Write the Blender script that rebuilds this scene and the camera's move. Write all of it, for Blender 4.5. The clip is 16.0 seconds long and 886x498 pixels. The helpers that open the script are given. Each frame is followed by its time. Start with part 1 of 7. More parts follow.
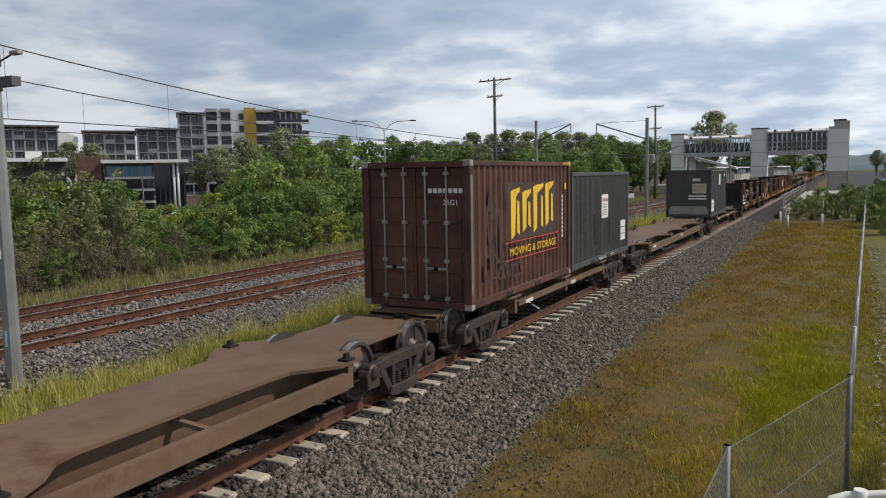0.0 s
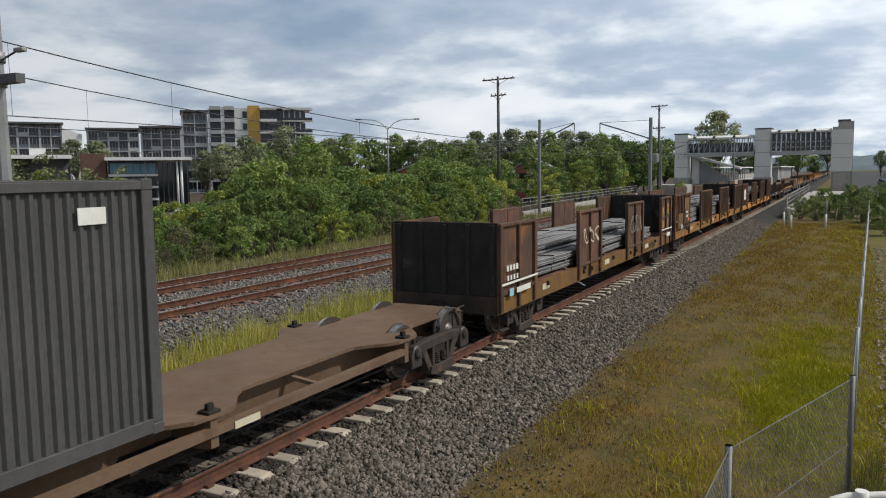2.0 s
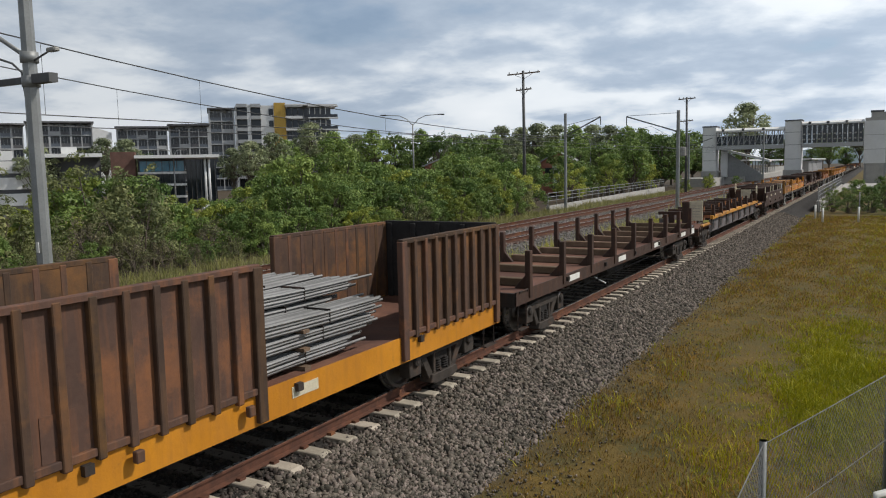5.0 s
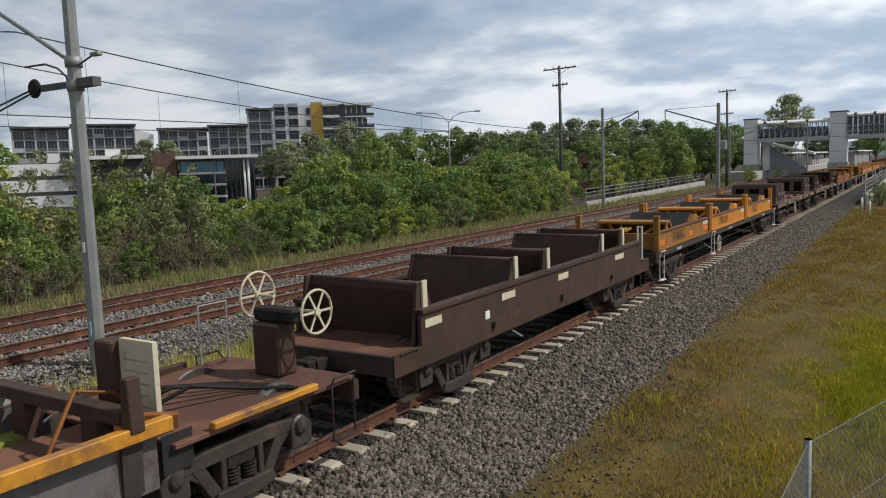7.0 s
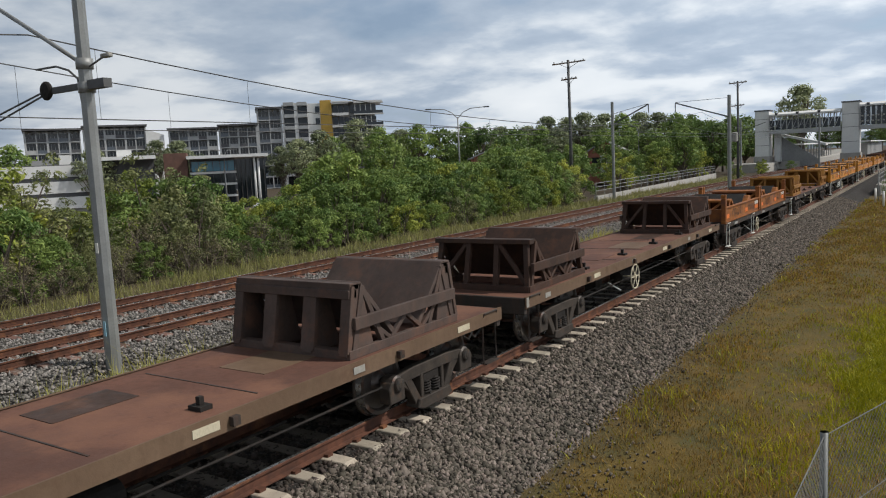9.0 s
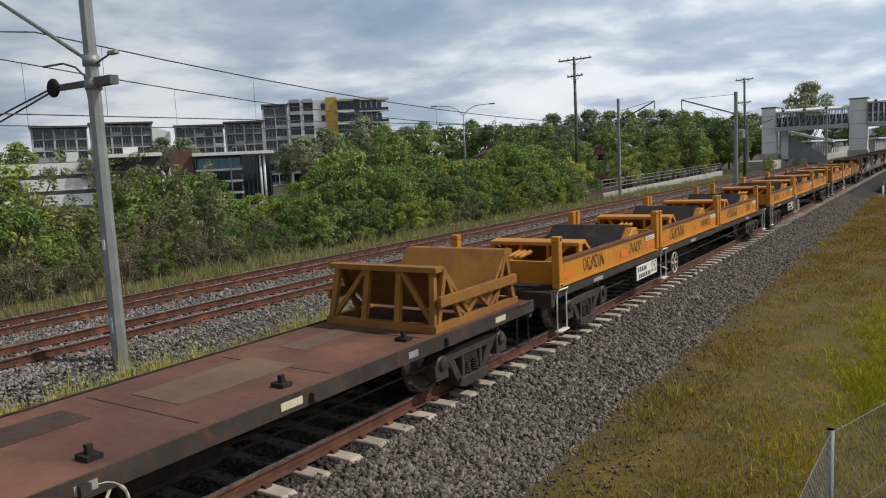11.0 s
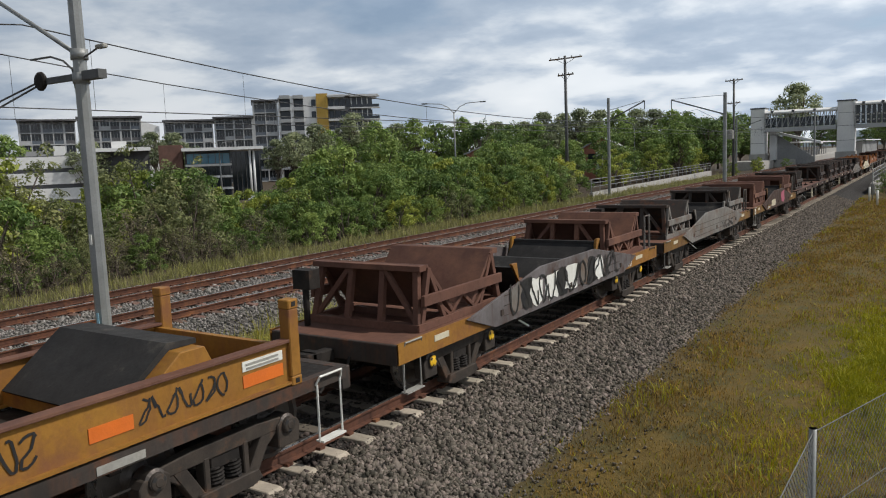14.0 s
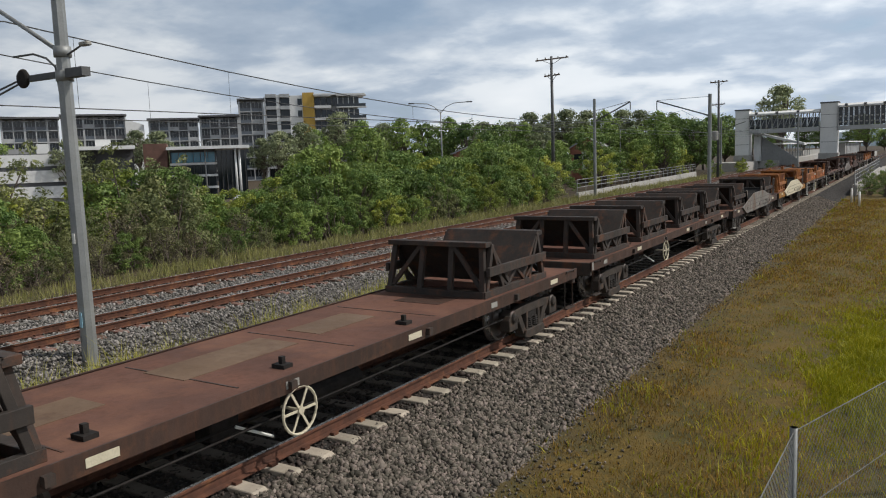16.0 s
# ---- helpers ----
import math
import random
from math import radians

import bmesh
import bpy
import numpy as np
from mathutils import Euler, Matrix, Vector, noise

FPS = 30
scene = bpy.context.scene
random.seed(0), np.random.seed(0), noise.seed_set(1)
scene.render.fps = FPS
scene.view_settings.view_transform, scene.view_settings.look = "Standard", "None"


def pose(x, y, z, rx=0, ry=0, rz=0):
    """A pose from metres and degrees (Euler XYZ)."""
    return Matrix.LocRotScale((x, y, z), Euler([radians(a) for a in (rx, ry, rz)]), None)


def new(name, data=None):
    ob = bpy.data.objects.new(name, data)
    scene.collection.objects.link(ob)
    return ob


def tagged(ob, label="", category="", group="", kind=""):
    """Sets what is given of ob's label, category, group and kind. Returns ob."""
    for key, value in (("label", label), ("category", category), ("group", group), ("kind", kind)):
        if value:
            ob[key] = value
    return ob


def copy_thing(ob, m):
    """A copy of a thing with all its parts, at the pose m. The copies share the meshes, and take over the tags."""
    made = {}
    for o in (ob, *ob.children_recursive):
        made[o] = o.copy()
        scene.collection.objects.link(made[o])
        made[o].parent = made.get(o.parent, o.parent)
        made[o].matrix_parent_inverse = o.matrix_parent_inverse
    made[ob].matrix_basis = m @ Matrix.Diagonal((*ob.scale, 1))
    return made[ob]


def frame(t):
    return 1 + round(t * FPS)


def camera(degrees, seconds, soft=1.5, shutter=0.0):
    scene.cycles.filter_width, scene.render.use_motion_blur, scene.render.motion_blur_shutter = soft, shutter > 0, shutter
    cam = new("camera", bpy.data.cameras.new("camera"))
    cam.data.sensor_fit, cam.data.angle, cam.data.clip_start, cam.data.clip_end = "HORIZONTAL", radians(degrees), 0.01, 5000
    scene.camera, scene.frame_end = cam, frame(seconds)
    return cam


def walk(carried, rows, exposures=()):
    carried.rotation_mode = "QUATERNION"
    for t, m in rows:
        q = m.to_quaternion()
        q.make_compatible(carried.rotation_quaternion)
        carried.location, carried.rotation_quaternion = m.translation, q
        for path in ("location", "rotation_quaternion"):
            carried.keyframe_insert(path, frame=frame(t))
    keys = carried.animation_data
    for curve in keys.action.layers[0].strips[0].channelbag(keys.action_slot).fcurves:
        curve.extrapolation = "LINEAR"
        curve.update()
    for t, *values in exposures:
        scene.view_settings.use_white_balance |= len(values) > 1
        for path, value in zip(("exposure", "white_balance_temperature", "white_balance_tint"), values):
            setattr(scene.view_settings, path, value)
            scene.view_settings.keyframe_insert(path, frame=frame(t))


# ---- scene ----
DEG = 60.5
SPEED = 22.255      # metres a second, towards the camera
TRACK_X = -7.377    # middle of the freight track
cam = camera(60.5, 16.0, soft=1.1)
PATH = [
    (0, 0.000, 0.000, 3.673, -5.65, 0.98, 27.38),
    (0.5, -0.004, -0.005, 3.670, -5.55, 0.80, 27.74),
    (1, 0.002, -0.002, 3.667, -5.57, 0.68, 27.61),
    (1.5, 0.004, -0.001, 3.679, -5.65, 0.65, 27.59),
    (2, 0.003, -0.000, 3.674, -5.74, 0.73, 27.62),
    (2.5, -0.020, -0.004, 3.666, -5.78, 0.76, 27.69),
    (3, -0.026, -0.001, 3.651, -5.82, 0.84, 27.53),
    (3.5, -0.029, -0.009, 3.658, -5.87, 0.83, 27.57),
    (6, -0.036, -0.008, 3.661, -6.14, 1.64, 31.21),
    (6.5, -0.035, -0.002, 3.662, -6.17, 1.80, 31.79),
    (7, -0.031, -0.003, 3.661, -6.20, 1.93, 32.21),
    (7.5, -0.035, -0.014, 3.661, -6.29, 2.00, 32.44),
    (8, -0.037, -0.015, 3.659, -6.32, 2.26, 32.68),
    (8.5, -0.041, -0.011, 3.658, -6.32, 2.57, 32.82),
    (9, -0.038, -0.009, 3.660, -6.45, 2.73, 32.93),
    (11.5, -0.037, -0.015, 3.655, -6.65, 2.69, 33.38),
    (12, -0.021, -0.021, 3.654, -6.51, 2.58, 33.21),
    (12.5, -0.013, -0.011, 3.653, -6.71, 2.31, 32.53),
    (13, -0.016, -0.010, 3.658, -6.77, 2.27, 32.63),
    (13.5, -0.014, -0.013, 3.657, -6.80, 2.17, 32.62),
    (14, -0.014, -0.014, 3.659, -6.86, 2.17, 32.63),
    (14.5, -0.004, -0.013, 3.661, -6.93, 2.23, 32.65),
    (15, -0.009, -0.013, 3.659, -6.92, 2.04, 32.50),
    (15.5, -0.007, -0.011, 3.662, -6.93, 1.86, 32.20),
    (16, 0.002, -0.016, 3.661, -6.91, 1.92, 31.63),
]
walk(cam, [(t, pose(x, y, z, 90 + p, r, w)) for t, x, y, z, p, r, w in PATH])

# ---- sky and sun ----
SUN_EL, SUN_AZ = radians(47), radians(60)      # azimuth from +y towards +x
sun = new("sun", bpy.data.lights.new("sun", "SUN"))
sun.data.energy, sun.data.angle, sun.data.color = 4.6, radians(1.5), (1.0, 0.955, 0.885)
sun_dir = Vector((math.sin(SUN_AZ) * math.cos(SUN_EL), math.cos(SUN_AZ) * math.cos(SUN_EL), math.sin(SUN_EL)))
sun.rotation_euler = sun_dir.to_track_quat("Z", "Y").to_euler()
sun.location = (40, 60, 80)

world = bpy.data.worlds.new("cloudy_sky")
scene.world = world
world.use_nodes = True
wn, wl = world.node_tree.nodes, world.node_tree.links
wn.clear()


def wnode(kind, **kw):
    n = wn.new(kind)
    for k, v in kw.items():
        n.inputs[k].default_value = v
    return n


def wmath(op, a, b=None, clamp=False):
    n = wn.new("ShaderNodeMath")
    n.operation, n.use_clamp = op, clamp
    for i, q in enumerate((a, b)):
        if q is None:
            continue
        if isinstance(q, (int, float)):
            n.inputs[i].default_value = q
        else:
            wl.new(q, n.inputs[i])
    return n.outputs[0]


sky = wn.new("ShaderNodeTexSky")
sky.sky_type, sky.sun_disc, sky.sun_elevation, sky.sun_rotation = "NISHITA", False, SUN_EL, SUN_AZ
skyb = wn.new("ShaderNodeVectorMath")
skyb.operation = "SCALE"
skyb.inputs["Scale"].default_value = 0.11
wl.new(sky.outputs[0], skyb.inputs[0])
coord = wn.new("ShaderNodeTexCoord")
sep = wn.new("ShaderNodeSeparateXYZ")
wl.new(coord.outputs["Generated"], sep.inputs[0])
up = wmath("ADD", wmath("MAXIMUM", sep.outputs[2], 0.0), 0.20)
comb = wn.new("ShaderNodeCombineXYZ")
wl.new(wmath("DIVIDE", sep.outputs[0], up), comb.inputs[0])
wl.new(wmath("DIVIDE", sep.outputs[1], up), comb.inputs[1])
big = wnode("ShaderNodeTexNoise", Scale=0.75, Detail=9.0, Roughness=0.52, Distortion=0.15)
small = wnode("ShaderNodeTexNoise", Scale=2.6, Detail=8.0, Roughness=0.55, Distortion=0.1)
wl.new(comb.outputs[0], big.inputs["Vector"])
wl.new(comb.outputs[0], small.inputs["Vector"])
dens = wmath("ADD", wmath("MULTIPLY", big.outputs[0], 0.70), wmath("MULTIPLY", small.outputs[0], 0.30))
shade = wn.new("ShaderNodeValToRGB")
wl.new(dens, shade.inputs[0])
for e, (p, c) in zip((shade.color_ramp.elements[0], shade.color_ramp.elements[1], shade.color_ramp.elements.new(0.5), shade.color_ramp.elements.new(0.57)),
                     ((0.37, (0.24, 0.315, 0.425, 1)), (0.66, (1.0, 1.0, 1.0, 1)), (0.475, (0.40, 0.475, 0.575, 1)), (0.555, (0.70, 0.745, 0.79, 1)))):
    e.position, e.color = p, c
cover = wmath("MULTIPLY", wmath("SUBTRACT", dens, 0.30), 7.0, True)
mix = wn.new("ShaderNodeMix")
mix.data_type = "RGBA"
wl.new(wmath("MAXIMUM", cover, 0.75), mix.inputs[0])
wl.new(skyb.outputs[0], mix.inputs[6])
wl.new(shade.outputs[0], mix.inputs[7])
# the sky is dimmed towards the unseen zenith, to cut the fill light
thick = wmath("SUBTRACT", 1.0, wmath("MULTIPLY", wmath("MAXIMUM", sep.outputs[2], 0.0), 0.84))
back = wnode("ShaderNodeBackground")
# and greyer low down, where one looks along under it
low = wmath("ADD", 0.74, wmath("MULTIPLY", wmath("MULTIPLY", wmath("MAXIMUM", sep.outputs[2], 0.0), 4.5, True), 0.26))
# the deck glows on the sun's side and is duller away from it
toward = wn.new("ShaderNodeVectorMath")
toward.operation = "DOT_PRODUCT"
wl.new(coord.outputs["Generated"], toward.inputs[0])
toward.inputs[1].default_value = (math.sin(SUN_AZ), math.cos(SUN_AZ), 0.0)
glow = wmath("ADD", 1.0, wmath("MULTIPLY", toward.outputs["Value"], 0.38))
wl.new(wmath("MULTIPLY", wmath("MULTIPLY", wmath("MULTIPLY", thick, low), glow), 1.92), back.inputs["Strength"])
wl.new(mix.outputs[2], back.inputs[0])
wout = wn.new("ShaderNodeOutputWorld")
wl.new(back.outputs[0], wout.inputs[0])
scene.view_settings.exposure = -0.46

# ---- materials ----
def mat(name, c1, c2, rough=0.7, metal=0.0, scale=3.0, rust=None, rust_at=0.62, rust_scale=1.6, bump=0.15, bump_scale=30.0,
        streak=0.0, per_object=0.0, per_island=0.0, fine=0.25, soft=0.08):
    """Two tones mixed by noise at two scales, rust or dirt patches, streaks down the sides and fine relief."""
    m = bpy.data.materials.new(name)
    m.use_nodes = True
    nt = m.node_tree
    nodes, links = nt.nodes, nt.links
    bsdf = nodes["Principled BSDF"]
    co = nodes.new("ShaderNodeTexCoord")
    info = nodes.new("ShaderNodeObjectInfo")
    shift = nodes.new("ShaderNodeVectorMath")
    shift.operation = "MULTIPLY_ADD"
    links.new(info.outputs["Random"], shift.inputs[0])
    shift.inputs[1].default_value = (37.0, 53.0, 11.0)
    links.new(co.outputs["Object"], shift.inputs[2])

    def noise(sc, detail=5.0, rough_=0.6, vec=None):
        n = nodes.new("ShaderNodeTexNoise")
        n.inputs["Scale"].default_value, n.inputs["Detail"].default_value, n.inputs["Roughness"].default_value = sc, detail, rough_
        links.new(vec or shift.outputs[0], n.inputs["Vector"])
        return n.outputs[0]

    def rng(value, a, b, c=0.0, d=1.0):
        n = nodes.new("ShaderNodeMapRange")
        links.new(value, n.inputs[0])
        for i, q in enumerate((a, b, c, d)):
            n.inputs[i + 1].default_value = q
        return n.outputs[0]

    def blend(f, a, b):
        n = nodes.new("ShaderNodeMix")
        n.data_type = "RGBA"
        links.new(f, n.inputs[0])
        for s, q in ((6, a), (7, b)):
            if isinstance(q, tuple):
                n.inputs[s].default_value = (*q, 1)
            else:
                links.new(q, n.inputs[s])
        return n.outputs[2]

    col = blend(rng(noise(scale), 0.35, 0.65), c1, c2)
    grain = noise(scale * 14, 3.0)
    dark = tuple(q * 0.55 for q in c1)
    col = blend(rng(grain, 0.45, 0.8, 0.0, fine * 2), col, dark)
    if streak:
        mp = nodes.new("ShaderNodeMapping")
        links.new(shift.outputs[0], mp.inputs[0])
        mp.inputs["Scale"].default_value = (5.0, 5.0, 0.45)
        col = blend(rng(noise(1.6, 4.0, 0.6, mp.outputs[0]), 0.48, 0.75, 0.0, streak), col, rust or dark)
    if rust:
        col = blend(rng(noise(rust_scale, 8.0, 0.68), rust_at - soft, rust_at + soft), col, rust)
    for amount, source in ((per_object, info.outputs["Random"]), (per_island, None)):
        if amount:
            if source is None:
                source = nodes.new("ShaderNodeNewGeometry").outputs["Random Per Island"]
            hsv = nodes.new("ShaderNodeHueSaturation")
            links.new(col, hsv.inputs["Color"])
            links.new(rng(source, 0.0, 1.0, 1.0 - amount, 1.0 + amount), hsv.inputs["Value"])
            links.new(rng(source, 0.0, 1.0, 0.5 + amount * 0.04, 0.5 - amount * 0.04), hsv.inputs["Hue"])
            col = hsv.outputs[0]
    links.new(col, bsdf.inputs["Base Color"])
    links.new(rng(noise(scale * 3), 0.3, 0.7, max(rough - 0.12, 0.05), min(rough + 0.12, 1.0)), bsdf.inputs["Roughness"])
    bsdf.inputs["Metallic"].default_value = metal
    bsdf.inputs["Specular IOR Level"].default_value = 0.5 if rough < 0.56 else 0.22
    if bump:
        b = nodes.new("ShaderNodeBump")
        b.inputs["Strength"].default_value, b.inputs["Distance"].default_value = bump, 0.02
        links.new(noise(bump_scale, 4.0), b.inputs["Height"])
        links.new(b.outputs[0], bsdf.inputs["Normal"])
    return m


RUST = (0.13, 0.055, 0.03)
M = dict(
    deck=mat("rusty_deck_plate", (0.155, 0.074, 0.052), (0.10, 0.052, 0.04), 0.85, 0, 0.8, (0.20, 0.10, 0.066), 0.58, 0.6, streak=0.0, fine=0.35),
    brown=mat("brown_wagon_paint", (0.068, 0.040, 0.031), (0.045, 0.029, 0.023), 0.62, 0, 1.1, (0.12, 0.055, 0.032), 0.64, 1.6, streak=0.4),
    spine=mat("dusty_brown_paint", (0.175, 0.115, 0.075), (0.125, 0.08, 0.052), 0.7, 0, 0.7, (0.10, 0.055, 0.035), 0.64, 1.3, streak=0.25),
    black=mat("black_running_gear", (0.016, 0.014, 0.013), (0.03, 0.025, 0.022), 0.8, 0, 4.0, (0.075, 0.045, 0.03), 0.68, 3.0),
    cast=mat("dusty_cast_steel", (0.062, 0.05, 0.041), (0.036, 0.03, 0.026), 0.75, 0.05, 4.0, (0.12, 0.07, 0.045), 0.64, 3.0),
    sill=mat("grimy_grey_sill", (0.058, 0.047, 0.041), (0.034, 0.029, 0.026), 0.65, 0, 1.5, RUST, 0.62, 2.0, streak=0.3),
    yellow=mat("yellow_steel_paint", (0.56, 0.225, 0.012), (0.44, 0.17, 0.012), 0.5, 0, 0.8, (0.20, 0.08, 0.03), 0.70, 2.2, streak=0.3, fine=0.12),
    dull_yellow=mat("weathered_yellow_paint", (0.32, 0.155, 0.03), (0.24, 0.11, 0.025), 0.6, 0, 1.2, (0.20, 0.085, 0.04), 0.60, 1.8, streak=0.45),
    tan_yellow=mat("faded_ochre_sill_paint", (0.21, 0.115, 0.03), (0.15, 0.08, 0.025), 0.65, 0, 1.2, (0.12, 0.06, 0.032), 0.58, 1.6, streak=0.4),
    orange=mat("rusting_orange_paint", (0.33, 0.125, 0.03), (0.25, 0.09, 0.028), 0.65, 0, 1.3, (0.15, 0.06, 0.035), 0.55, 1.5, streak=0.5),
    worn_yellow=mat("chipped_yellow_rail_paint", (0.58, 0.26, 0.016), (0.48, 0.20, 0.016), 0.55, 0, 1.4, (0.13, 0.06, 0.035), 0.56, 1.3, streak=0.3),
    patch=mat("orange_patch_paint", (0.70, 0.16, 0.02), (0.62, 0.14, 0.02), 0.5, 0, 3.0, fine=0.1),
    rubber=mat("black_rubber_lining", (0.024, 0.023, 0.023), (0.038, 0.036, 0.035), 0.85, 0, 2.0, (0.09, 0.08, 0.07), 0.68, 2.0),
    brown_box=mat("brown_container_paint", (0.14, 0.066, 0.047), (0.10, 0.048, 0.036), 0.62, 0, 0.9, (0.055, 0.03, 0.026), 0.56, 1.0, streak=0.75),
    black_box=mat("charcoal_container_paint", (0.068, 0.067, 0.067), (0.085, 0.083, 0.081), 0.6, 0, 1.0, (0.12, 0.108, 0.096), 0.72, 1.5, streak=0.2),
    grey=mat("grey_paint", (0.36, 0.35, 0.32), (0.27, 0.26, 0.24), 0.6, 0, 2.0, (0.2, 0.16, 0.12), 0.68, 2.5, streak=0.3),
    white=mat("white_paint", (0.78, 0.77, 0.72), (0.66, 0.65, 0.6), 0.5, 0, 3.0, (0.35, 0.27, 0.2), 0.72, 4.0, fine=0.12),
    cream=mat("cream_plate_paint", (0.62, 0.56, 0.42), (0.52, 0.46, 0.34), 0.6, 0, 3.0, (0.25, 0.18, 0.12), 0.68, 4.0),
    red=mat("red_paint", (0.50, 0.05, 0.035), (0.42, 0.05, 0.035), 0.5, 0, 3.0, fine=0.1),
    blue=mat("pale_blue_paint", (0.25, 0.50, 0.62), (0.3, 0.5, 0.6), 0.5, 0, 3.0, fine=0.1),
    logo=mat("yellow_logo_paint", (0.85, 0.52, 0.02), (0.75, 0.44, 0.02), 0.5, 0, 2.0, fine=0.08),
    ink=mat("black_paint_marks", (0.02, 0.02, 0.022), (0.035, 0.033, 0.03), 0.6, 0, 3.0, fine=0.1, bump=0),
    pink=mat("pink_paint", (0.42, 0.11, 0.16), (0.36, 0.10, 0.15), 0.6, 0, 2.0, fine=0.1),
    silver=mat("silver_grey_paint", (0.225, 0.212, 0.195), (0.14, 0.128, 0.115), 0.65, 0.0, 1.5, (0.13, 0.085, 0.06), 0.58, 1.3, streak=0.5),
    green=mat("mossy_paint", (0.24, 0.26, 0.045), (0.17, 0.17, 0.05), 0.75, 0, 2.0, RUST, 0.6, 2.5),
    bar=mat("dark_steel_bar", (0.18, 0.178, 0.175), (0.105, 0.103, 0.10), 0.5, 0.15, 1.0, (0.12, 0.09, 0.075), 0.70, 2.0, per_island=0.4, bump_scale=60.0),
    wheel=mat("worn_wheel_steel", (0.10, 0.085, 0.075), (0.07, 0.06, 0.055), 0.5, 0.5, 4.0, RUST, 0.62, 4.0),
    tread=mat("polished_steel", (0.55, 0.54, 0.52), (0.45, 0.44, 0.43), 0.28, 0.9, 5.0, fine=0.1, bump=0.03),
    timber=mat("old_timber", (0.19, 0.13, 0.085), (0.13, 0.09, 0.06), 0.85, 0, 4.0, per_object=0.2),
    panel=mat("rusting_brown_panel", (0.10, 0.058, 0.04), (0.062, 0.04, 0.031), 0.78, 0, 1.0, (0.20, 0.092, 0.038), 0.60, 0.9, streak=0.6, per_object=0.25),
    web=mat("faded_violet_grey_paint", (0.165, 0.15, 0.152), (0.10, 0.088, 0.087), 0.7, 0, 1.2, (0.07, 0.04, 0.03), 0.58, 1.4, streak=0.5),
    mesh_wire=mat("dull_chain_wire", (0.20, 0.20, 0.19), (0.15, 0.15, 0.145), 0.5, 0.4, 2.0, bump=0),
    rail=mat("rusty_rail_side", (0.135, 0.058, 0.036), (0.072, 0.036, 0.026), 0.82, 0.05, 5.0, (0.22, 0.095, 0.045), 0.62, 2.2),
    sleeper=mat("concrete_sleeper", (0.44, 0.38, 0.30), (0.34, 0.295, 0.24), 0.9, 0, 4.0, (0.26, 0.21, 0.17), 0.62, 5.0, per_object=0.15),
    old_sleeper=mat("stained_concrete_sleeper", (0.175, 0.10, 0.075), (0.115, 0.068, 0.054), 0.9, 0, 4.0, (0.26, 0.215, 0.185), 0.60, 5.0, per_object=0.25),
    stone=mat("grey_ballast_stone", (0.165, 0.14, 0.113), (0.088, 0.075, 0.062), 0.85, 0, 6.0, (0.24, 0.21, 0.18), 0.64, 9.0, per_island=0.7),
    # near-black: the shade in the gaps between the stones is put into this colour
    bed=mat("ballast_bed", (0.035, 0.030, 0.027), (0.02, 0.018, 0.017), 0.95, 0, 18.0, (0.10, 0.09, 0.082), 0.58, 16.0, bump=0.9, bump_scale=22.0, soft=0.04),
    far_bed=mat("far_ballast_bed", (0.10, 0.09, 0.082), (0.05, 0.045, 0.041), 0.95, 0, 14.0, (0.22, 0.205, 0.19), 0.55, 12.0, bump=0.9, bump_scale=18.0, soft=0.04),
    pole=mat("galvanised_steel", (0.30, 0.305, 0.30), (0.235, 0.24, 0.235), 0.5, 0.35, 2.0, (0.28, 0.27, 0.25), 0.64, 3.0, streak=0.25),
    pole_dark=mat("weathered_mast_steel", (0.13, 0.13, 0.13), (0.10, 0.10, 0.10), 0.6, 0.2, 2.0),
    wire=mat("dark_copper_wire", (0.06, 0.06, 0.062), (0.07, 0.07, 0.07), 0.5, 0.5, 2.0, bump=0),
    concrete=mat("pale_concrete", (0.46, 0.44, 0.41), (0.37, 0.355, 0.33), 0.85, 0, 0.8, (0.27, 0.25, 0.225), 0.66, 1.0, streak=0.25),
    render=mat("grey_rendered_wall", (0.34, 0.34, 0.335), (0.28, 0.28, 0.28), 0.8, 0, 0.3, streak=0.15),
    render_white=mat("white_rendered_wall", (0.76, 0.755, 0.74), (0.68, 0.675, 0.66), 0.75, 0, 0.3, streak=0.08, fine=0.1),
    render_dark=mat("charcoal_wall", (0.12, 0.12, 0.125), (0.095, 0.095, 0.10), 0.7, 0, 0.4),
    render_yellow=mat("ochre_yellow_wall", (0.58, 0.37, 0.09), (0.52, 0.33, 0.08), 0.75, 0, 0.3),
    dark_brick=mat("dark_brown_brick_wall", (0.17, 0.095, 0.075), (0.13, 0.075, 0.06), 0.85, 0, 1.5),
    frame_grey=mat("light_grey_facade_frame", (0.45, 0.455, 0.455), (0.37, 0.375, 0.38), 0.75, 0, 0.3, fine=0.1),
    brick=mat("red_brick_wall", (0.34, 0.15, 0.10), (0.26, 0.11, 0.08), 0.85, 0, 1.5),
    roof=mat("grey_metal_roof", (0.40, 0.40, 0.40), (0.33, 0.33, 0.34), 0.5, 0.2, 0.5),
    bark=mat("grey_bark", (0.17, 0.14, 0.11), (0.11, 0.09, 0.07), 0.9, 0, 6.0, bump=0.6, bump_scale=18.0),
    litter=mat("dry_leaf_litter", (0.30, 0.27, 0.23), (0.17, 0.14, 0.11), 0.9, 0, 3.0, per_island=0.5, bump=0),
    # distance haze is put into the hill's blue-grey colour
    hill=mat("hazy_wooded_hill", (0.16, 0.20, 0.23), (0.13, 0.175, 0.20), 0.95, 0, 0.02, bump=0),
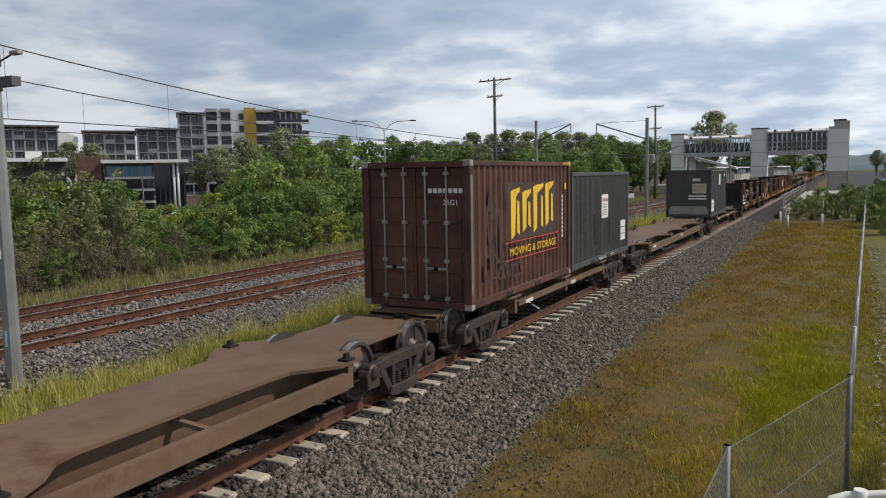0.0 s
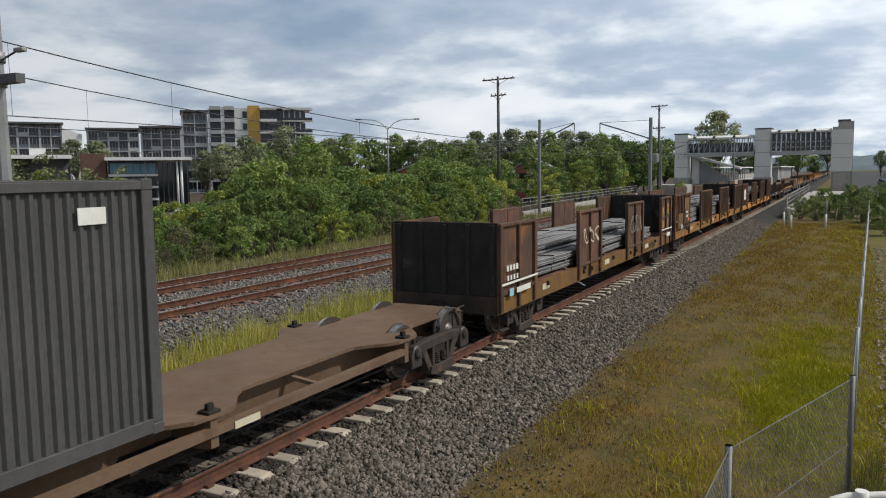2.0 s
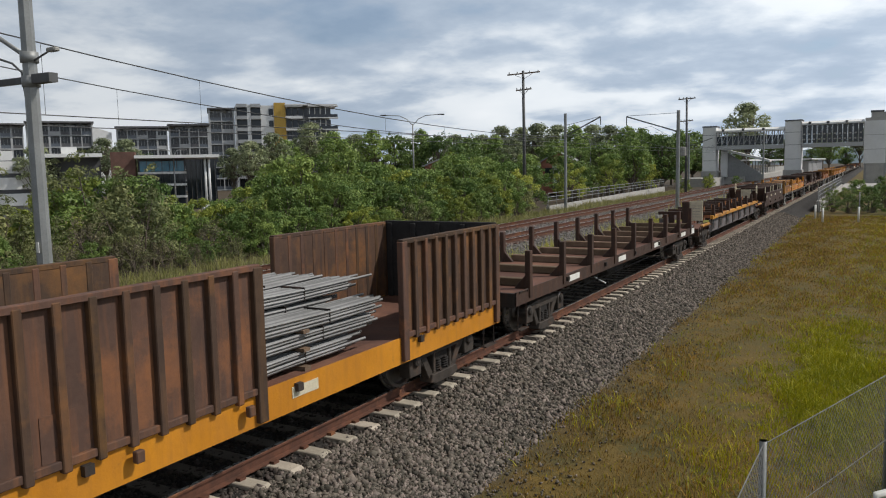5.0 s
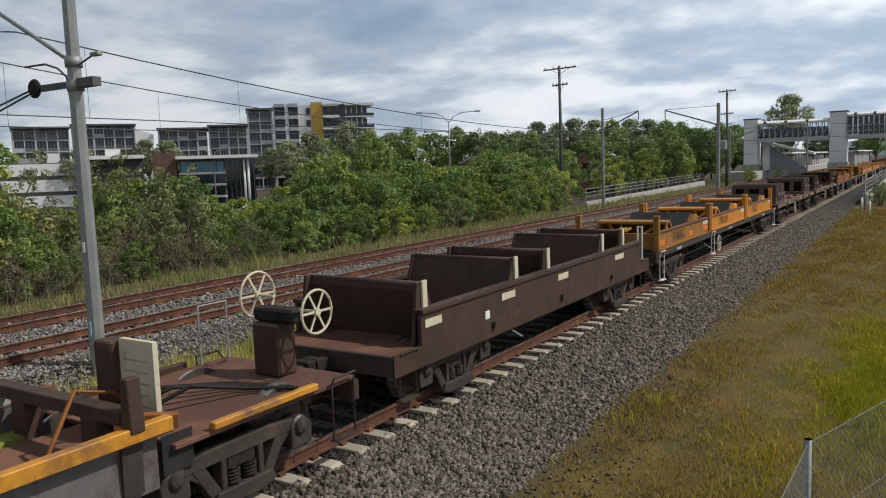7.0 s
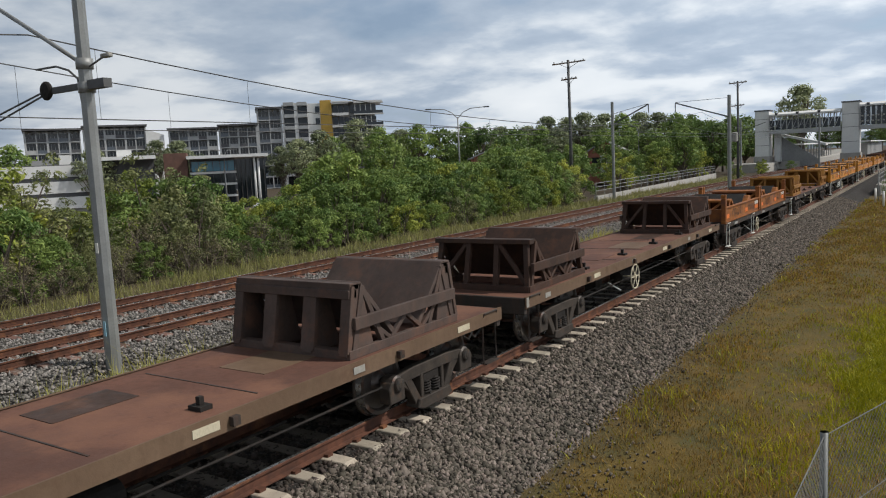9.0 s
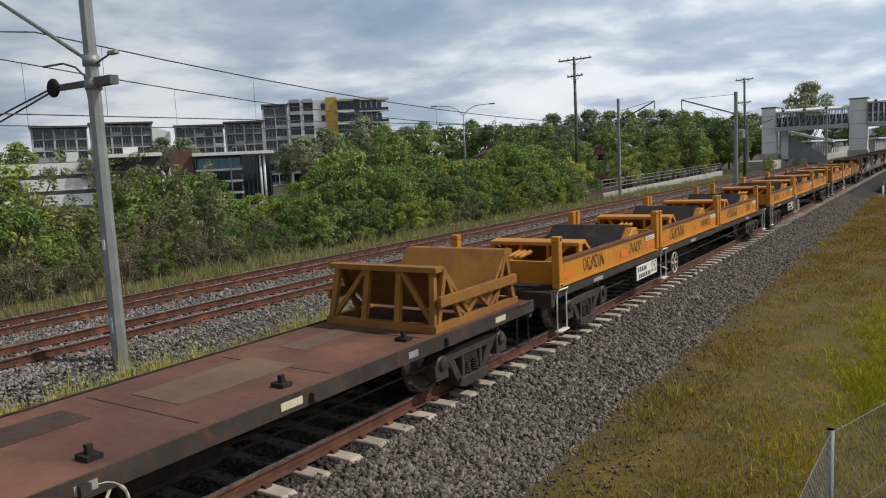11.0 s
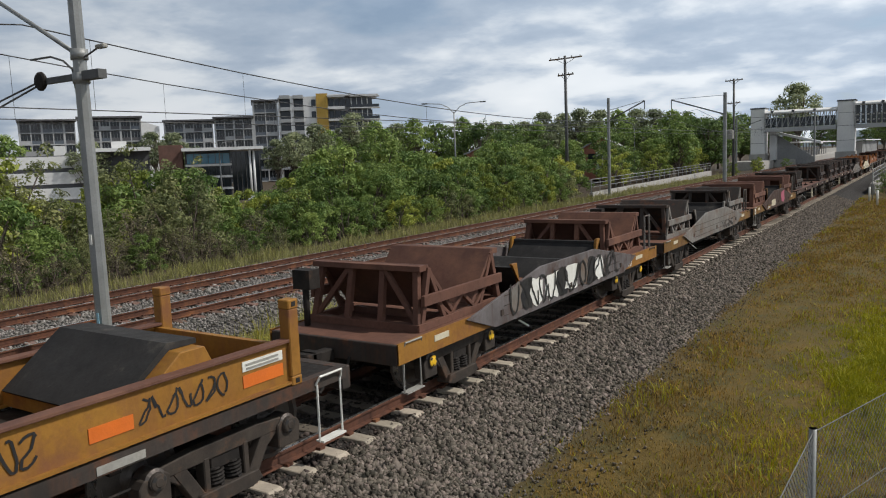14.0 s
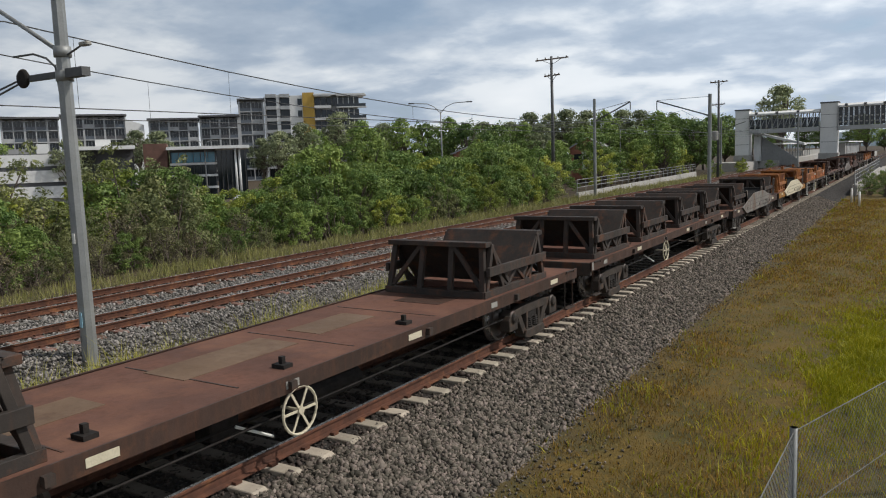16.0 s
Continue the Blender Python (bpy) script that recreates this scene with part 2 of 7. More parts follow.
    scroll=mat("faded_dark_scroll_paint", (0.075, 0.05, 0.04), (0.055, 0.038, 0.032), 0.7, 0, 2.0, fine=0.2, bump=0),
    twig=mat("dead_grey_twigs", (0.17, 0.14, 0.115), (0.10, 0.08, 0.065), 0.9, 0, 3.0, per_island=0.4, bump=0),
    saddle=mat("worn_purple_brown_paint", (0.105, 0.075, 0.064), (0.068, 0.05, 0.044), 0.7, 0, 1.1, (0.15, 0.08, 0.055), 0.62, 1.4, streak=0.35),
    pale_stone=mat("pale_grey_ballast_stone", (0.25, 0.232, 0.21), (0.15, 0.138, 0.125), 0.85, 0, 6.0, (0.33, 0.31, 0.29), 0.64, 9.0, per_island=0.6),
    shaded_grime_stone=mat("grimy_shaded_ballast_stone", (0.075, 0.06, 0.05), (0.04, 0.033, 0.029), 0.9, 0, 6.0, (0.13, 0.105, 0.09), 0.70, 9.0, per_island=0.5),
    asphalt=mat("asphalt", (0.06, 0.06, 0.06), (0.05, 0.05, 0.05), 0.9, 0, 1.0),
)


def shade_and_grime(m, half, amount):
    """Darkens a sleeper's middle, between the rails: grime plus the train's shade, put into the colour."""
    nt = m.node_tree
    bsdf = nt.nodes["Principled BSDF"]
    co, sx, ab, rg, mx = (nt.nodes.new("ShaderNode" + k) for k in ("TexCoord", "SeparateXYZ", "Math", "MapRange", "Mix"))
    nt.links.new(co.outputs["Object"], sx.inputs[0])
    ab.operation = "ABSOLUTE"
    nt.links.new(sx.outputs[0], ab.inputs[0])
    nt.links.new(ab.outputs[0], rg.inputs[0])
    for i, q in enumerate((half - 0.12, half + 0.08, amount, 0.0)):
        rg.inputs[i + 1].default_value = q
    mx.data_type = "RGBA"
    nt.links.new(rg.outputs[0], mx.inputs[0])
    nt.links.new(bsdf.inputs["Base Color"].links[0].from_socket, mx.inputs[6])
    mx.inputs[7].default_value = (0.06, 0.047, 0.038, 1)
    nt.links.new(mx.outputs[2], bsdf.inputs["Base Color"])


shade_and_grime(M["sleeper"], 0.62, 0.75)


def leaf_mat(name, c1, c2):
    m = mat(name, c1, c2, 0.55, 0, 0.5, per_island=0.3, per_object=0.26, bump=0, fine=0.15)
    bsdf = m.node_tree.nodes["Principled BSDF"]
    bsdf.inputs["Subsurface Weight"].default_value = 0.0
    bsdf.inputs["Specular IOR Level"].default_value = 0.25
    nt = m.node_tree
    tr = nt.nodes.new("ShaderNodeBsdfTranslucent")
    nt.links.new(bsdf.inputs["Base Color"].links[0].from_socket, tr.inputs["Color"])
    mx = nt.nodes.new("ShaderNodeMixShader")
    mx.inputs[0].default_value = 0.28
    nt.links.new(bsdf.outputs[0], mx.inputs[1])
    nt.links.new(tr.outputs[0], mx.inputs[2])
    nt.links.new(mx.outputs[0], nt.nodes["Material Output"].inputs[0])
    return m


LEAF = [leaf_mat("mid_green_leaves", (0.120, 0.198, 0.052), (0.240, 0.318, 0.083)),
        leaf_mat("yellow_green_leaves", (0.198, 0.258, 0.052), (0.360, 0.390, 0.076)),
        leaf_mat("deep_green_leaves", (0.090, 0.150, 0.044), (0.198, 0.270, 0.067)),
        leaf_mat("olive_leaves", (0.138, 0.162, 0.067), (0.240, 0.252, 0.103)),
        leaf_mat("grey_green_leaves", (0.204, 0.240, 0.132), (0.324, 0.354, 0.196)),
        leaf_mat("drying_brown_leaves", (0.138, 0.126, 0.071), (0.228, 0.210, 0.115))]
GRASS = [leaf_mat("dry_golden_grass", (0.35, 0.22, 0.028), (0.23, 0.155, 0.027)),
         leaf_mat("fresh_green_grass", (0.30, 0.305, 0.010), (0.41, 0.37, 0.015)),
         leaf_mat("tall_pale_grass", (0.46, 0.43, 0.125), (0.35, 0.35, 0.095)),
         leaf_mat("brown_dry_grass", (0.16, 0.105, 0.034), (0.115, 0.08, 0.028)),
         leaf_mat("straw_grass", (0.40, 0.36, 0.17), (0.29, 0.28, 0.11)),
         leaf_mat("dull_weeds", (0.15, 0.165, 0.045), (0.21, 0.20, 0.06))]


def glass(name, c, rough=0.08):
    m = bpy.data.materials.new(name)
    m.use_nodes = True
    b = m.node_tree.nodes["Principled BSDF"]
    b.inputs["Base Color"].default_value, b.inputs["Roughness"].default_value = (*c, 1), rough
    b.inputs["Specular IOR Level"].default_value = 0.45
    return m


M["glass"] = glass("dark_window_glass", (0.022, 0.027, 0.033))
M["glass_sky"] = glass("pale_window_glass", (0.09, 0.105, 0.125), 0.12)
M["glass_blue"] = glass("blue_tinted_glass", (0.07, 0.22, 0.32))

# ---- building helpers ----
def box(bm, x0, x1, y0, y1, z0, z1):
    v = [bm.verts.new((x, y, z)) for z in (z0, z1) for x, y in ((x0, y0), (x1, y0), (x1, y1), (x0, y1))]
    for f in ((3, 2, 1, 0), (4, 5, 6, 7), (0, 1, 5, 4), (1, 2, 6, 5), (2, 3, 7, 6), (3, 0, 4, 7)):
        bm.faces.new([v[i] for i in f])
    return bm


def beam(bm, p, q, w, h, up=(0, 0, 1)):
    """A square bar from p to q: w across, h along up."""
    p, q = Vector(p), Vector(q)
    d = (q - p).normalized()
    s = d.cross(Vector(up))
    s = s.normalized() if s.length > 1e-4 else Vector((1, 0, 0))
    u = s.cross(d).normalized()
    v = [bm.verts.new(c + s * a * w / 2 + u * b * h / 2) for c in (p, q) for a, b in ((-1, -1), (1, -1), (1, 1), (-1, 1))]
    for f in ((3, 2, 1, 0), (4, 5, 6, 7), (0, 1, 5, 4), (1, 2, 6, 5), (2, 3, 7, 6), (3, 0, 4, 7)):
        bm.faces.new([v[i] for i in f])
    return bm


def tube(bm, pts, r, n=8, r2=None, caps=True):
    """A round bar along the points, tapering from r to r2."""
    pts = [Vector(p) for p in pts]
    r2 = r if r2 is None else r2
    rings = []
    for i, p in enumerate(pts):
        d = (pts[min(i + 1, len(pts) - 1)] - pts[max(i - 1, 0)]).normalized()
        a = Vector((0, 0, 1)) if abs(d.z) < 0.9 else Vector((1, 0, 0))
        s = d.cross(a).normalized()
        u = s.cross(d)
        k = r + (r2 - r) * i / max(len(pts) - 1, 1)
        rings.append([bm.verts.new(p + (s * math.cos(t) + u * math.sin(t)) * k) for t in (2 * math.pi * j / n for j in range(n))])
    for a, b in zip(rings, rings[1:]):
        for j in range(n):
            bm.faces.new((a[j], a[(j + 1) % n], b[(j + 1) % n], b[j])).smooth = n > 6
    if caps:
        bm.faces.new(rings[0][::-1])
        bm.faces.new(rings[-1])
    return bm


def prism(bm, poly, a, b, axis="x"):
    """A flat outline pushed from a to b along an axis: (y, z) for x, (x, z) for y, (x, y) for z."""
    def at(u, v, w):
        return {"x": (w, u, v), "y": (u, w, v), "z": (u, v, w)}[axis]
    lo = [bm.verts.new(at(u, v, a)) for u, v in poly]
    hi = [bm.verts.new(at(u, v, b)) for u, v in poly]
    n = len(poly)
    f = [bm.faces.new(lo[::-1]), bm.faces.new(hi)] + [bm.faces.new((lo[i], lo[(i + 1) % n], hi[(i + 1) % n], hi[i])) for i in range(n)]
    bmesh.ops.recalc_face_normals(bm, faces=f)
    return bm


def lathe(bm, prof, n=20, axis="x", at=(0, 0, 0)):
    """A turned shape: (along the axis, radius) points."""
    rings = []
    for a, r in prof:
        ring = []
        for j in range(n):
            t = 2 * math.pi * j / n
            c, s = r * math.cos(t), r * math.sin(t)
            p = {"x": (a, c, s), "y": (c, a, s), "z": (c, s, a)}[axis]
            ring.append(bm.verts.new(Vector(p) + Vector(at)))
        rings.append(ring)
    fs = []
    for a, b in zip(rings, rings[1:]):
        for j in range(n):
            fs.append(bm.faces.new((a[j], a[(j + 1) % n], b[(j + 1) % n], b[j])))
    fs.append(bm.faces.new(rings[0]))
    fs.append(bm.faces.new(rings[-1]))
    bmesh.ops.recalc_face_normals(bm, faces=fs)
    return bm


def to_mesh(name, bm, material, bevel=0.0):
    if bevel:
        bm.normal_update()
        es = [e for e in bm.edges if len(e.link_faces) == 2 and e.calc_face_angle(0) > 0.6]
        bmesh.ops.bevel(bm, geom=es, offset=bevel, segments=1, affect="EDGES", clamp_overlap=True)
    me = bpy.data.meshes.new(name)
    bm.to_mesh(me)
    bm.free()
    me.materials.append(material)
    return me


def part(name, bm, material, parent=None, label="", at=(0, 0, 0), bevel=0.0):
    """Links a bmesh, or a mesh that is already made, as one object under a thing or a part."""
    me = bm if isinstance(bm, bpy.types.Mesh) else to_mesh(name, bm, material, bevel)
    ob = new(name, me)
    ob.location = at
    if parent:
        ob.parent = parent
    return tagged(ob, label)


def thing(name, at, label, category, group="", rz=0.0):
    ob = new(name)
    ob.empty_display_size = 0.2
    ob.matrix_basis = pose(*at, 0, 0, rz)
    return tagged(ob, label, category, group)


def arrays_mesh(name, verts, faces, material, smooth=False):
    """A mesh from numpy arrays; faces all have the same number of corners."""
    me = bpy.data.meshes.new(name)
    k = faces.shape[1]
    me.vertices.add(len(verts))
    me.vertices.foreach_set("co", np.ascontiguousarray(verts, dtype=np.float32).ravel())
    me.loops.add(faces.size)
    me.loops.foreach_set("vertex_index", np.ascontiguousarray(faces, dtype=np.int32).ravel())
    me.polygons.add(len(faces))
    me.polygons.foreach_set("loop_start", np.arange(0, faces.size, k, dtype=np.int32))
    me.polygons.foreach_set("loop_total", np.full(len(faces), k, dtype=np.int32))
    me.update(calc_edges=True)
    me.validate()
    me.materials.append(material)
    return me


def writing(name, text, size, material, parent, at, rot, label="", width=None):
    cu = bpy.data.curves.new(name, "FONT")
    cu.body, cu.size, cu.extrude = text, size, 0.002
    cu.materials.append(material)
    ob = new(name, cu)
    ob.matrix_basis = pose(*at, *rot)
    if width:
        bpy.context.view_layer.update()
        ob.scale.x = width / max(ob.dimensions.x, 0.01)
    ob.parent = parent
    return tagged(ob, label)

# ---- ground, ballast and tracks ----
RAIL_TOP = 0.17
FAR_TRACKS = (-16.05, -19.45)
rng = np.random.default_rng(4)


def ground_mat():
    """Dry grassy earth; bare gravelly dirt with a ragged edge along the ballast's foot, greener earth by the fence."""
    m = mat("dry_grass_ground", (0.15, 0.10, 0.027), (0.10, 0.075, 0.022), 0.95, 0, 0.8, (0.085, 0.075, 0.03), 0.56, 1.6, bump=0.9, bump_scale=26.0, fine=0.45)
    nt = m.node_tree
    bsdf = nt.nodes["Principled BSDF"]
    co, sx = nt.nodes.new("ShaderNodeTexCoord"), nt.nodes.new("ShaderNodeSeparateXYZ")
    nt.links.new(co.outputs["Object"], sx.inputs[0])
    col = bsdf.inputs["Base Color"].links[0].from_socket
    for scale, reach, lo, hi, most, tone in ((1.1, 3.4, -5.2, -3.7, 1.0, (0.075, 0.057, 0.038)), (0.5, 2.6, 1.2, -0.9, 0.5, (0.12, 0.125, 0.024))):
        n = nt.nodes.new("ShaderNodeTexNoise")
        n.inputs["Scale"].default_value, n.inputs["Detail"].default_value, n.inputs["Roughness"].default_value = scale, 7.0, 0.68
        nt.links.new(co.outputs["Object"], n.inputs["Vector"])
        edge = nt.nodes.new("ShaderNodeMath")
        edge.operation = "MULTIPLY_ADD"
        nt.links.new(n.outputs[0], edge.inputs[0])
        edge.inputs[1].default_value = reach
        nt.links.new(sx.outputs[0], edge.inputs[2])
        r = nt.nodes.new("ShaderNodeMapRange")
        nt.links.new(edge.outputs[0], r.inputs[0])
        for i, q in enumerate((lo + reach / 2, hi + reach / 2, most, 0.0)):
            r.inputs[i + 1].default_value = q
        mx = nt.nodes.new("ShaderNodeMix")
        mx.data_type = "RGBA"
        nt.links.new(r.outputs[0], mx.inputs[0])
        nt.links.new(col, mx.inputs[6])
        mx.inputs[7].default_value = (*tone, 1)
        col = mx.outputs[2]
    nt.links.new(col, bsdf.inputs["Base Color"])
    return m


def ground_height(x, y):
    """The verge beside the line lies a little lower than the track; the bank beyond the far line falls away."""
    z = -0.52 + 0.02 * math.sin(x * 0.7) * math.sin(y * 0.23)
    if -14 < x < -9:
        z = -0.30
    if x < -23:
        z = -0.25 - min((-23 - x) * 0.06, 1.0)
    return z


xs_ = [-3000, -900, -300, -120, -60, -40, -32, -28, -25, -23, -21, -18, -15, -13, -11, -9, -6, -4, -3, -2, -1, 0, 1, 2, 4, 8, 15, 40, 120, 400, 3000]
ys_ = [-300, -60, -20, -6, 0, 4, 7, 10, 13, 16, 20, 24, 28, 33, 40, 50, 62, 80, 110, 150, 220, 400, 900, 3500]
gv = np.array([(x, y, ground_height(x, y)) for x in xs_ for y in ys_])
ny = len(ys_)
gf = np.array([(i * ny + j, (i + 1) * ny + j, (i + 1) * ny + j + 1, i * ny + j + 1) for i in range(len(xs_) - 1) for j in range(ny - 1)])
ground = tagged(new("ground", arrays_mesh("ground", gv, gf, ground_mat())), "dry grassy ground beside the railway", "ground", kind="structure")


def bed(name, x0, x1, material, label, y0=-60, y1=420, top=-0.055, foot=-0.5, run=0.75):
    bm = bmesh.new()
    prism(bm, [(x0 - run, foot - 0.2), (x1 + run, foot - 0.2), (x1 + run, foot), (x1, top), (x0, top), (x0 - run, foot)], y0, y1, "y")
    return tagged(part(name, bm, material), label, "ballast", kind="structure")


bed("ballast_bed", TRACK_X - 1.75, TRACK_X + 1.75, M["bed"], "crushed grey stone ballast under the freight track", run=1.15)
bed("ballast_bed", FAR_TRACKS[1] - 1.9, FAR_TRACKS[0] + 1.5, M["far_bed"], "crushed stone ballast under the double suburban track", foot=-0.35, run=0.7)


def rail_mesh(y0, y1):
    bm = bmesh.new()
    prof = [(-0.07, 0.0), (0.07, 0.0), (0.07, 0.014), (0.012, 0.03), (0.012, 0.125), (0.035, 0.135), (0.036, 0.162), (0.028, 0.17),
            (-0.028, 0.17), (-0.036, 0.162), (-0.035, 0.135), (-0.012, 0.125), (-0.012, 0.03), (-0.07, 0.014)]
    prism(bm, prof, y0, y1, "y")
    return to_mesh("rail", bm, M["rail"])


def head_mesh(y0, y1):
    return to_mesh("rail_head", box(bmesh.new(), -0.024, 0.024, y0, y1, 0.1695, 0.1725), M["tread"])


RAIL, HEAD = rail_mesh(-60, 420), head_mesh(-60, 420)
SLEEPER_STEP = 0.581


def sleeper_mesh(material, length=1.0):
    bm = bmesh.new()
    prof = [(-1.25, -0.03), (-1.25, -0.2), (1.25, -0.2), (1.25, -0.03), (1.2, 0.0), (0.5, 0.0), (0.3, -0.03), (-0.3, -0.03), (-0.5, 0.0), (-1.2, 0.0)]
    prism(bm, [(x * length, z) for x, z in prof], -0.11, 0.11, "y")
    return to_mesh("sleeper", bm, material, 0.01)


CLIP = to_mesh("rail_clip", box(box(bmesh.new(), -0.14, -0.07, -0.05, 0.05, 0, 0.035), 0.07, 0.14, -0.05, 0.05, 0, 0.035), M["rail"])


def track(name, x, label, sleeper, near, half=0.753, length=1.0):
    t = thing(name, (x, 0, 0), label, "railway track")
    t["kind"] = "structure"
    for side in (-1, 1):
        r = part("rail", RAIL, None, t, "rusty steel rail with a polished head", (side * half, 0, 0))
        part("rail_head", HEAD, None, r)
    me = sleeper_mesh(sleeper, length)
    n0 = 6.965 % SLEEPER_STEP
    for i in range(int((near[1] - near[0]) / SLEEPER_STEP)):
        y = near[0] - near[0] % SLEEPER_STEP + n0 + i * SLEEPER_STEP
        s = part("sleeper", me, None, t, "", (0, y, 0))
        s.rotation_euler.z = rng.normal(0, 0.006)
        if y < 26:
            for side in (-1, 1):
                part("rail_clip", CLIP, None, s, "", (side * half, 0, 0))
    return t


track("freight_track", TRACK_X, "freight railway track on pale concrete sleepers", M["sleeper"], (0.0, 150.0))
track("suburban_track", FAR_TRACKS[0], "narrow-gauge suburban railway track on stained sleepers", M["old_sleeper"], (4.0, 88.0), 0.585, 0.84)
track("suburban_track", FAR_TRACKS[1], "narrow-gauge suburban railway track on stained sleepers", M["old_sleeper"], (4.0, 88.0), 0.585, 0.84)


# ---- loose stones ----
def stones(name, n, region, height, size, label, seed, rock="stone"):
    """n broken stones scattered over region(u, v) -> (x, y), on height(x)."""
    g = np.random.default_rng(seed)
    base = np.array([(1, 0, 0), (-1, 0, 0), (0, 1, 0), (0, -1, 0), (0, 0, 1), (0, 0, -1)], float)
    tri = np.array([(0, 2, 4), (2, 1, 4), (1, 3, 4), (3, 0, 4), (2, 0, 5), (1, 2, 5), (3, 1, 5), (0, 3, 5)])
    x, y = region(g.random(n), g.random(n))
    s = size * np.exp(g.normal(0, 0.28, n))
    p = base[None] * (0.65 + 0.6 * g.random((n, 6, 1))) + g.normal(0, 0.22, (n, 6, 3))
    q = g.normal(size=(n, 4))
    q /= np.linalg.norm(q, axis=1, keepdims=True)
    w, a, b, c = q.T
    rot = np.stack([1 - 2 * (b * b + c * c), 2 * (a * b - w * c), 2 * (a * c + w * b), 2 * (a * b + w * c), 1 - 2 * (a * a + c * c),
                    2 * (b * c - w * a), 2 * (a * c - w * b), 2 * (b * c + w * a), 1 - 2 * (a * a + b * b)], -1).reshape(n, 3, 3)
    p = np.einsum("nij,nkj->nki", rot, p) * s[:, None, None]
    p += np.stack([x, y, height(x) + s * 0.25], -1)[:, None]
    v = p.reshape(-1, 3)
    f = (tri[None] + (np.arange(n) * 6)[:, None, None]).reshape(-1, 3)
    ob = new(name, arrays_mesh(name, v, f, M[rock]))
    return tagged(ob, label, "ballast", kind="stuff")


def shoulder(x):
    """Top of the freight track's bed."""
    d = np.abs(x - TRACK_X) - 1.75
    return np.where(d < 0, -0.06, -0.06 - d * 0.44 / 1.15)


def near_far(u, lo, hi, power=2.2):
    return lo + (hi - lo) * u ** power


stones("ballast_stones", 66000, lambda u, v: (TRACK_X + 1.13 + v * 1.90, near_far(u, 4, 60)), shoulder, 0.032, "loose grey ballast stones along the track's shoulder", 1)
# stones under the train: its shade is put into their darker, grimy colour
stones("ballast_stones", 16000, lambda u, v: (TRACK_X - 1.2 + v * 2.4, near_far(u, 2, 45)), lambda x: x * 0 - 0.06, 0.032, "loose ballast stones between the sleepers, darkened for grime and the train's shade", 2, "shaded_grime_stone")
stones("ballast_stones", 9000, lambda u, v: (TRACK_X - 3.0 + v * 1.75, near_far(u, 4, 50)), shoulder, 0.038, "loose ballast stones on the track's far shoulder", 3)
stones("ballast_stones", 52000, lambda u, v: (-21.9 + v * 8.5, near_far(u, 6, 80, 1.7)), lambda x: np.where(np.abs(x + 17.65) < 3.5, -0.045, -0.05 - (np.abs(x + 17.65) - 3.5) * 0.46), 0.034,
       "loose stones on the double track's bed", 5, "pale_stone")


# ---- grass ----
def blades(name, n, region, ground_z, tall, wide, material, label, seed, lean=0.35, patch=None):
    g = np.random.default_rng(seed)
    x, y = region(g.random(n), g.random(n))
    if patch is not None:
        keep = patch(x, y, g)
        x, y = x[keep], y[keep]
        n = len(x)
    clump = np.sin(x * 1.7 + 2.1 * np.sin(y * 0.43)) * np.sin(y * 0.91 + 1.7 * np.sin(x * 0.8)) + 0.6 * np.sin(x * 4.3 + y * 2.9) * np.sin(y * 3.7 - x * 1.9)
    thin = g.random(n) < np.clip(0.78 + 0.42 * clump, 0.12, 1.0)
    x, y, clump = x[thin], y[thin], clump[thin]
    n = len(x)
    h = tall * (1 + 0.35 * np.clip(clump, -1, 1)) * np.exp(g.normal(0, 0.35, n)) * (0.8 + 0.4 * np.sin(x * 2.1 + 3 * np.sin(y * 0.9)) ** 2)
    far = 1 + np.clip(y - 12, 0, 60) * 0.035
    w = wide * far
    ang = g.random(n) * 2 * np.pi
    la = g.random(n) * 2 * np.pi
    le = np.abs(g.normal(0, lean, n)) * h
    z = ground_z(x)
    side = np.stack([np.cos(ang) * w / 2, np.sin(ang) * w / 2, np.zeros(n)], -1)
    root = np.stack([x, y, z - 0.02], -1)
    mid = root + np.stack([np.cos(la) * le * 0.35, np.sin(la) * le * 0.35, h * 0.6], -1)
    tip = root + np.stack([np.cos(la) * le, np.sin(la) * le, h], -1)
    v = np.stack([root - side, root + side, mid + side * 0.7, mid - side * 0.7, tip], 1).reshape(-1, 3)
    k = (np.arange(n) * 5)[:, None]
    f = np.concatenate([k + np.array([[0, 1, 2]]), k + np.array([[0, 2, 3]]), k + np.array([[3, 2, 4]])])
    ob = new(name, arrays_mesh(name, v, f, material))
    return tagged(ob, label, "grass", kind="stuff")


VERGE_Z = lambda x: np.full_like(x, -0.50)
STRIP_Z = lambda x: np.full_like(x, -0.31)


def greener(x, y, g):
    d = np.hypot((x + 0.9) / 2.1, (y - 16.0) / 8.0) + 0.35 * np.sin(x * 3 + y) * np.sin(y * 1.3)
    edge = np.clip((x + 4.9 + 0.4 * np.sin(y * 1.7)) / 1.2, 0.0, 1.0)
    return g.random(len(x)) < np.clip(0.95 - d * 0.8, 0.0, 0.7) * edge + np.clip((x + 3.0) / 12.0, 0.06, 0.3) + 0.5 * np.exp(-((x + 4.3 + 0.3 * np.sin(y * 0.9)) / 0.3) ** 2) * (np.sin(y * 1.7) * np.sin(y * 0.63) > 0.1)


def drier(x, y, g):
    d = np.hypot((x + 0.9) / 2.1, (y - 16.0) / 8.0)
    edge = np.clip((x + 5.0 + 0.3 * np.sin(y * 1.7) + 0.2 * np.sin(y * 4.1)) / 0.9, 0.04, 1.0)
    return g.random(len(x)) < np.clip(d - 0.25, 0.12, 0.95) * edge


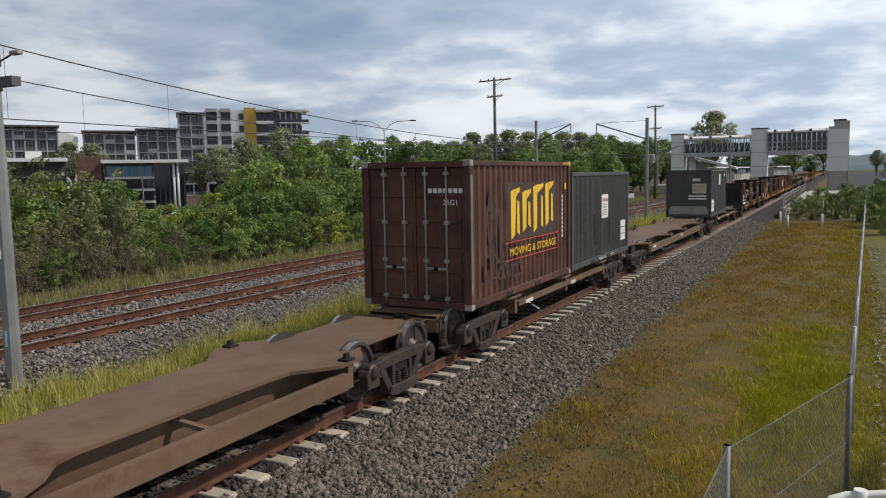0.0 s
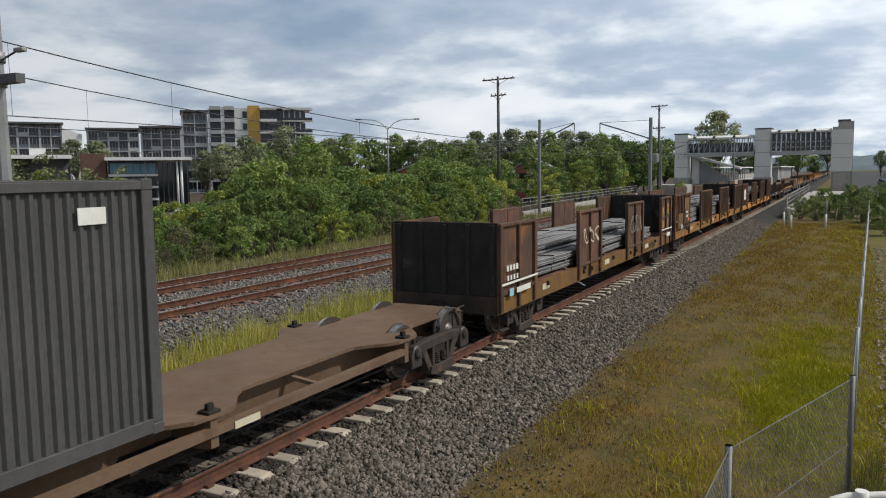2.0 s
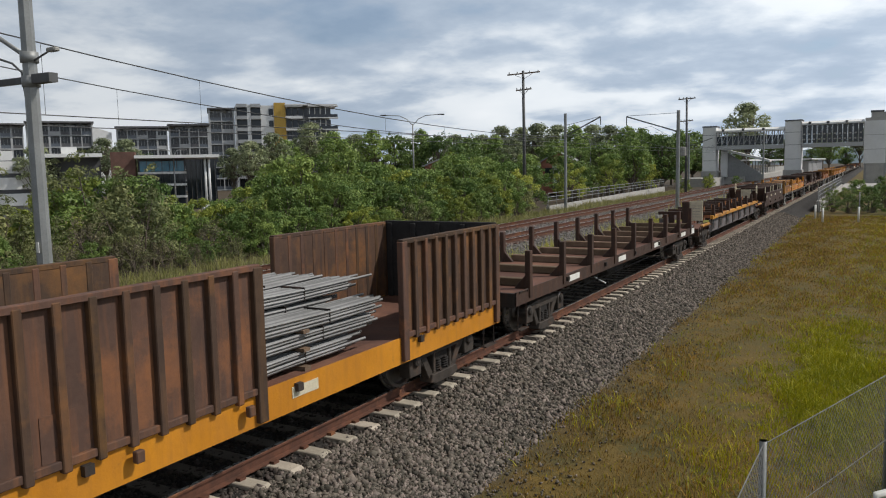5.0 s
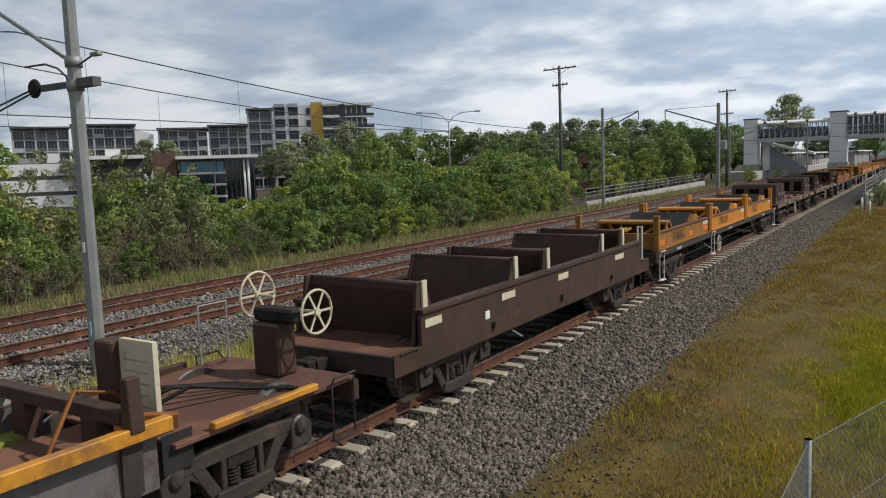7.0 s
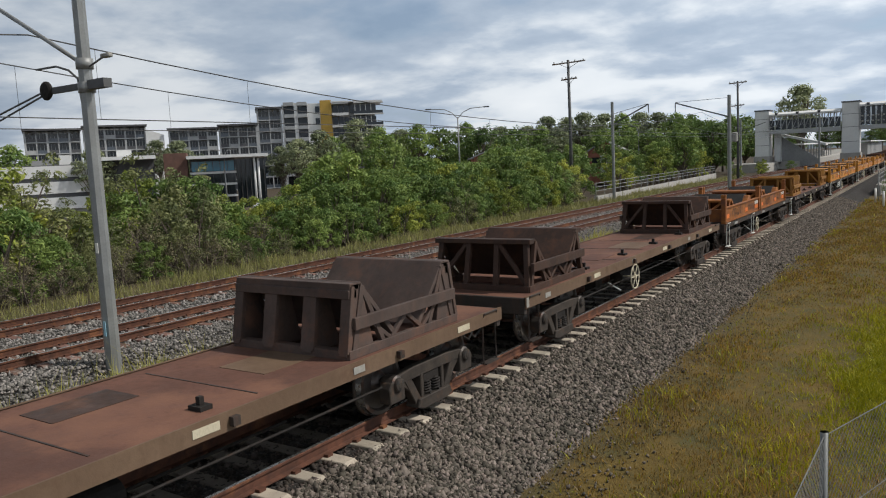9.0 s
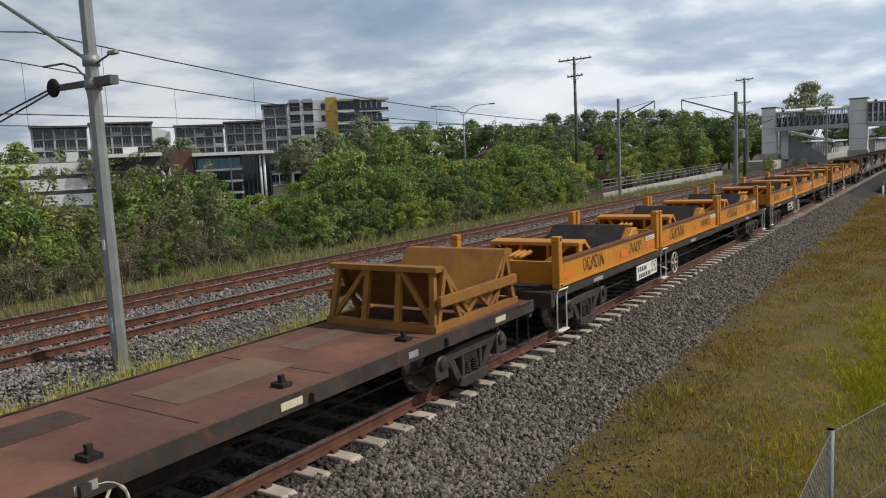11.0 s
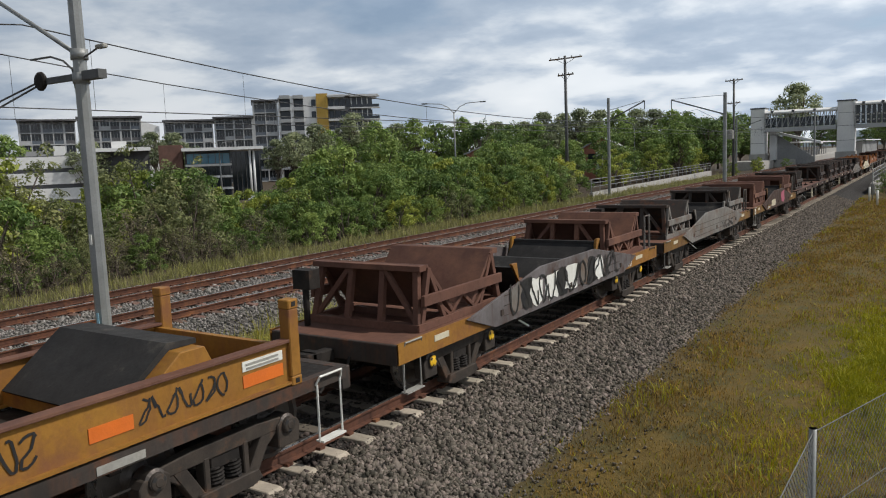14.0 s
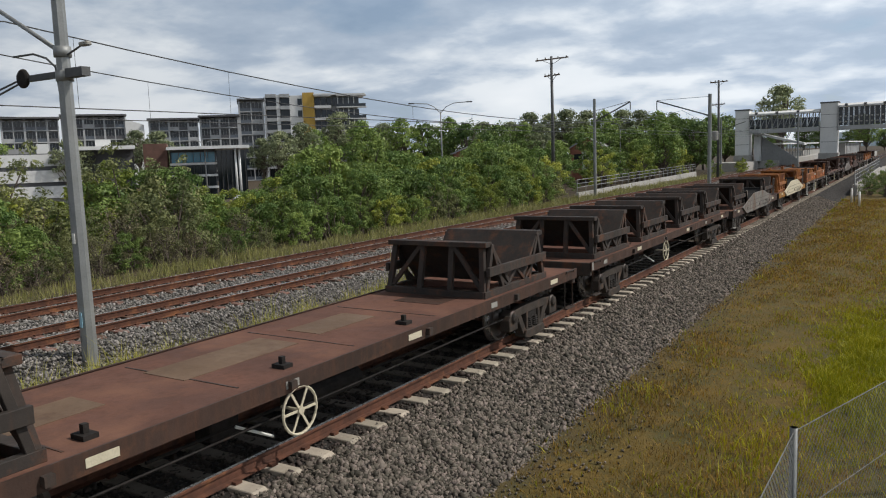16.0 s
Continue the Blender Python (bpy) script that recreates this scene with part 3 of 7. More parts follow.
# stray stones and grass between the ballast and the verge
stones("ballast_stones", 4500, lambda u, v: (-4.95 + v ** 2.0 * 1.7, near_far(u, 4, 55)), lambda x: x * 0 - 0.515, 0.020, "stray ballast stones in the dirt and grass", 8)

verge = lambda u, v: (-5.0 + v ** 0.85 * 6.4, near_far(u, 5, 64, 1.9))
blades("verge_grass", 100000, verge, VERGE_Z, 0.060, 0.010, GRASS[0], "short golden grass on the verge", 11, 0.9, patch=drier)
blades("verge_grass", 56000, verge, VERGE_Z, 0.055, 0.010, GRASS[3], "short brown dry grass on the verge", 12, 0.9, patch=drier)
blades("verge_grass", 105000, verge, VERGE_Z, 0.085, 0.014, GRASS[1], "fresh green grass patch near the fence", 13, 0.8, patch=greener)
blades("verge_grass", 26000, lambda u, v: (-5.0 + v ** 1.2 * 3.4, near_far(u, 5, 62, 1.9)), VERGE_Z, 0.045, 0.011, GRASS[3], "short dead grass beside the ballast", 18, 0.9, patch=drier)
def patchy(x, y, g):
    d = np.hypot((x + 0.7) / 0.95, (y - 16.5) / 4.0) + 0.3 * np.sin(x * 4 + y) * np.sin(y * 1.1 + x)
    return g.random(len(x)) < np.clip(1.35 - d, 0.0, 1.0)


blades("verge_grass", 56000, lambda u, v: (-2.6 + v * 3.2, 10.5 + u * 12.0), VERGE_Z, 0.095, 0.014, GRASS[1], "bright green grass patch beside the fence", 19, 0.8, patch=patchy)
blades("tall_grass", 60000, lambda u, v: (-13.0 + v * 3.1, near_far(u, 4, 90, 1.6)), STRIP_Z, 0.36, 0.014, GRASS[2], "tall pale green grass between the tracks", 14, 0.4)
blades("tall_grass", 20000, lambda u, v: (-13.0 + v * 3.1, near_far(u, 4, 90, 1.6)), STRIP_Z, 0.28, 0.014, GRASS[1], "bright green grass between the tracks", 15, 0.4)
blades("tall_grass", 22000, lambda u, v: (-24.6 + v * 2.2, near_far(u, 5, 110, 1.5)), lambda x: np.full_like(x, -0.33), 0.30, 0.016, GRASS[4], "tall straw-coloured grass along the bank", 16, 0.5)
blades("tall_grass", 9000, lambda u, v: (-24.8 + v * 2.4, near_far(u, 5, 110, 1.5)), lambda x: np.full_like(x, -0.33), 0.22, 0.018, GRASS[2], "green grass along the bank", 17, 0.5)

# ---- the goods train ----
# Wagons are built along +y from their leading end, z from the sleepers' top.
MOVING = []
CACHE = {}


def once(key, make):
    if key not in CACHE:
        CACHE[key] = make()
    return CACHE[key]


def wheel_mesh():
    bm = lathe(bmesh.new(), [(-0.07, 0.09), (-0.067, 0.49), (-0.04, 0.485), (-0.035, 0.462), (0.06, 0.455), (0.062, 0.40),
                             (0.015, 0.37), (0.005, 0.17), (0.05, 0.13), (0.08, 0.09)], 30)
    me = to_mesh("wheel", bm, M["wheel"])
    me.materials.append(M["tread"])
    for p in me.polygons:
        r = math.hypot(p.center.y, p.center.z)
        if 0.45 < r < 0.475 and p.center.x > -0.036:
            p.material_index = 1
    return me


def axle_mesh():
    prof = [(-1.135, 0.04), (-1.13, 0.095), (-1.10, 0.10), (-1.08, 0.13), (-0.9, 0.13), (-0.89, 0.065)]
    return to_mesh("axle", lathe(bmesh.new(), prof + [(-x, r) for x, r in prof[::-1]], 16), M["wheel"])


def cap_mesh(paint):
    me = to_mesh("axle_cap", lathe(bmesh.new(), [(-0.03, 0.09), (0.015, 0.086), (0.02, 0.075), (0.024, 0.05), (0.03, 0.04), (0.03, 0.002)], 18), M[paint])
    me.materials.append(M["ink"])
    for p in me.polygons:
        a = math.atan2(p.center.z, p.center.y) % (2 * math.pi / 3)
        if math.hypot(p.center.y, p.center.z) < 0.02 or (0.045 < math.hypot(p.center.y, p.center.z) < 0.084 and a < 0.6):
            p.material_index = 1
    return me


def side_frame_mesh():
    bm = bmesh.new()
    prism(bm, [(-1.0, 0.58), (-0.95, 0.70), (-0.45, 0.75), (0.45, 0.75), (0.95, 0.70), (1.0, 0.58)], -0.07, 0.07, "x")
    for s in (-1, 1):
        prism(bm, [(s * 0.74, 0.36), (s * 0.74, 0.64), (s * 0.80, 0.68), (s * 1.04, 0.66), (s * 1.10, 0.58), (s * 1.08, 0.36)], -0.10, 0.10, "x")
        beam(bm, (0, s * 0.62, 0.62), (0, s * 0.36, 0.20), 0.13, 0.15, (0, 1, 0))
        beam(bm, (0, s * 0.27, 0.22), (0, s * 0.27, 0.62), 0.15, 0.08, (0, 1, 0))
        beam(bm, (0, s * 0.80, 0.64), (0, s * 0.50, 0.42), 0.11, 0.10, (0, 1, 0))
    prism(bm, [(-0.46, 0.14), (-0.40, 0.26), (0.40, 0.26), (0.46, 0.14), (0.3, 0.09), (-0.3, 0.09)], -0.12, 0.12, "x")
    return to_mesh("side_frame", bm, M["cast"], 0.012)


def spring_mesh():
    bm = bmesh.new()
    for y in (-0.12, 0.12):
        pts = [(0.085 * math.cos(a), y + 0.085 * math.sin(a), 0.26 + 0.20 * a / (10 * math.pi)) for a in np.linspace(0, 10 * math.pi, 52)]
        tube(bm, pts, 0.019, 5)
    return to_mesh("spring", bm, M["black"])


def bolster_mesh():
    bm = bmesh.new()
    box(bm, -1.05, 1.05, -0.2, 0.2, 0.46, 0.66)
    box(bm, -0.35, 0.35, -0.3, 0.3, 0.6, 0.78)
    for y in (-0.5, 0.5):
        box(bm, -0.9, 0.9, y - 0.05, y + 0.05, 0.28, 0.40)
    return to_mesh("bolster", bm, M["black"], 0.01)


def bogie(parent, y, caps="cast"):
    b = part("bogie", once("bolster", bolster_mesh), None, parent, "three-piece cast steel bogie", (0, y, 0))
    for s in (-1, 1):
        part("side_frame", once("side", side_frame_mesh), None, b, "", (s * 1.0, 0, 0.02))
        part("spring", once("spring", spring_mesh), None, b, "", (s * 1.0, 0, 0.02))
    for d in (-0.9, 0.9):
        part("axle", once("axle", axle_mesh), None, b, "", (0, d, RAIL_TOP + 0.46))
        part("axle_cap", once("cap" + caps, lambda: cap_mesh(caps)), None, b, "round bearing cap", (1.125, d, RAIL_TOP + 0.46))
        for sx in (-1, 1):
            w = part("wheel", once("wheel", wheel_mesh), None, b, "", (sx * 0.75, d, RAIL_TOP + 0.46))
            w.rotation_euler.z = 0 if sx > 0 else math.pi
    return b


def coupler(parent, y, d):
    bm = box(box(bmesh.new(), -0.08, 0.08, min(y, y + d * 0.42), max(y, y + d * 0.42), 0.78, 0.96), -0.15, 0.15, min(y + d * 0.34, y + d * 0.55), max(y + d * 0.34, y + d * 0.55), 0.74, 1.0)
    part("coupler", bm, M["black"], parent, bevel=0.02)
    pts = [(0.35, y, 0.85), (0.36, y + d * 0.15, 0.6), (0.34, y + d * 0.35, 0.5), (0.33, y + d * 0.5, 0.62)]
    part("brake_hose", tube(bmesh.new(), pts, 0.025, 6), M["black"], parent)


def step(parent, x, y, top=0.95, low=0.38, material="white"):
    """A bent-rod foot step under the sill, with a grab rail."""
    bm = bmesh.new()
    s = 1 if x > 0 else -1
    tube(bm, [(x, y, top), (x, y, low), (x, y + 0.42, low), (x, y + 0.42, top)], 0.016, 6)
    box(bm, x - 0.06, x + 0.06, y, y + 0.42, low - 0.01, low + 0.012)
    part("foot_step", bm, M[material], parent, "painted rod foot step")
    part("grab_rail", tube(bmesh.new(), [(x, y - 0.02, top), (x + s * 0.05, y, top + 0.11), (x + s * 0.05, y + 0.40, top + 0.11), (x, y + 0.44, top)], 0.014, 6), M[material], parent)


def handwheel(parent, x, y, z, r=0.27, material="cream"):
    bm = bmesh.new()
    tube(bm, [(0, r * math.cos(a), r * math.sin(a)) for a in np.linspace(0, 2 * math.pi, 25)], 0.018, 6, caps=False)
    for a in np.linspace(0, 2 * math.pi, 7)[:-1]:
        beam(bm, (0, 0.04 * math.cos(a), 0.04 * math.sin(a)), (0, r * math.cos(a), r * math.sin(a)), 0.012, 0.03)
    lathe(bm, [(-0.3 if x > 0 else 0.3, 0.02), (0.02 if x > 0 else -0.02, 0.02)], 8)
    lathe(bm, [(-0.03, 0.05), (0.03, 0.05)], 10)
    part("brake_handwheel", bm, M[material], parent, "spoked brake handwheel", (x, y, z))


def under_gear(parent, L, z=0.62):
    """Brake pipe, reservoir and rods below the floor."""
    bm = bmesh.new()
    tube(bm, [(0.95, 1.2, z), (0.95, L - 1.2, z)], 0.018, 6)
    tube(bm, [(0.5, L * 0.3, z - 0.1), (0.5, L * 0.7, z - 0.1)], 0.02, 6)
    part("brake_pipe", bm, M["black"], parent)
    part("air_reservoir", lathe(bmesh.new(), [(L * 0.44, 0.05), (L * 0.445, 0.17), (L * 0.535, 0.17), (L * 0.54, 0.05)], 14, "y", (0.55, 0, z - 0.06)), M["black"], parent)
    part("brake_cylinder", box(bmesh.new(), 0.2, 0.5, L * 0.36, L * 0.39, z - 0.2, z + 0.1), M["black"], parent, bevel=0.02)
    part("brake_lever", tube(bmesh.new(), [(0.75, L * 0.37, z), (0.9, L * 0.40, z - 0.24)], 0.02, 6), M["white"], parent)


def wagon(name, s, label, category="wagon", group="wagons of the goods train"):
    w = thing(name, (TRACK_X, s, 0), label, category, group)
    MOVING.append((w, s))
    return w


def load(name, s, z, label, category, group="", x=0.0):
    o = thing(name, (TRACK_X + x, s, z), label, category, group)
    MOVING.append((o, s))
    return o


def plate(parent, name, x, y0, y1, z0, z1, material, label=""):
    """A thin painted plate on a side that faces along x."""
    s = 1 if x > 0 else -1
    a, b = sorted((x, x + s * 0.008))
    return part(name, box(bmesh.new(), a, b, y0, y1, z0, z1), M[material], parent, label)


def scrawl(parent, x, y0, y1, z0, z1, material, seed, r=0.014, waves=7, pitch=0.38):
    """Looping spray-paint strokes with no words in them."""
    g = random.Random(seed)
    bm = bmesh.new()
    n = max(2, int((y1 - y0) / pitch))
    for i in range(n):
        a = y0 + (y1 - y0) * i / n
        w = (y1 - y0) / n
        pts = []
        ph, k = g.random() * 6, g.choice((1.0, 1.5, 2.0))
        for j in range(14):
            u = j / 13
            pts.append((x + 0.002, a + w * (0.05 + 0.85 * (0.5 + 0.5 * math.sin(ph + k * 4.2 * u))), z0 + (z1 - z0) * (0.5 + 0.46 * math.sin(ph * 1.7 + 5.5 * u * g.uniform(0.9, 1.1)))))
        # one ribbon a stroke, lifted a hair along its way so that it never lies in its own plane
        strip = []
        for j, p in enumerate(pts):
            q0, q1 = pts[max(j - 1, 0)], pts[min(j + 1, len(pts) - 1)]
            dy, dz = q1[1] - q0[1], q1[2] - q0[2]
            m_ = math.hypot(dy, dz) or 1.0
            xx = x + 0.0015 + (i * 14 + j) * 0.00006
            strip.append((bm.verts.new((xx, p[1] - dz / m_ * r * 1.1, p[2] + dy / m_ * r * 1.1)), bm.verts.new((xx, p[1] + dz / m_ * r * 1.1, p[2] - dy / m_ * r * 1.1))))
        for c, d in zip(strip, strip[1:]):
            bm.faces.new((c[1], d[1], d[0], c[0]))
    ob = part("paint_scrawl", bm, M[material], parent, "sprayed paint strokes")
    ob["kind"] = "stuff"
    return ob


# --- containers ---
def blotch(parent, x, y, z, ry, rz, material, seed, label="flaking painted patch"):
    """A ragged patch of old paint on a side that faces along x."""
    g = random.Random(seed)
    pts = []
    for k in range(16):
        a = 2 * math.pi * k / 16
        q = g.uniform(0.7, 1.05)
        c, s = math.cos(a), math.sin(a)
        pts.append((y + ry * q * math.copysign(abs(c) ** 0.6, c), z + rz * q * math.copysign(abs(s) ** 0.6, s)))
    return part("paint_patch", prism(bmesh.new(), pts, x, x + 0.004, "x"), M[material], parent, label)


def corrugated(name, L, z0, z1, pitch, depth, x, material, axis="y"):
    """A folded sheet along y at x (or along x at y)."""
    n = max(4, int(round(L / pitch)))
    p = L / n
    line = []
    for i in range(n):
        a = i * p
        line += [(a, 0), (a + p * 0.28, 0), (a + p * 0.5, depth), (a + p * 0.78, depth)]
    line.append((L, 0))
    bm = bmesh.new()
    s = 1 if x > 0 else -1
    rows = [[bm.verts.new((x - s * d, y, z)) for y, d in line] for z in (z0, z1)]
    back = [[bm.verts.new((x - s * (d + 0.02), y, z)) for y, d in line] for z in (z0, z1)]
    fs = []
    for i in range(len(line) - 1):
        fs.append(bm.faces.new((rows[0][i], rows[0][i + 1], rows[1][i + 1], rows[1][i])))
        fs.append(bm.faces.new((back[0][i], back[0][i + 1], back[1][i + 1], back[1][i])))
        fs.append(bm.faces.new((rows[1][i], rows[1][i + 1], back[1][i + 1], back[1][i])))
        fs.append(bm.faces.new((rows[0][i], rows[0][i + 1], back[0][i + 1], back[0][i])))
    bmesh.ops.recalc_face_normals(bm, faces=fs)
    return to_mesh(name, bm, material)


def container(s, z, H, paint, label, pitch, depth, doors=True):
    """A twenty-foot freight container with doors on its leading end."""
    L, W = 6.058, 2.438
    m = M[paint]
    c = load("freight_container", s, z, label, "container", "containers on the train")
    h = W / 2
    for sx in (-1, 1):
        me = corrugated("side_panel", L - 0.24, 0.16, H - 0.10, pitch, depth, sx * (h - 0.02), m)
        part("side_panel", me, None, c, "folded steel side panel", (0, 0.12, 0))
        part("bottom_rail", box(bmesh.new(), sx * h - 0.06 * (sx > 0), sx * h + 0.06 * (sx < 0), 0.12, L - 0.12, 0.02, 0.17), m, c, bevel=0.006)
        part("top_rail", box(bmesh.new(), sx * h - 0.06 * (sx > 0), sx * h + 0.06 * (sx < 0), 0.12, L - 0.12, H - 0.11, H - 0.02), m, c, bevel=0.006)
        for yy in (0, L - 0.14):
            part("corner_post", box(bmesh.new(), sx * h - 0.15 * (sx > 0), sx * h + 0.15 * (sx < 0), yy, yy + 0.14, 0.118, H - 0.118), m, c, bevel=0.008)
            for zz in (0, H - 0.118):
                part("corner_casting", box(bmesh.new(), sx * (h + 0.004) - 0.165 * (sx > 0), sx * (h + 0.004) + 0.165 * (sx < 0), yy - 0.004, yy + 0.174 - 0.03, zz, zz + 0.118), M["grey"] if paint == "brown_box" else m, c, bevel=0.01)
    for y0 in (1.9, 3.6):
        plate(c, "forklift_pocket", h + 0.001, y0 - 0.16, y0 + 0.16, 0.03, 0.12, "ink")
    part("roof_panel", box(bmesh.new(), -h + 0.05, h - 0.05, 0.05, L - 0.05, H - 0.06, H - 0.01), m, c)
    part("floor_panel", box(bmesh.new(), -h + 0.07, h - 0.07, 0.05, L - 0.05, 0.04, 0.15), M["sill"], c)
    part("end_panel", box(bmesh.new(), -h + 0.15, h - 0.15, L - 0.08, L - 0.03, 0.1, H - 0.1), m, c)
    part("door_header", box(bmesh.new(), -h + 0.15, h - 0.15, 0.0, 0.1, H - 0.13, H - 0.01), m, c, bevel=0.006)
    part("door_sill", box(bmesh.new(), -h + 0.15, h - 0.15, 0.0, 0.1, 0.0, 0.14), m, c, bevel=0.006)
    if doors:
        for sx in (-1, 1):
            bm = bmesh.new()
            x0, x1 = (0.008, h - 0.16) if sx > 0 else (-h + 0.16, -0.008)
            box(bm, x0, x1, 0.05, 0.10, 0.15, H - 0.14)
            n = 5
            for i in range(n):
                za = 0.22 + (H - 0.44) * i / n
                zb = za + (H - 0.44) / n - 0.07
                box(bm, x0 + 0.06, x1 - 0.06, 0.028, 0.06, za, zb)
            d = part("door", bm, m, c, "panelled steel container door", bevel=0.01)
            for xr in (sx * 0.24, sx * 0.70):
                bm = tube(bmesh.new(), [(xr, 0.0, 0.12), (xr, 0.0, H - 0.12)], 0.017, 8)
                for zz in (0.22, 0.95, 1.7, H - 0.25):
                    box(bm, xr - 0.05, xr + 0.05, -0.02, 0.045, zz - 0.035, zz + 0.035)
                part("lock_rod", bm, M["grey"], d, "galvanised door lock rod")
                part("door_handle", beam(bmesh.new(), (xr, -0.02, 0.80), (xr + sx * 0.28 * (1 if abs(xr) < 0.5 else -1), -0.02, 0.80), 0.03, 0.05), M["grey"], d)
    return c


# --- wagon kinds ---
def skeletal_wagon(s, L, bogies, plain_end=True):
    w = wagon("skeletal_container_wagon", s, "empty dusty brown skeletal container wagon on the track")
    zt = 1.0
    bm = bmesh.new()
    prism(bm, [(-0.52, 0.42), (0.52, 0.42), (0.60, 0.95), (-0.60, 0.95)], 2.9, L - 2.9, "y")
    prism(bm, [(-0.34, 0.62), (0.34, 0.62), (0.36, 0.95), (-0.36, 0.95)], 0.3, L - 0.3, "y")
    part("centre_sill", bm, M["spine"], w, "deep dusty centre sill", bevel=0.01)
    # top plate that flares out over the cross bearers
    ys, out = [0.0], []
    ends = bogies[0] + 1.35
    bearers = [ends, ends + (L - 2 * ends) / 2, L - ends] if L < 16 else [ends, ends + (L - 2 * ends) * 0.36, ends + (L - 2 * ends) * 0.64, L - ends]
    def half(y):
        d = min(abs(y - b) for b in bearers)
        k = min(1.0, max(0.0, 1.0 - (d - 0.22) / 0.75))
        return 0.74 + 0.47 * k * k * (3 - 2 * k)
    edge = [(half(y), y) for y in np.linspace(0.05, L - 0.05, 70)]
    bm = bmesh.new()
    top = [[bm.verts.new((sx * x, y, z)) for x, y in edge] for sx, z in ((1, zt), (-1, zt), (1, zt - 0.05), (-1, zt - 0.05))]
    for i in range(len(edge) - 1):
        bm.faces.new((top[0][i], top[0][i + 1], top[1][i + 1], top[1][i]))
        bm.faces.new((top[2][i], top[3][i], top[3][i + 1], top[2][i + 1]))
        bm.faces.new((top[0][i], top[2][i], top[2][i + 1], top[0][i + 1]))
        bm.faces.new((top[1][i], top[1][i + 1], top[3][i + 1], top[3][i]))
    bmesh.ops.recalc_face_normals(bm, faces=bm.faces)
    part("top_plate", bm, M["spine"], w, "flat dusty top plate with flared arms")
    for sx in (-1, 1):
        part("side_sill", channel(bmesh.new(), sx * 1.19, ends + 0.1, L - ends - 0.1, 0.60 if L > 16 else 0.74, 0.84, face=sx), M["spine"], w, "light side sill")
        for b in bearers:
            part("cross_bearer", prism(bmesh.new(), [(sx * 0.36, 0.5), (sx * 1.18, 0.60), (sx * 1.18, 0.95), (sx * 0.36, 0.95)], b - 0.06, b + 0.06, "y"), M["spine"], w)
            part("twistlock", box(box(bmesh.new(), sx * 1.11 - 0.09, sx * 1.11 + 0.09, b - 0.1, b + 0.1, zt - 0.02, zt + 0.035), sx * 1.11 - 0.03, sx * 1.11 + 0.03, b - 0.05, b + 0.05, zt, zt + 0.11), M["black"], w, bevel=0.008)
        for a, c in zip(bearers, bearers[1:]):
            part("brace", beam(bmesh.new(), (sx * 0.56, (a + c) / 2 - 0.2, 0.90), (sx * 1.18, (a + c) / 2, 0.74), 0.09, 0.05), M["spine"], w)
        plate(w, "white_mark", sx * 1.212, L * 0.52, L * 0.55, 0.73, 0.82, "cream")
        plate(w, "white_mark", sx * 1.212, ends + 0.5, ends + 0.95, 0.74, 0.82, "white")
    for y, d in ((0, -1), (L, 1)):
        coupler(w, y, d)
        part("end_sill", box(bmesh.new(), -0.78, 0.78, min(y, y - d * 0.14), max(y, y - d * 0.14), 0.70, 0.945), M["spine"], w, bevel=0.01)
    for y in bogies:
        bogie(w, y)
    step(w, 0.8, 0.05, material="sill")
    step(w, 0.8, L - 0.5, material="sill")
    under_gear(w, L, 0.55)
    return w


def flat_body(w, L, zt, sill, sill_h, deck="deck", thick=0.06, inner=None, steps="sill", caps="cast"):
    part("deck", box(bmesh.new(), -1.2, 1.2, 0.05, L - 0.05, zt - thick, zt), M[deck], w, "worn rusty deck plates", bevel=0.006)
    for sx in (-1, 1):
        part("side_sill", channel(bmesh.new(), sx * 1.215, 0.0, L, zt - sill_h, zt + 0.02, 0.02 + 0.01, 0.012, face=sx), M[sill], w, "steel side sill")
        n = int(L / 0.95)
        for i in range(1, n):
            if i % 3 == 0:
                part("lashing_point", box(bmesh.new(), sx * 1.236, sx * 1.30, i * L / n - 0.05, i * L / n + 0.05, zt - 0.14, zt - 0.04), M["sill"], w)
    part("centre_sill", box(bmesh.new(), -0.3, 0.3, 0.1, L - 0.1, zt - sill_h - 0.12, zt - thick), M["black"], w)
    for i in range(int(L / 1.6)):
        y = 1.0 + i * 1.6
        part("cross_bearer", box(bmesh.new(), -1.18, 1.18, y - 0.05, y + 0.05, zt - sill_h, zt - thick), M["black"], w)
    for y, d in ((0, -1), (L, 1)):
        part("headstock", box(bmesh.new(), -1.2, 1.2, min(y, y - d * 0.12), max(y, y - d * 0.12), zt - max(sill_h, 0.3), zt - 0.002), M["sill"], w, bevel=0.01)
        coupler(w, y, d)
    for y in (1.9, L - 1.9):
        bogie(w, y, caps)
    for sx in (-1, 1):
        step(w, sx * 1.2, 0.15, zt - 0.1, material=steps)
        step(w, sx * 1.2, L - 0.6, zt - 0.1, material="sill")
    under_gear(w, L)


def channel(bm, x, y0, y1, z0, z1, w=0.12, t=0.025, face=1):
    """A C-section sill along y whose web is on the outer side."""
    o, i = x + face * 0.02, x + face * 0.02 - face * w
    prism(bm, [(o, z0), (o, z1), (i, z1), (i, z1 - t), (o - face * t, z1 - t), (o - face * t, z0 + t), (i, z0 + t), (i, z0)], y0, y1, "y")
    return bm


def fluted_panel(w, x, y0, y1, z0, z1, paint, ribs, label):
    """A side stanchion panel: sheet, frame and upright ribs."""
    s = 1 if x > 0 else -1
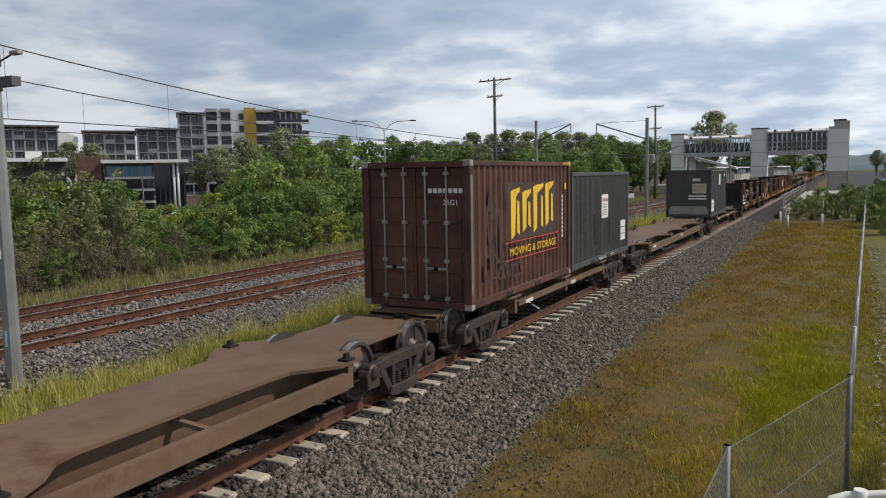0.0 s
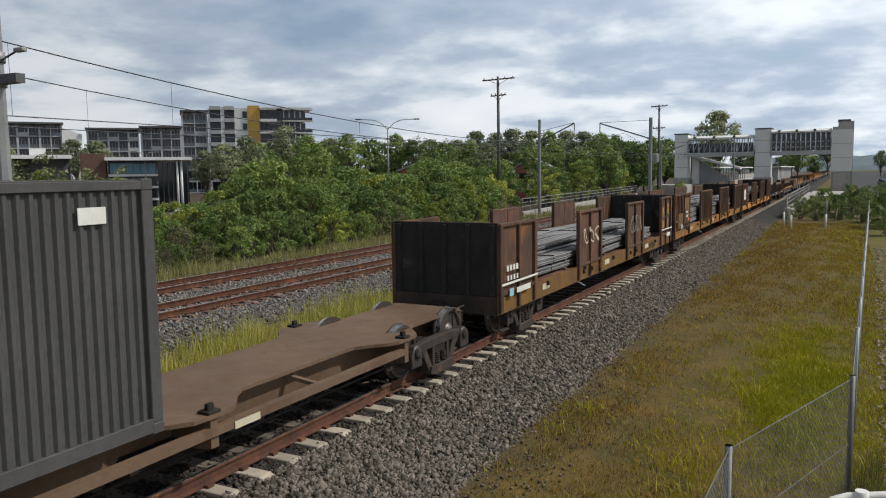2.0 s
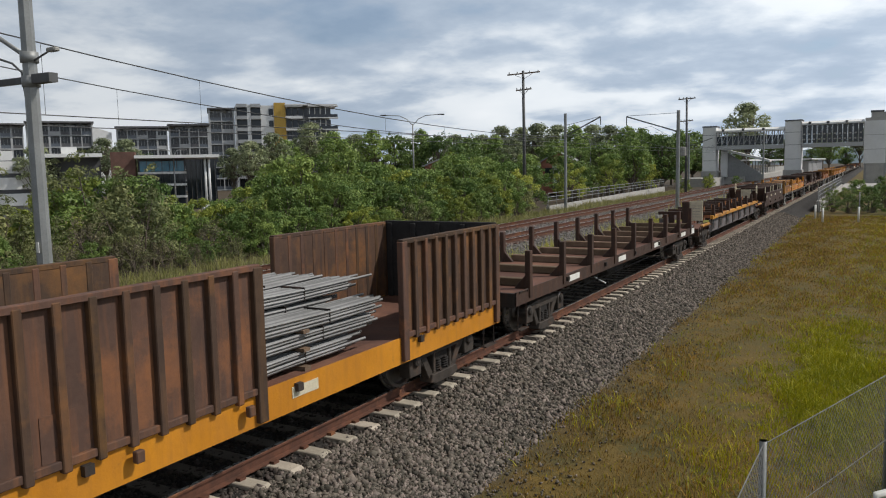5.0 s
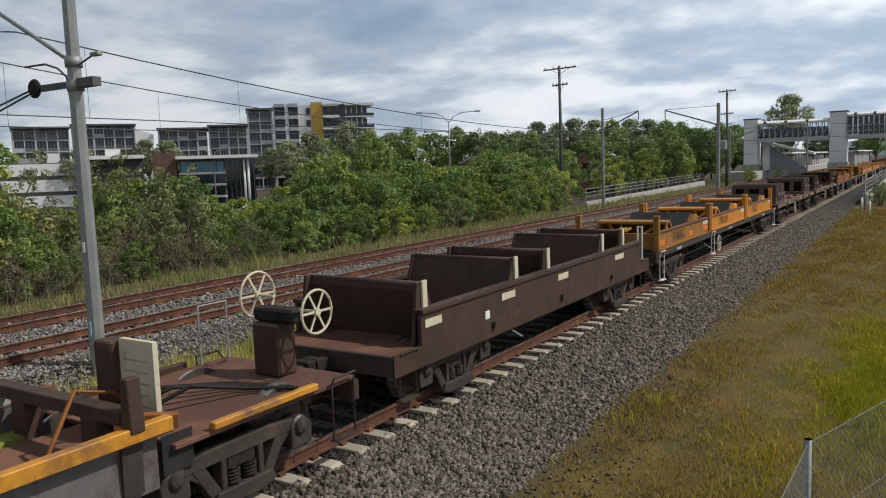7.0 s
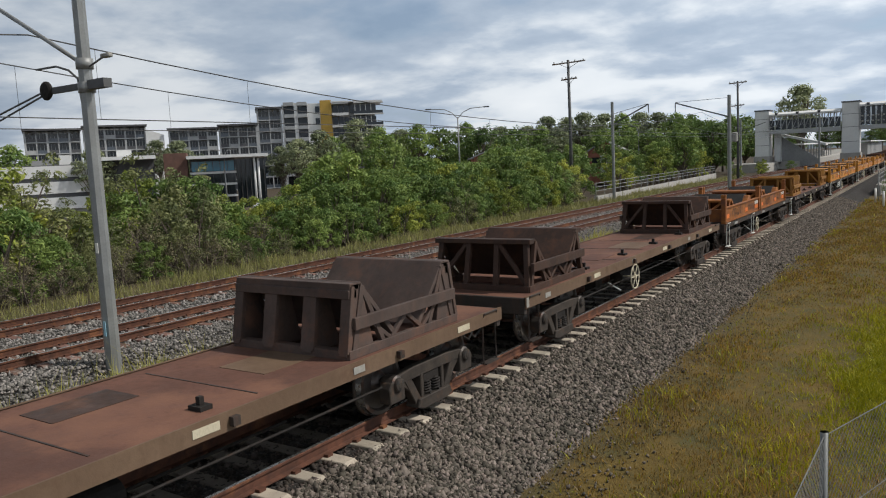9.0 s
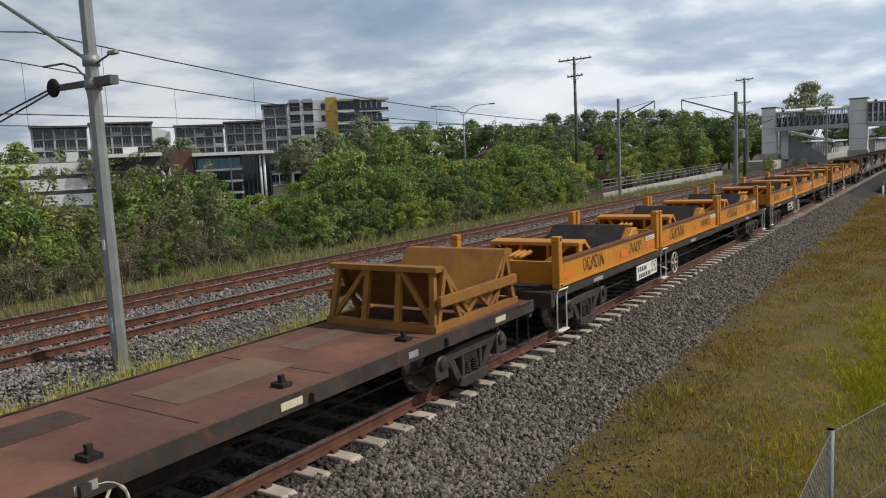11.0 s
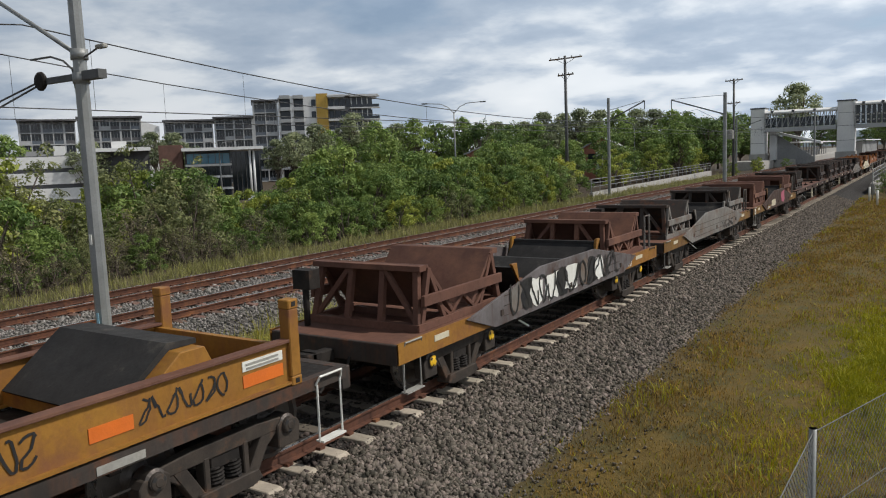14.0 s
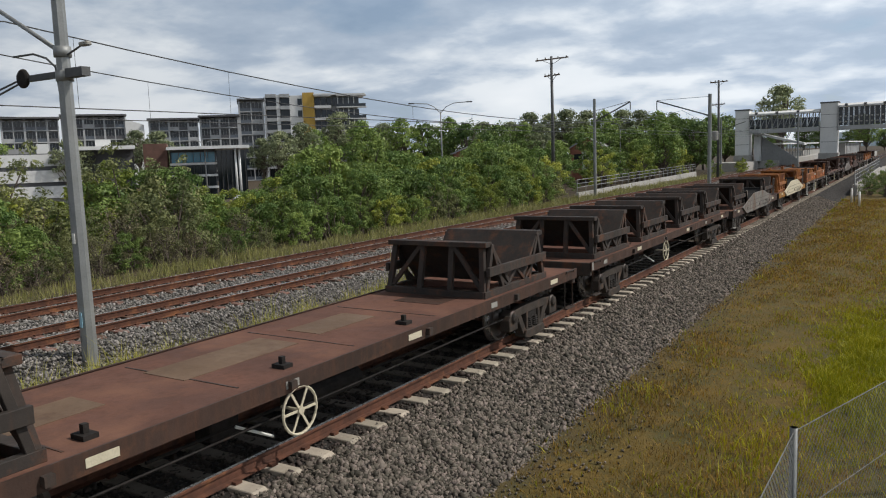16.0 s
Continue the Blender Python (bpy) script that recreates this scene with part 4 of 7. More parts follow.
    p = part("side_panel", box(bmesh.new(), x - 0.03 * s - 0.012, x - 0.03 * s + 0.012, y0, y1, z0 + 0.35, z1 - 0.07), M[paint], w, label)
    part("top_rail", box(bmesh.new(), x - 0.06, x + 0.04, y0, y1, z1 - 0.07, z1), M[paint], p, bevel=0.008)
    part("lower_rail", box(bmesh.new(), x - 0.045, x + 0.03, y0, y1, z0 + 0.34, z0 + 0.42), M[paint], p, bevel=0.008)
    for i in range(ribs):
        y = y0 + 0.05 + (y1 - y0 - 0.10) * i / (ribs - 1)
        edge = i in (0, ribs - 1)
        k = 0.075 if edge else 0.045
        zb = z0 if edge or ribs < 6 else z0 + 0.3
        me = once(("rib", paint, k, round(zb, 3), round(z1, 3)), lambda: to_mesh("rib", box(bmesh.new(), -0.05, 0.05, -k, k, zb, z1 - 0.03), M[paint], 0.01))
        part("rib", me, None, p, "", (x, y, 0))
    return p


def bar_bundle(s, L, x, z, w, h, seed, droop=0.05):
    """A strapped bundle of long steel bars lying on the load."""
    g = np.random.default_rng(seed)
    o = load("steel_bar_bundle", s, z, "long bundle of dark steel reinforcing bars", "steel bars", "bar bundles on the train", x)
    bm = bmesh.new()
    d = 0.042
    for i in range(int(w / d)):
        for j in range(int(h / d)):
            e = ((i + 0.5) * 2 * d / w - 1) ** 4 + ((j + 0.5) * 2 * d / h - 1) ** 4
            if e > 1.05 or (0 < i < int(w / d) - 1 and 0 < j < int(h / d) - 1 and e < 0.35):
                continue
            x0, z0 = (i + 0.5) * d - w / 2 + (j % 2) * d * 0.3, (j + 0.5) * d
            a, b = g.normal(0, 0.16), L + g.normal(0, 0.16)
            ph = 0.2 * g.random()
            pts = [(x0 + 0.02 * math.sin(3 * u + ph), a + (b - a) * u, z0 + droop * math.sin(math.pi * 2.6 * u + seed) * 0.4 + abs(g.normal(0, 0.004))) for u in np.linspace(0, 1, 7)]
            tube(bm, pts, d * 0.52, 5)
    part("bar_pack", bm, M["bar"], o, "ribbed dark steel bars")["kind"] = "stuff"
    for u in (0.12, 0.5, 0.86):
        zz = droop * math.sin(math.pi * 2.6 * u + seed) * 0.4
        part("strap", box(bmesh.new(), -w / 2 + 0.03, w / 2 - 0.02, L * u, L * u + 0.012, zz + 0.01, h + zz + 0.004), M["sill"], o)
    return o


def steel_wagon(s, L, panels, paint, sill, ribs, loads, top=2.62, seed=0):
    w = wagon("steel_products_wagon", s, "bulkhead flat wagon with rusty side panels, loaded with steel bars")
    zt = 1.12
    flat_body(w, L, zt, sill, 0.38)
    for sx in (-1, 1):
        for a, b in panels:
            fluted_panel(w, sx * 1.25, a, b, 0.78, top, paint, ribs, "rusty steel side panel with upright ribs")
        for a, b in zip(panels, panels[1:]):
            plate(w, "white_mark", sx * 1.236, a[1] + 0.5, a[1] + 1.0, 0.9, 1.04, "cream")
    for y in (0.03, L - 0.11):
        eb = part("end_bulkhead", box(bmesh.new(), -1.22, 1.22, y, y + 0.08, zt, top + 0.02), M["rubber"], w, "dark steel end bulkhead", bevel=0.01)
        for i in range(5):
            xx = -1.1 + i * 0.55
            part("rib", box(bmesh.new(), xx - 0.05, xx + 0.05, y - 0.05, y + 0.13, zt, top - 0.02), M["rubber"], eb, bevel=0.01)
    if ribs < 6:
        (a1, b1), (a2, b2), (a3, b3), (a4, b4) = panels
        for k in range(4):
            plate(w, "writing_bar", 1.305, a1 + 0.25 + k * 0.17, a1 + 0.36 + k * 0.17, 1.62, 1.74, "white")
            plate(w, "writing_bar", 1.305, a1 + 0.28 + k * 0.17, a1 + 0.36 + k * 0.17, 1.42, 1.52, "white")
        plate(w, "white_bar", 1.305, a1, b1, 1.34, 1.385, "white", "white stripe across the panel")
        plate(w, "blue_mark", 1.305, a1 + 0.4, a1 + 0.62, 1.08, 1.24, "blue")
        plate(w, "white_mark", 1.305, a1 + 0.8, a1 + 1.6, 1.10, 1.22, "white")
        plate(w, "white_bar", 1.305, a4, b4, 1.34, 1.385, "white", "white stripe across the panel")
        plate(w, "white_mark", 1.305, a4 + 0.9, a4 + 1.6, 1.06, 1.2, "white")
        scrawl(w, 1.306, a2 + 0.3, b2 - 0.3, 1.7, 2.15, "cream", seed + 40, 0.02)
        scrawl(w, 1.306, a4 + 0.3, b4 - 0.4, 1.75, 2.2, "ink", seed + 41, 0.02)
        scrawl(w, 1.306, a3 + 0.3, b3 - 0.3, 1.6, 2.2, "grey", seed + 42, 0.018)
        for k, (yy, zz) in enumerate(((a4 + 0.45, 2.0), (a4 + 0.5, 1.62), (a4 + 1.35, 2.15), (a4 + 1.3, 1.6))):
            blotch(w, 1.236, yy, zz, 0.3, 0.26, "silver" if k == 3 else "worn_yellow", seed + 60 + k, "flaking yellow paint patch")
        scrawl(w, 1.238, a4 - 2.5, a4 - 0.9, 0.80, 1.05, "ink", seed + 43, 0.011, pitch=0.14)
    elif seed == 2:
        # cover sheets welded over the ribs of the first panel
        for y0, y1, z0, z1, m_ in ((0.55, 1.55, 1.18, 1.80, "tan_yellow"), (1.95, 3.15, 1.30, 2.44, "panel"), (2.05, 2.95, 1.92, 2.40, "tan_yellow")):
            part("cover_sheet", box(bmesh.new(), 1.305, 1.318 if m_ == "panel" else 1.324, y0, y1, z0, z1), M[m_], w, "welded rusty cover sheet", bevel=0.004)
        for k in range(4):
            plate(w, "writing_bar", 1.319, 2.30 + k * 0.12, 2.37 + k * 0.12, 1.76, 1.86, "white")
            plate(w, "writing_bar", 1.319, 2.30 + k * 0.13, 2.38 + k * 0.13, 1.58, 1.68, "white")
        plate(w, "orange_label", 1.319, 2.86, 3.10, 1.64, 1.88, "orange", "faded orange label")
        plate(w, "orange_label", 1.319, 2.80, 3.10, 1.40, 1.54, "patch", "orange label")
        plate(w, "white_mark", 1.326, 1.20, 1.32, 1.12, 1.34, "white")
        plate(w, "blue_mark", 1.326, 1.36, 1.50, 1.14, 1.32, "blue")
        writing("end_letter", "A", 0.16, M["white"], w, (1.336, 0.06, 1.46), (90, 0, 90), "white end letter")
    elif seed == 3:
        plate(w, "paper_notice", 1.305, 0.9, 1.9, 1.5, 2.2, "white", "torn white paper notice")
    for a, b in panels[1:3]:
        for k in range(3):
            part("rope_hook", box(bmesh.new(), 1.29, 1.36, a + 0.3 + k * (b - a - 0.6) / 2 - 0.05, a + 0.3 + k * (b - a - 0.6) / 2 + 0.05, 0.93, 1.05), M["panel"], w, bevel=0.01)
        plate(w, "welded_patch", 1.232, a + 0.9, a + 1.25, 1.16, 1.62, "panel")
    g = random.Random(seed)
    for a, b in loads:
        top_layer = 3 if ribs < 6 else 4
        for layer in range(top_layer):
            n = 4 if layer < top_layer - 1 else 3
            for i in range(n):
                x = -0.82 + i * 0.55 + g.uniform(-0.03, 0.03)
                bar_bundle(s + a + g.uniform(-0.45, 0.25), b - a + g.uniform(-0.5, 0.3), x, zt + 0.06 + layer * 0.235, 0.50, 0.19, g.randrange(1000))
            if layer < top_layer - 1:
                for u in (0.2, 0.5, 0.8):
                    t = load("timber_dunnage", s + a + (b - a) * u, zt + (0.0 if layer == 0 else 0.06 + layer * 0.235 - 0.045), "rough timber packing between the bundles", "timber")
                    part("timber", box(bmesh.new(), -1.1, 1.1, -0.06, 0.06, 0.0, 0.055 if layer == 0 else 0.042), M["timber"], t)
    return w


def stake_wagon(s, L):
    w = wagon("stake_flat_wagon", s, "empty rusty flat wagon with steel stakes along both sides")
    zt = 1.16
    flat_body(w, L, zt, "brown", 0.26)
    n = 9
    for i in range(n):
        y = 0.7 + (L - 1.4) * i / (n - 1)
        for sx in (-1, 1):
            bm = prism(bmesh.new(), [(sx * 1.15, 0.98), (sx * 1.27, 0.98), (sx * 1.27, 1.95), (sx * 1.15, 1.95)], y - 0.07, y + 0.07, "y")
            prism(bm, [(sx * 1.15, zt), (sx * 1.15, zt + 0.28), (sx * 0.9, zt)], y - 0.05, y + 0.05, "y")
            part("stake", bm, M["brown"], w, "rusty steel stake with a foot gusset", bevel=0.01)
            if i % 2:
                plate(w, "white_mark", sx * 1.236, y + 0.35, y + 1.05, 0.98, 1.12, "white")
        part("timber_bearer", box(bmesh.new(), -1.05, 1.05, y + 0.18, y + 0.36, zt, zt + 0.17), M["timber"], w, "worn timber cross bearer", bevel=0.015)
    plate(w, "number_board", 1.236, L - 0.55, L - 0.02, 0.94, 1.15, "white", "white end board")
    return w


def trough_wagon(s, L):
    w = wagon("slab_frame_wagon", s, "skeletal wagon with yellow side rails and raised cross frames")
    zt = 1.02
    part("centre_sill", box(bmesh.new(), -0.45, 0.45, 0.1, L - 0.1, 0.55, 0.98), M["deck"], w, bevel=0.01)
    for sx in (-1, 1):
        part("inner_rail", box(bmesh.new(), sx * 0.66 - 0.15, sx * 0.66 + 0.15, 3.2, L - 3.2, 0.90, 1.01), M["green"], w, "mossy inner longitudinal plate")
        part("side_sill", box(bmesh.new(), sx * 1.08 - 0.02, sx * 1.08 + 0.02, 3.0, L - 3.0, 0.62, 1.18), M["web"], w, "faded grey lower side web")
        bm = box(bmesh.new(), sx * 1.19 - 0.06, sx * 1.19 + 0.06, 2.9, L - 2.9, 1.20, 1.35)
        part("side_rail", bm, M["worn_yellow" if sx > 0 else "grey"], w, "yellow painted side rail" if sx > 0 else "bare grey side rail", bevel=0.012)
        for y0, y1 in ((0.2, 2.9), (L - 2.9, L - 0.2)):
            part("end_rail", box(bmesh.new(), sx * 1.19 - 0.05, sx * 1.19 + 0.05, y0 + 0.5, y1 - 0.6, 1.03, 1.11), M["worn_yellow" if sx > 0 else "brown"], w, "chipped yellow end rail" if sx > 0 else "", bevel=0.012)
        step(w, sx * 1.22, 0.1, 1.0, 0.3, "sill")
        step(w, sx * 1.22, L - 0.55, 1.0, 0.3, "sill")
    n = 8
    for i in range(n):
        y = 3.3 + (L - 6.6) * i / (n - 1)
        part("cross_frame", box(bmesh.new(), -1.2, 1.10, y - 0.09, y + 0.09, 1.36, 1.50), M["brown"], w, "brown raised cross frame", bevel=0.01)
        part("end_stake", prism(bmesh.new(), [(1.10, 1.30), (1.27, 1.30), (1.24, 1.82), (1.14, 1.82)], y - 0.075, y + 0.075, "y"), M["brown"], w, "tapered dark end stake", bevel=0.01)
        for sx in (-1, 1):
            part("frame_leg", box(bmesh.new(), sx * 0.62 - 0.12, sx * 0.62 + 0.12, y - 0.1, y + 0.1, 0.92, 1.40), M["brown"], w, bevel=0.01)
            part("side_gusset", prism(bmesh.new(), [(sx * 1.13, 0.66), (sx * 1.15, 1.19), (sx * 1.11, 1.19), (sx * 1.105, 0.66)], y - 0.11, y + 0.11, "y"), M["sill"], w)
            # no hole is cut: a black plate paints the shade of an opening
            part("lightening_hole", box(bmesh.new(), sx * 1.103 - 0.004, sx * 1.103 + 0.004, y + 0.35, y + 0.72, 0.72, 1.12), M["ink"], w, "dark plate painted for a shaded opening in the side web")
        for sx in (-1, 1):
            part("brace", beam(bmesh.new(), (sx * 0.75, y + 0.1, 1.30), (sx * 1.12, y + 0.55, 1.24), 0.12, 0.14), M["orange"], w, "short rusty brace")
        part("air_hose", tube(bmesh.new(), [(0.5, y - 0.5, 1.0), (0.45, y - 0.1, 1.62), (0.3, y + 0.4, 1.45), (0.2, y + 0.9, 1.0)], 0.022, 6), M["orange"], w, "looped orange hose")
    for y, d in ((0, -1), (L, 1)):
        ym = y - d * 1.45
        part("end_platform", box(bmesh.new(), -1.18, 1.18, ym - 1.4, ym + 1.4, zt - 0.06, zt), M["deck"], w, "rusty end platform", bevel=0.01)
        coupler(w, y, d)
        part("headstock", box(bmesh.new(), -1.2, 1.2, min(y, y - d * 0.14), max(y, y - d * 0.14), 0.7, zt - 0.065), M["brown"], w)
        bm = box(bmesh.new(), -0.02, 0.28, y - d * 2.75 - 0.12, y - d * 2.75 + 0.12, zt, zt + 0.95)
        part("equipment_box", bm, M["brown"], w, bevel=0.02)
        part("data_board", box(bmesh.new(), 0.29, 0.84, y - d * 2.75 - 0.03, y - d * 2.75 + 0.03, zt + 0.12, zt + 0.98), M["cream"], w, "cream data board with worn writing")
        for k in range(5):
            part("writing_bar", box(bmesh.new(), 0.36, 0.74, y - d * 2.75 - 0.034, y - d * 2.75 - 0.03, zt + 0.28 + k * 0.12, zt + 0.30 + k * 0.12), M["grey"], w)
    handwheel(w, 0.86, L - 0.35, 1.88, 0.28)
    handwheel(w, -0.42, L - 0.12, 1.98, 0.32)
    part("handwheel_stand", box(bmesh.new(), -0.05, 0.42, L - 0.62, L - 0.28, 1.02, 1.72), M["brown"], w, "dark handbrake gear housing", bevel=0.03)
    part("gear_case", box(bmesh.new(), -0.12, 0.60, L - 0.52, L - 0.26, 1.72, 1.90), M["black"], w, bevel=0.03)
    part("guard_rail", tube(bmesh.new(), [(-1.1, L - 0.1, 1.02), (-1.1, L - 0.1, 1.85), (-1.1, L - 0.6, 1.85), (-1.1, L - 0.6, 1.02)], 0.022, 6), M["grey"], w, "pale grey guard rail hoop")
    for k in range(4):
        part("air_hose", tube(bmesh.new(), [(-0.8 + 0.3 * k, L - 2.5, 1.05), (-0.5 + 0.3 * k, L - 2.0, 1.14 + 0.05 * k), (0.1 + 0.15 * k, L - 1.3, 1.1), (0.7 + 0.1 * k, L - 0.9, 1.05)], 0.025, 6), M["black"], w, "loose black air hose")
    for y in (1.9, L - 1.9):
        bogie(w, y)
    return w


def chute(w, y, z0, z1, run, paint, lining, width=1.06, turned=1):
    """A sloping trough plate across the wagon that stops a coil from rolling."""
    bm = prism(bmesh.new(), [(y, z0), (y + turned * run, z1), (y + turned * (run + 0.12), z1), (y + turned * (run + 0.12), z1 - 0.08), (y + turned * 0.16, z0)], -width, width, "x")
    part("coil_stop", bm, M[lining], w, "sloping coil stop plate", bevel=0.008)
    for sx in (-1, 1):
        part("stop_end", prism(bmesh.new(), [(y - turned * 0.05, z0), (y + turned * run, z1 + 0.06), (y + turned * (run + 0.2), z1 + 0.06), (y + turned * (run + 0.34), z0)], sx * width - 0.03, sx * width + 0.03, "x"), M[paint], w, bevel=0.006)


def coil_well_wagon(s, L):
    w = wagon("coil_well_wagon", s, "short brown coil wagon with deep sides and sloping stops")
    flat_body(w, L, 1.06, "brown", 0.3)
    for sx in (-1, 1):
        bm = box(bmesh.new(), sx * 1.2 - 0.03, sx * 1.2 + 0.03, 0.7, L - 0.7, 1.06, 1.56)
        box(bm, sx * 1.18 - 0.09, sx * 1.18 + 0.09, 0.7, L - 0.7, 1.54, 1.60)
        part("side_wall", bm, M["brown"], w, "deep riveted brown side wall")
        for k, (a, b) in enumerate(((0.8, 1.25), (3.2, 3.7), (5.6, 6.1), (8.9, 9.5))):
            plate(w, "white_mark", sx * 1.232, a, b, 1.32, 1.44, "cream")
        plate(w, "white_mark", sx * 1.232, 2.6, 2.75, 1.10, 1.24, "white")
    for i in range(5):
        y = 1.35 + i * (L - 2.7) / 4
        chute(w, y, 1.06, 1.92, 0.34, "brown", "brown", 1.08, -1 if i % 2 == 0 else 1)
        part("stop_lip", tube(bmesh.new(), [(-1.07, y + (-0.40 if i % 2 == 0 else 0.40), 1.93), (1.07, y + (-0.40 if i % 2 == 0 else 0.40), 1.93)], 0.055, 8), M["brown"], w, "rolled lip of a coil stop")
        part("stop_post", box(bmesh.new(), 1.115, 1.15, y + (-0.46 if i % 2 == 0 else 0.34), y + (-0.34 if i % 2 == 0 else 0.46), 1.60, 2.0), M["cream"], w)
    part("end_railing", tube(bmesh.new(), [(1.1, L - 0.15, 1.06), (1.1, L - 0.15, 1.9), (1.1, L - 0.5, 1.95), (1.1, L - 0.5, 1.06)], 0.025, 6), M["white"], w, "white end handrail")
    return w


def coil_cradle_frame(s, z, paint, seed, tags=True):
    """A twenty-foot open steel frame with two rubber-lined cradles for coils."""
    L, h = 6.05, 1.2
    c = load("coil_cradle_frame", s, z, {"yellow": "bright yellow open coil frame with black-lined cradles", "dull_yellow": "weathered yellow open coil frame with lined cradles",
             "orange": "rusting orange open coil frame with cradles"}[paint], "coil frame", "coil frames on the train")
    m = M[paint]
    for sx in (-1, 1):
        bm = box(bmesh.new(), sx * (h - 0.05) - 0.015, sx * (h - 0.05) + 0.015, 0.16, L - 0.16, 0.06, 0.52)
        part("side_beam", bm, m, c, "deep painted side beam")
        part("top_flange", box(bmesh.new(), sx * (h - 0.06) - 0.075, sx * (h - 0.06) + 0.075, 0.16, L - 0.16, 0.52, 0.555), M["deck"] if paint != "orange" else m, c, "rusty worn top flange", bevel=0.005)
        part("bottom_flange", box(bmesh.new(), sx * (h - 0.06) - 0.075, sx * (h - 0.06) + 0.075, 0.16, L - 0.16, 0.03, 0.06), m, c)
        for y in (0.0, L - 0.16):
            bm = box(bmesh.new(), sx * (h - 0.06) - 0.08, sx * (h - 0.06) + 0.08, y, y + 0.16, 0.11, 0.90)
            p = part("corner_post", bm, m, c, bevel=0.012)
            for zz in (0.0, 0.90):
                q = part("corner_casting", box(bmesh.new(), sx * (h - 0.06) - 0.085, sx * (h - 0.06) + 0.085, y - 0.004, y + 0.164, zz, zz + 0.11), m, p, bevel=0.012)
            part("casting_slot", box(bmesh.new(), sx * (h + 0.026), sx * (h + 0.030), y + 0.05, y + 0.11, 0.93, 0.985), M["ink"], p)
            part("casting_slot", box(bmesh.new(), sx * (h + 0.026), sx * (h + 0.030), y + 0.05, y + 0.11, 0.03, 0.085), M["ink"], p)
        for a, b in ((0.25, 0.75), (3.4, 3.85), (L - 0.85, L - 0.25)):
            plate(c, "orange_patch", sx * (h - 0.034), a, b, 0.16, 0.30, "patch", "orange reflective patch")
        plate(c, "load_label", sx * (h - 0.034), L - 0.85, L - 0.25, 0.34, 0.45, "white", "white label with small writing")
        for k in range(2):
            plate(c, "writing_bar", sx * (h - 0.025), L - 0.80, L - 0.32, 0.36 + k * 0.045, 0.38 + k * 0.045, "grey")
    for y, t in ((0.35, 0), (L - 0.35, 1)):
        part("end_beam", box(bmesh.new(), -h + 0.06, h - 0.06, y - 0.2 if t == 0 else y + 0.12, y - 0.12 if t == 0 else y + 0.2, 0.06, 0.50), m, c, "deep end cross beam")
    for y in (1.3, 2.6, 3.9):
        part("cross_member", box(bmesh.new(), -h + 0.06, h - 0.06, y - 0.06, y + 0.06, 0.05, 0.22), m, c)
    # cradles: a narrow wedge and a wide lined wedge facing each other
    for y, t, lined in ((1.55, 1, False), (4.6, -1, True)):
        if lined:
            wedge = [(y - t * 0.45, 0.22), (y + t * 0.75, 0.22), (y + t * 0.1, 0.72), (y - t * 0.2, 0.72)]
            base = part("cradle_wedge", prism(bmesh.new(), wedge, -h + 0.12, h - 0.12, "x"), m, c, "painted cradle wedge", bevel=0.01)
        else:
            plate_ = [(y + t * 0.80, 0.22), (y + t * 0.74, 0.20), (y + t * 0.08, 0.70), (y - t * 0.22, 0.66), (y - t * 0.22, 0.74), (y + t * 0.12, 0.78)]
            base = part("cradle_plate", prism(bmesh.new(), plate_, -h + 0.14, h - 0.14, "x"), m, c, "bent cradle plate", bevel=0.006)
            for xx in (-h + 0.2, -0.32, 0.32, h - 0.2):
                part("gusset", prism(bmesh.new(), [(y - t * 0.18, 0.2), (y - t * 0.08, 0.2), (y + t * 0.04, 0.69), (y - t * 0.18, 0.66)], xx - 0.03, xx + 0.03, "x"), m, base)
        if lined:
            face = [(y + t * 0.80, 0.22), (y + t * 0.83, 0.25), (y + t * 0.12, 0.80), (y - t * 0.24, 0.78), (y - t * 0.24, 0.725), (y + t * 0.1, 0.725)]
            part("cradle_lining", prism(bmesh.new(), face, -h + 0.2, h - 0.3, "x"), M["rubber"], base, "black rubber lining")
    for y in (1.0, 5.2):
        for sx in (-1, 1):
            part("brace", beam(bmesh.new(), (sx * 0.3, y, 0.25), (sx * 0.75, y + (0.5 if y < 3 else -0.5), 0.66), 0.06, 0.08), m, c)
    for k in range(3):
        part("tie_tube", tube(bmesh.new(), [(-0.2 + k * 0.13, 0.55, 0.5), (-0.2 + k * 0.13, 1.1, 0.56)], 0.045, 8), m, c)
    if tags:
        g = random.Random(seed)
        a = g.uniform(0.9, 1.6)
        scrawl(c, h - 0.033, a, a + g.uniform(1.0, 1.6), 0.14, 0.44, "ink", seed, 0.012, pitch=0.17)
        if g.random() < 0.75:
            a = g.uniform(3.9, 4.2)
            scrawl(c, h - 0.033, a, a + g.uniform(0.6, 1.1), 0.16, 0.42, "ink", seed + 1, 0.011, pitch=0.15)
    return c


def frame_wagon(s, L, frames, paint, seed, first=0.1):
    w = wagon("container_flat_wagon", s, "grimy low container flat wagon carrying open coil frames")
    zt = 1.10
    part("centre_sill", box(bmesh.new(), -0.4, 0.4, 0.1, L - 0.1, 0.6, 1.06), M["black"], w, bevel=0.01)
    for sx in (-1, 1):
        part("side_sill", channel(bmesh.new(), sx * 1.195, 0.1, L - 0.1, 0.95, 1.10, face=sx), M["sill"], w, "grimy channel side sill")
        for k in range(3):
            plate(w, "white_mark", sx * 1.217, L * (0.1 + 0.36 * k), L * (0.1 + 0.36 * k) + 0.5, 0.97, 1.05, "grey")
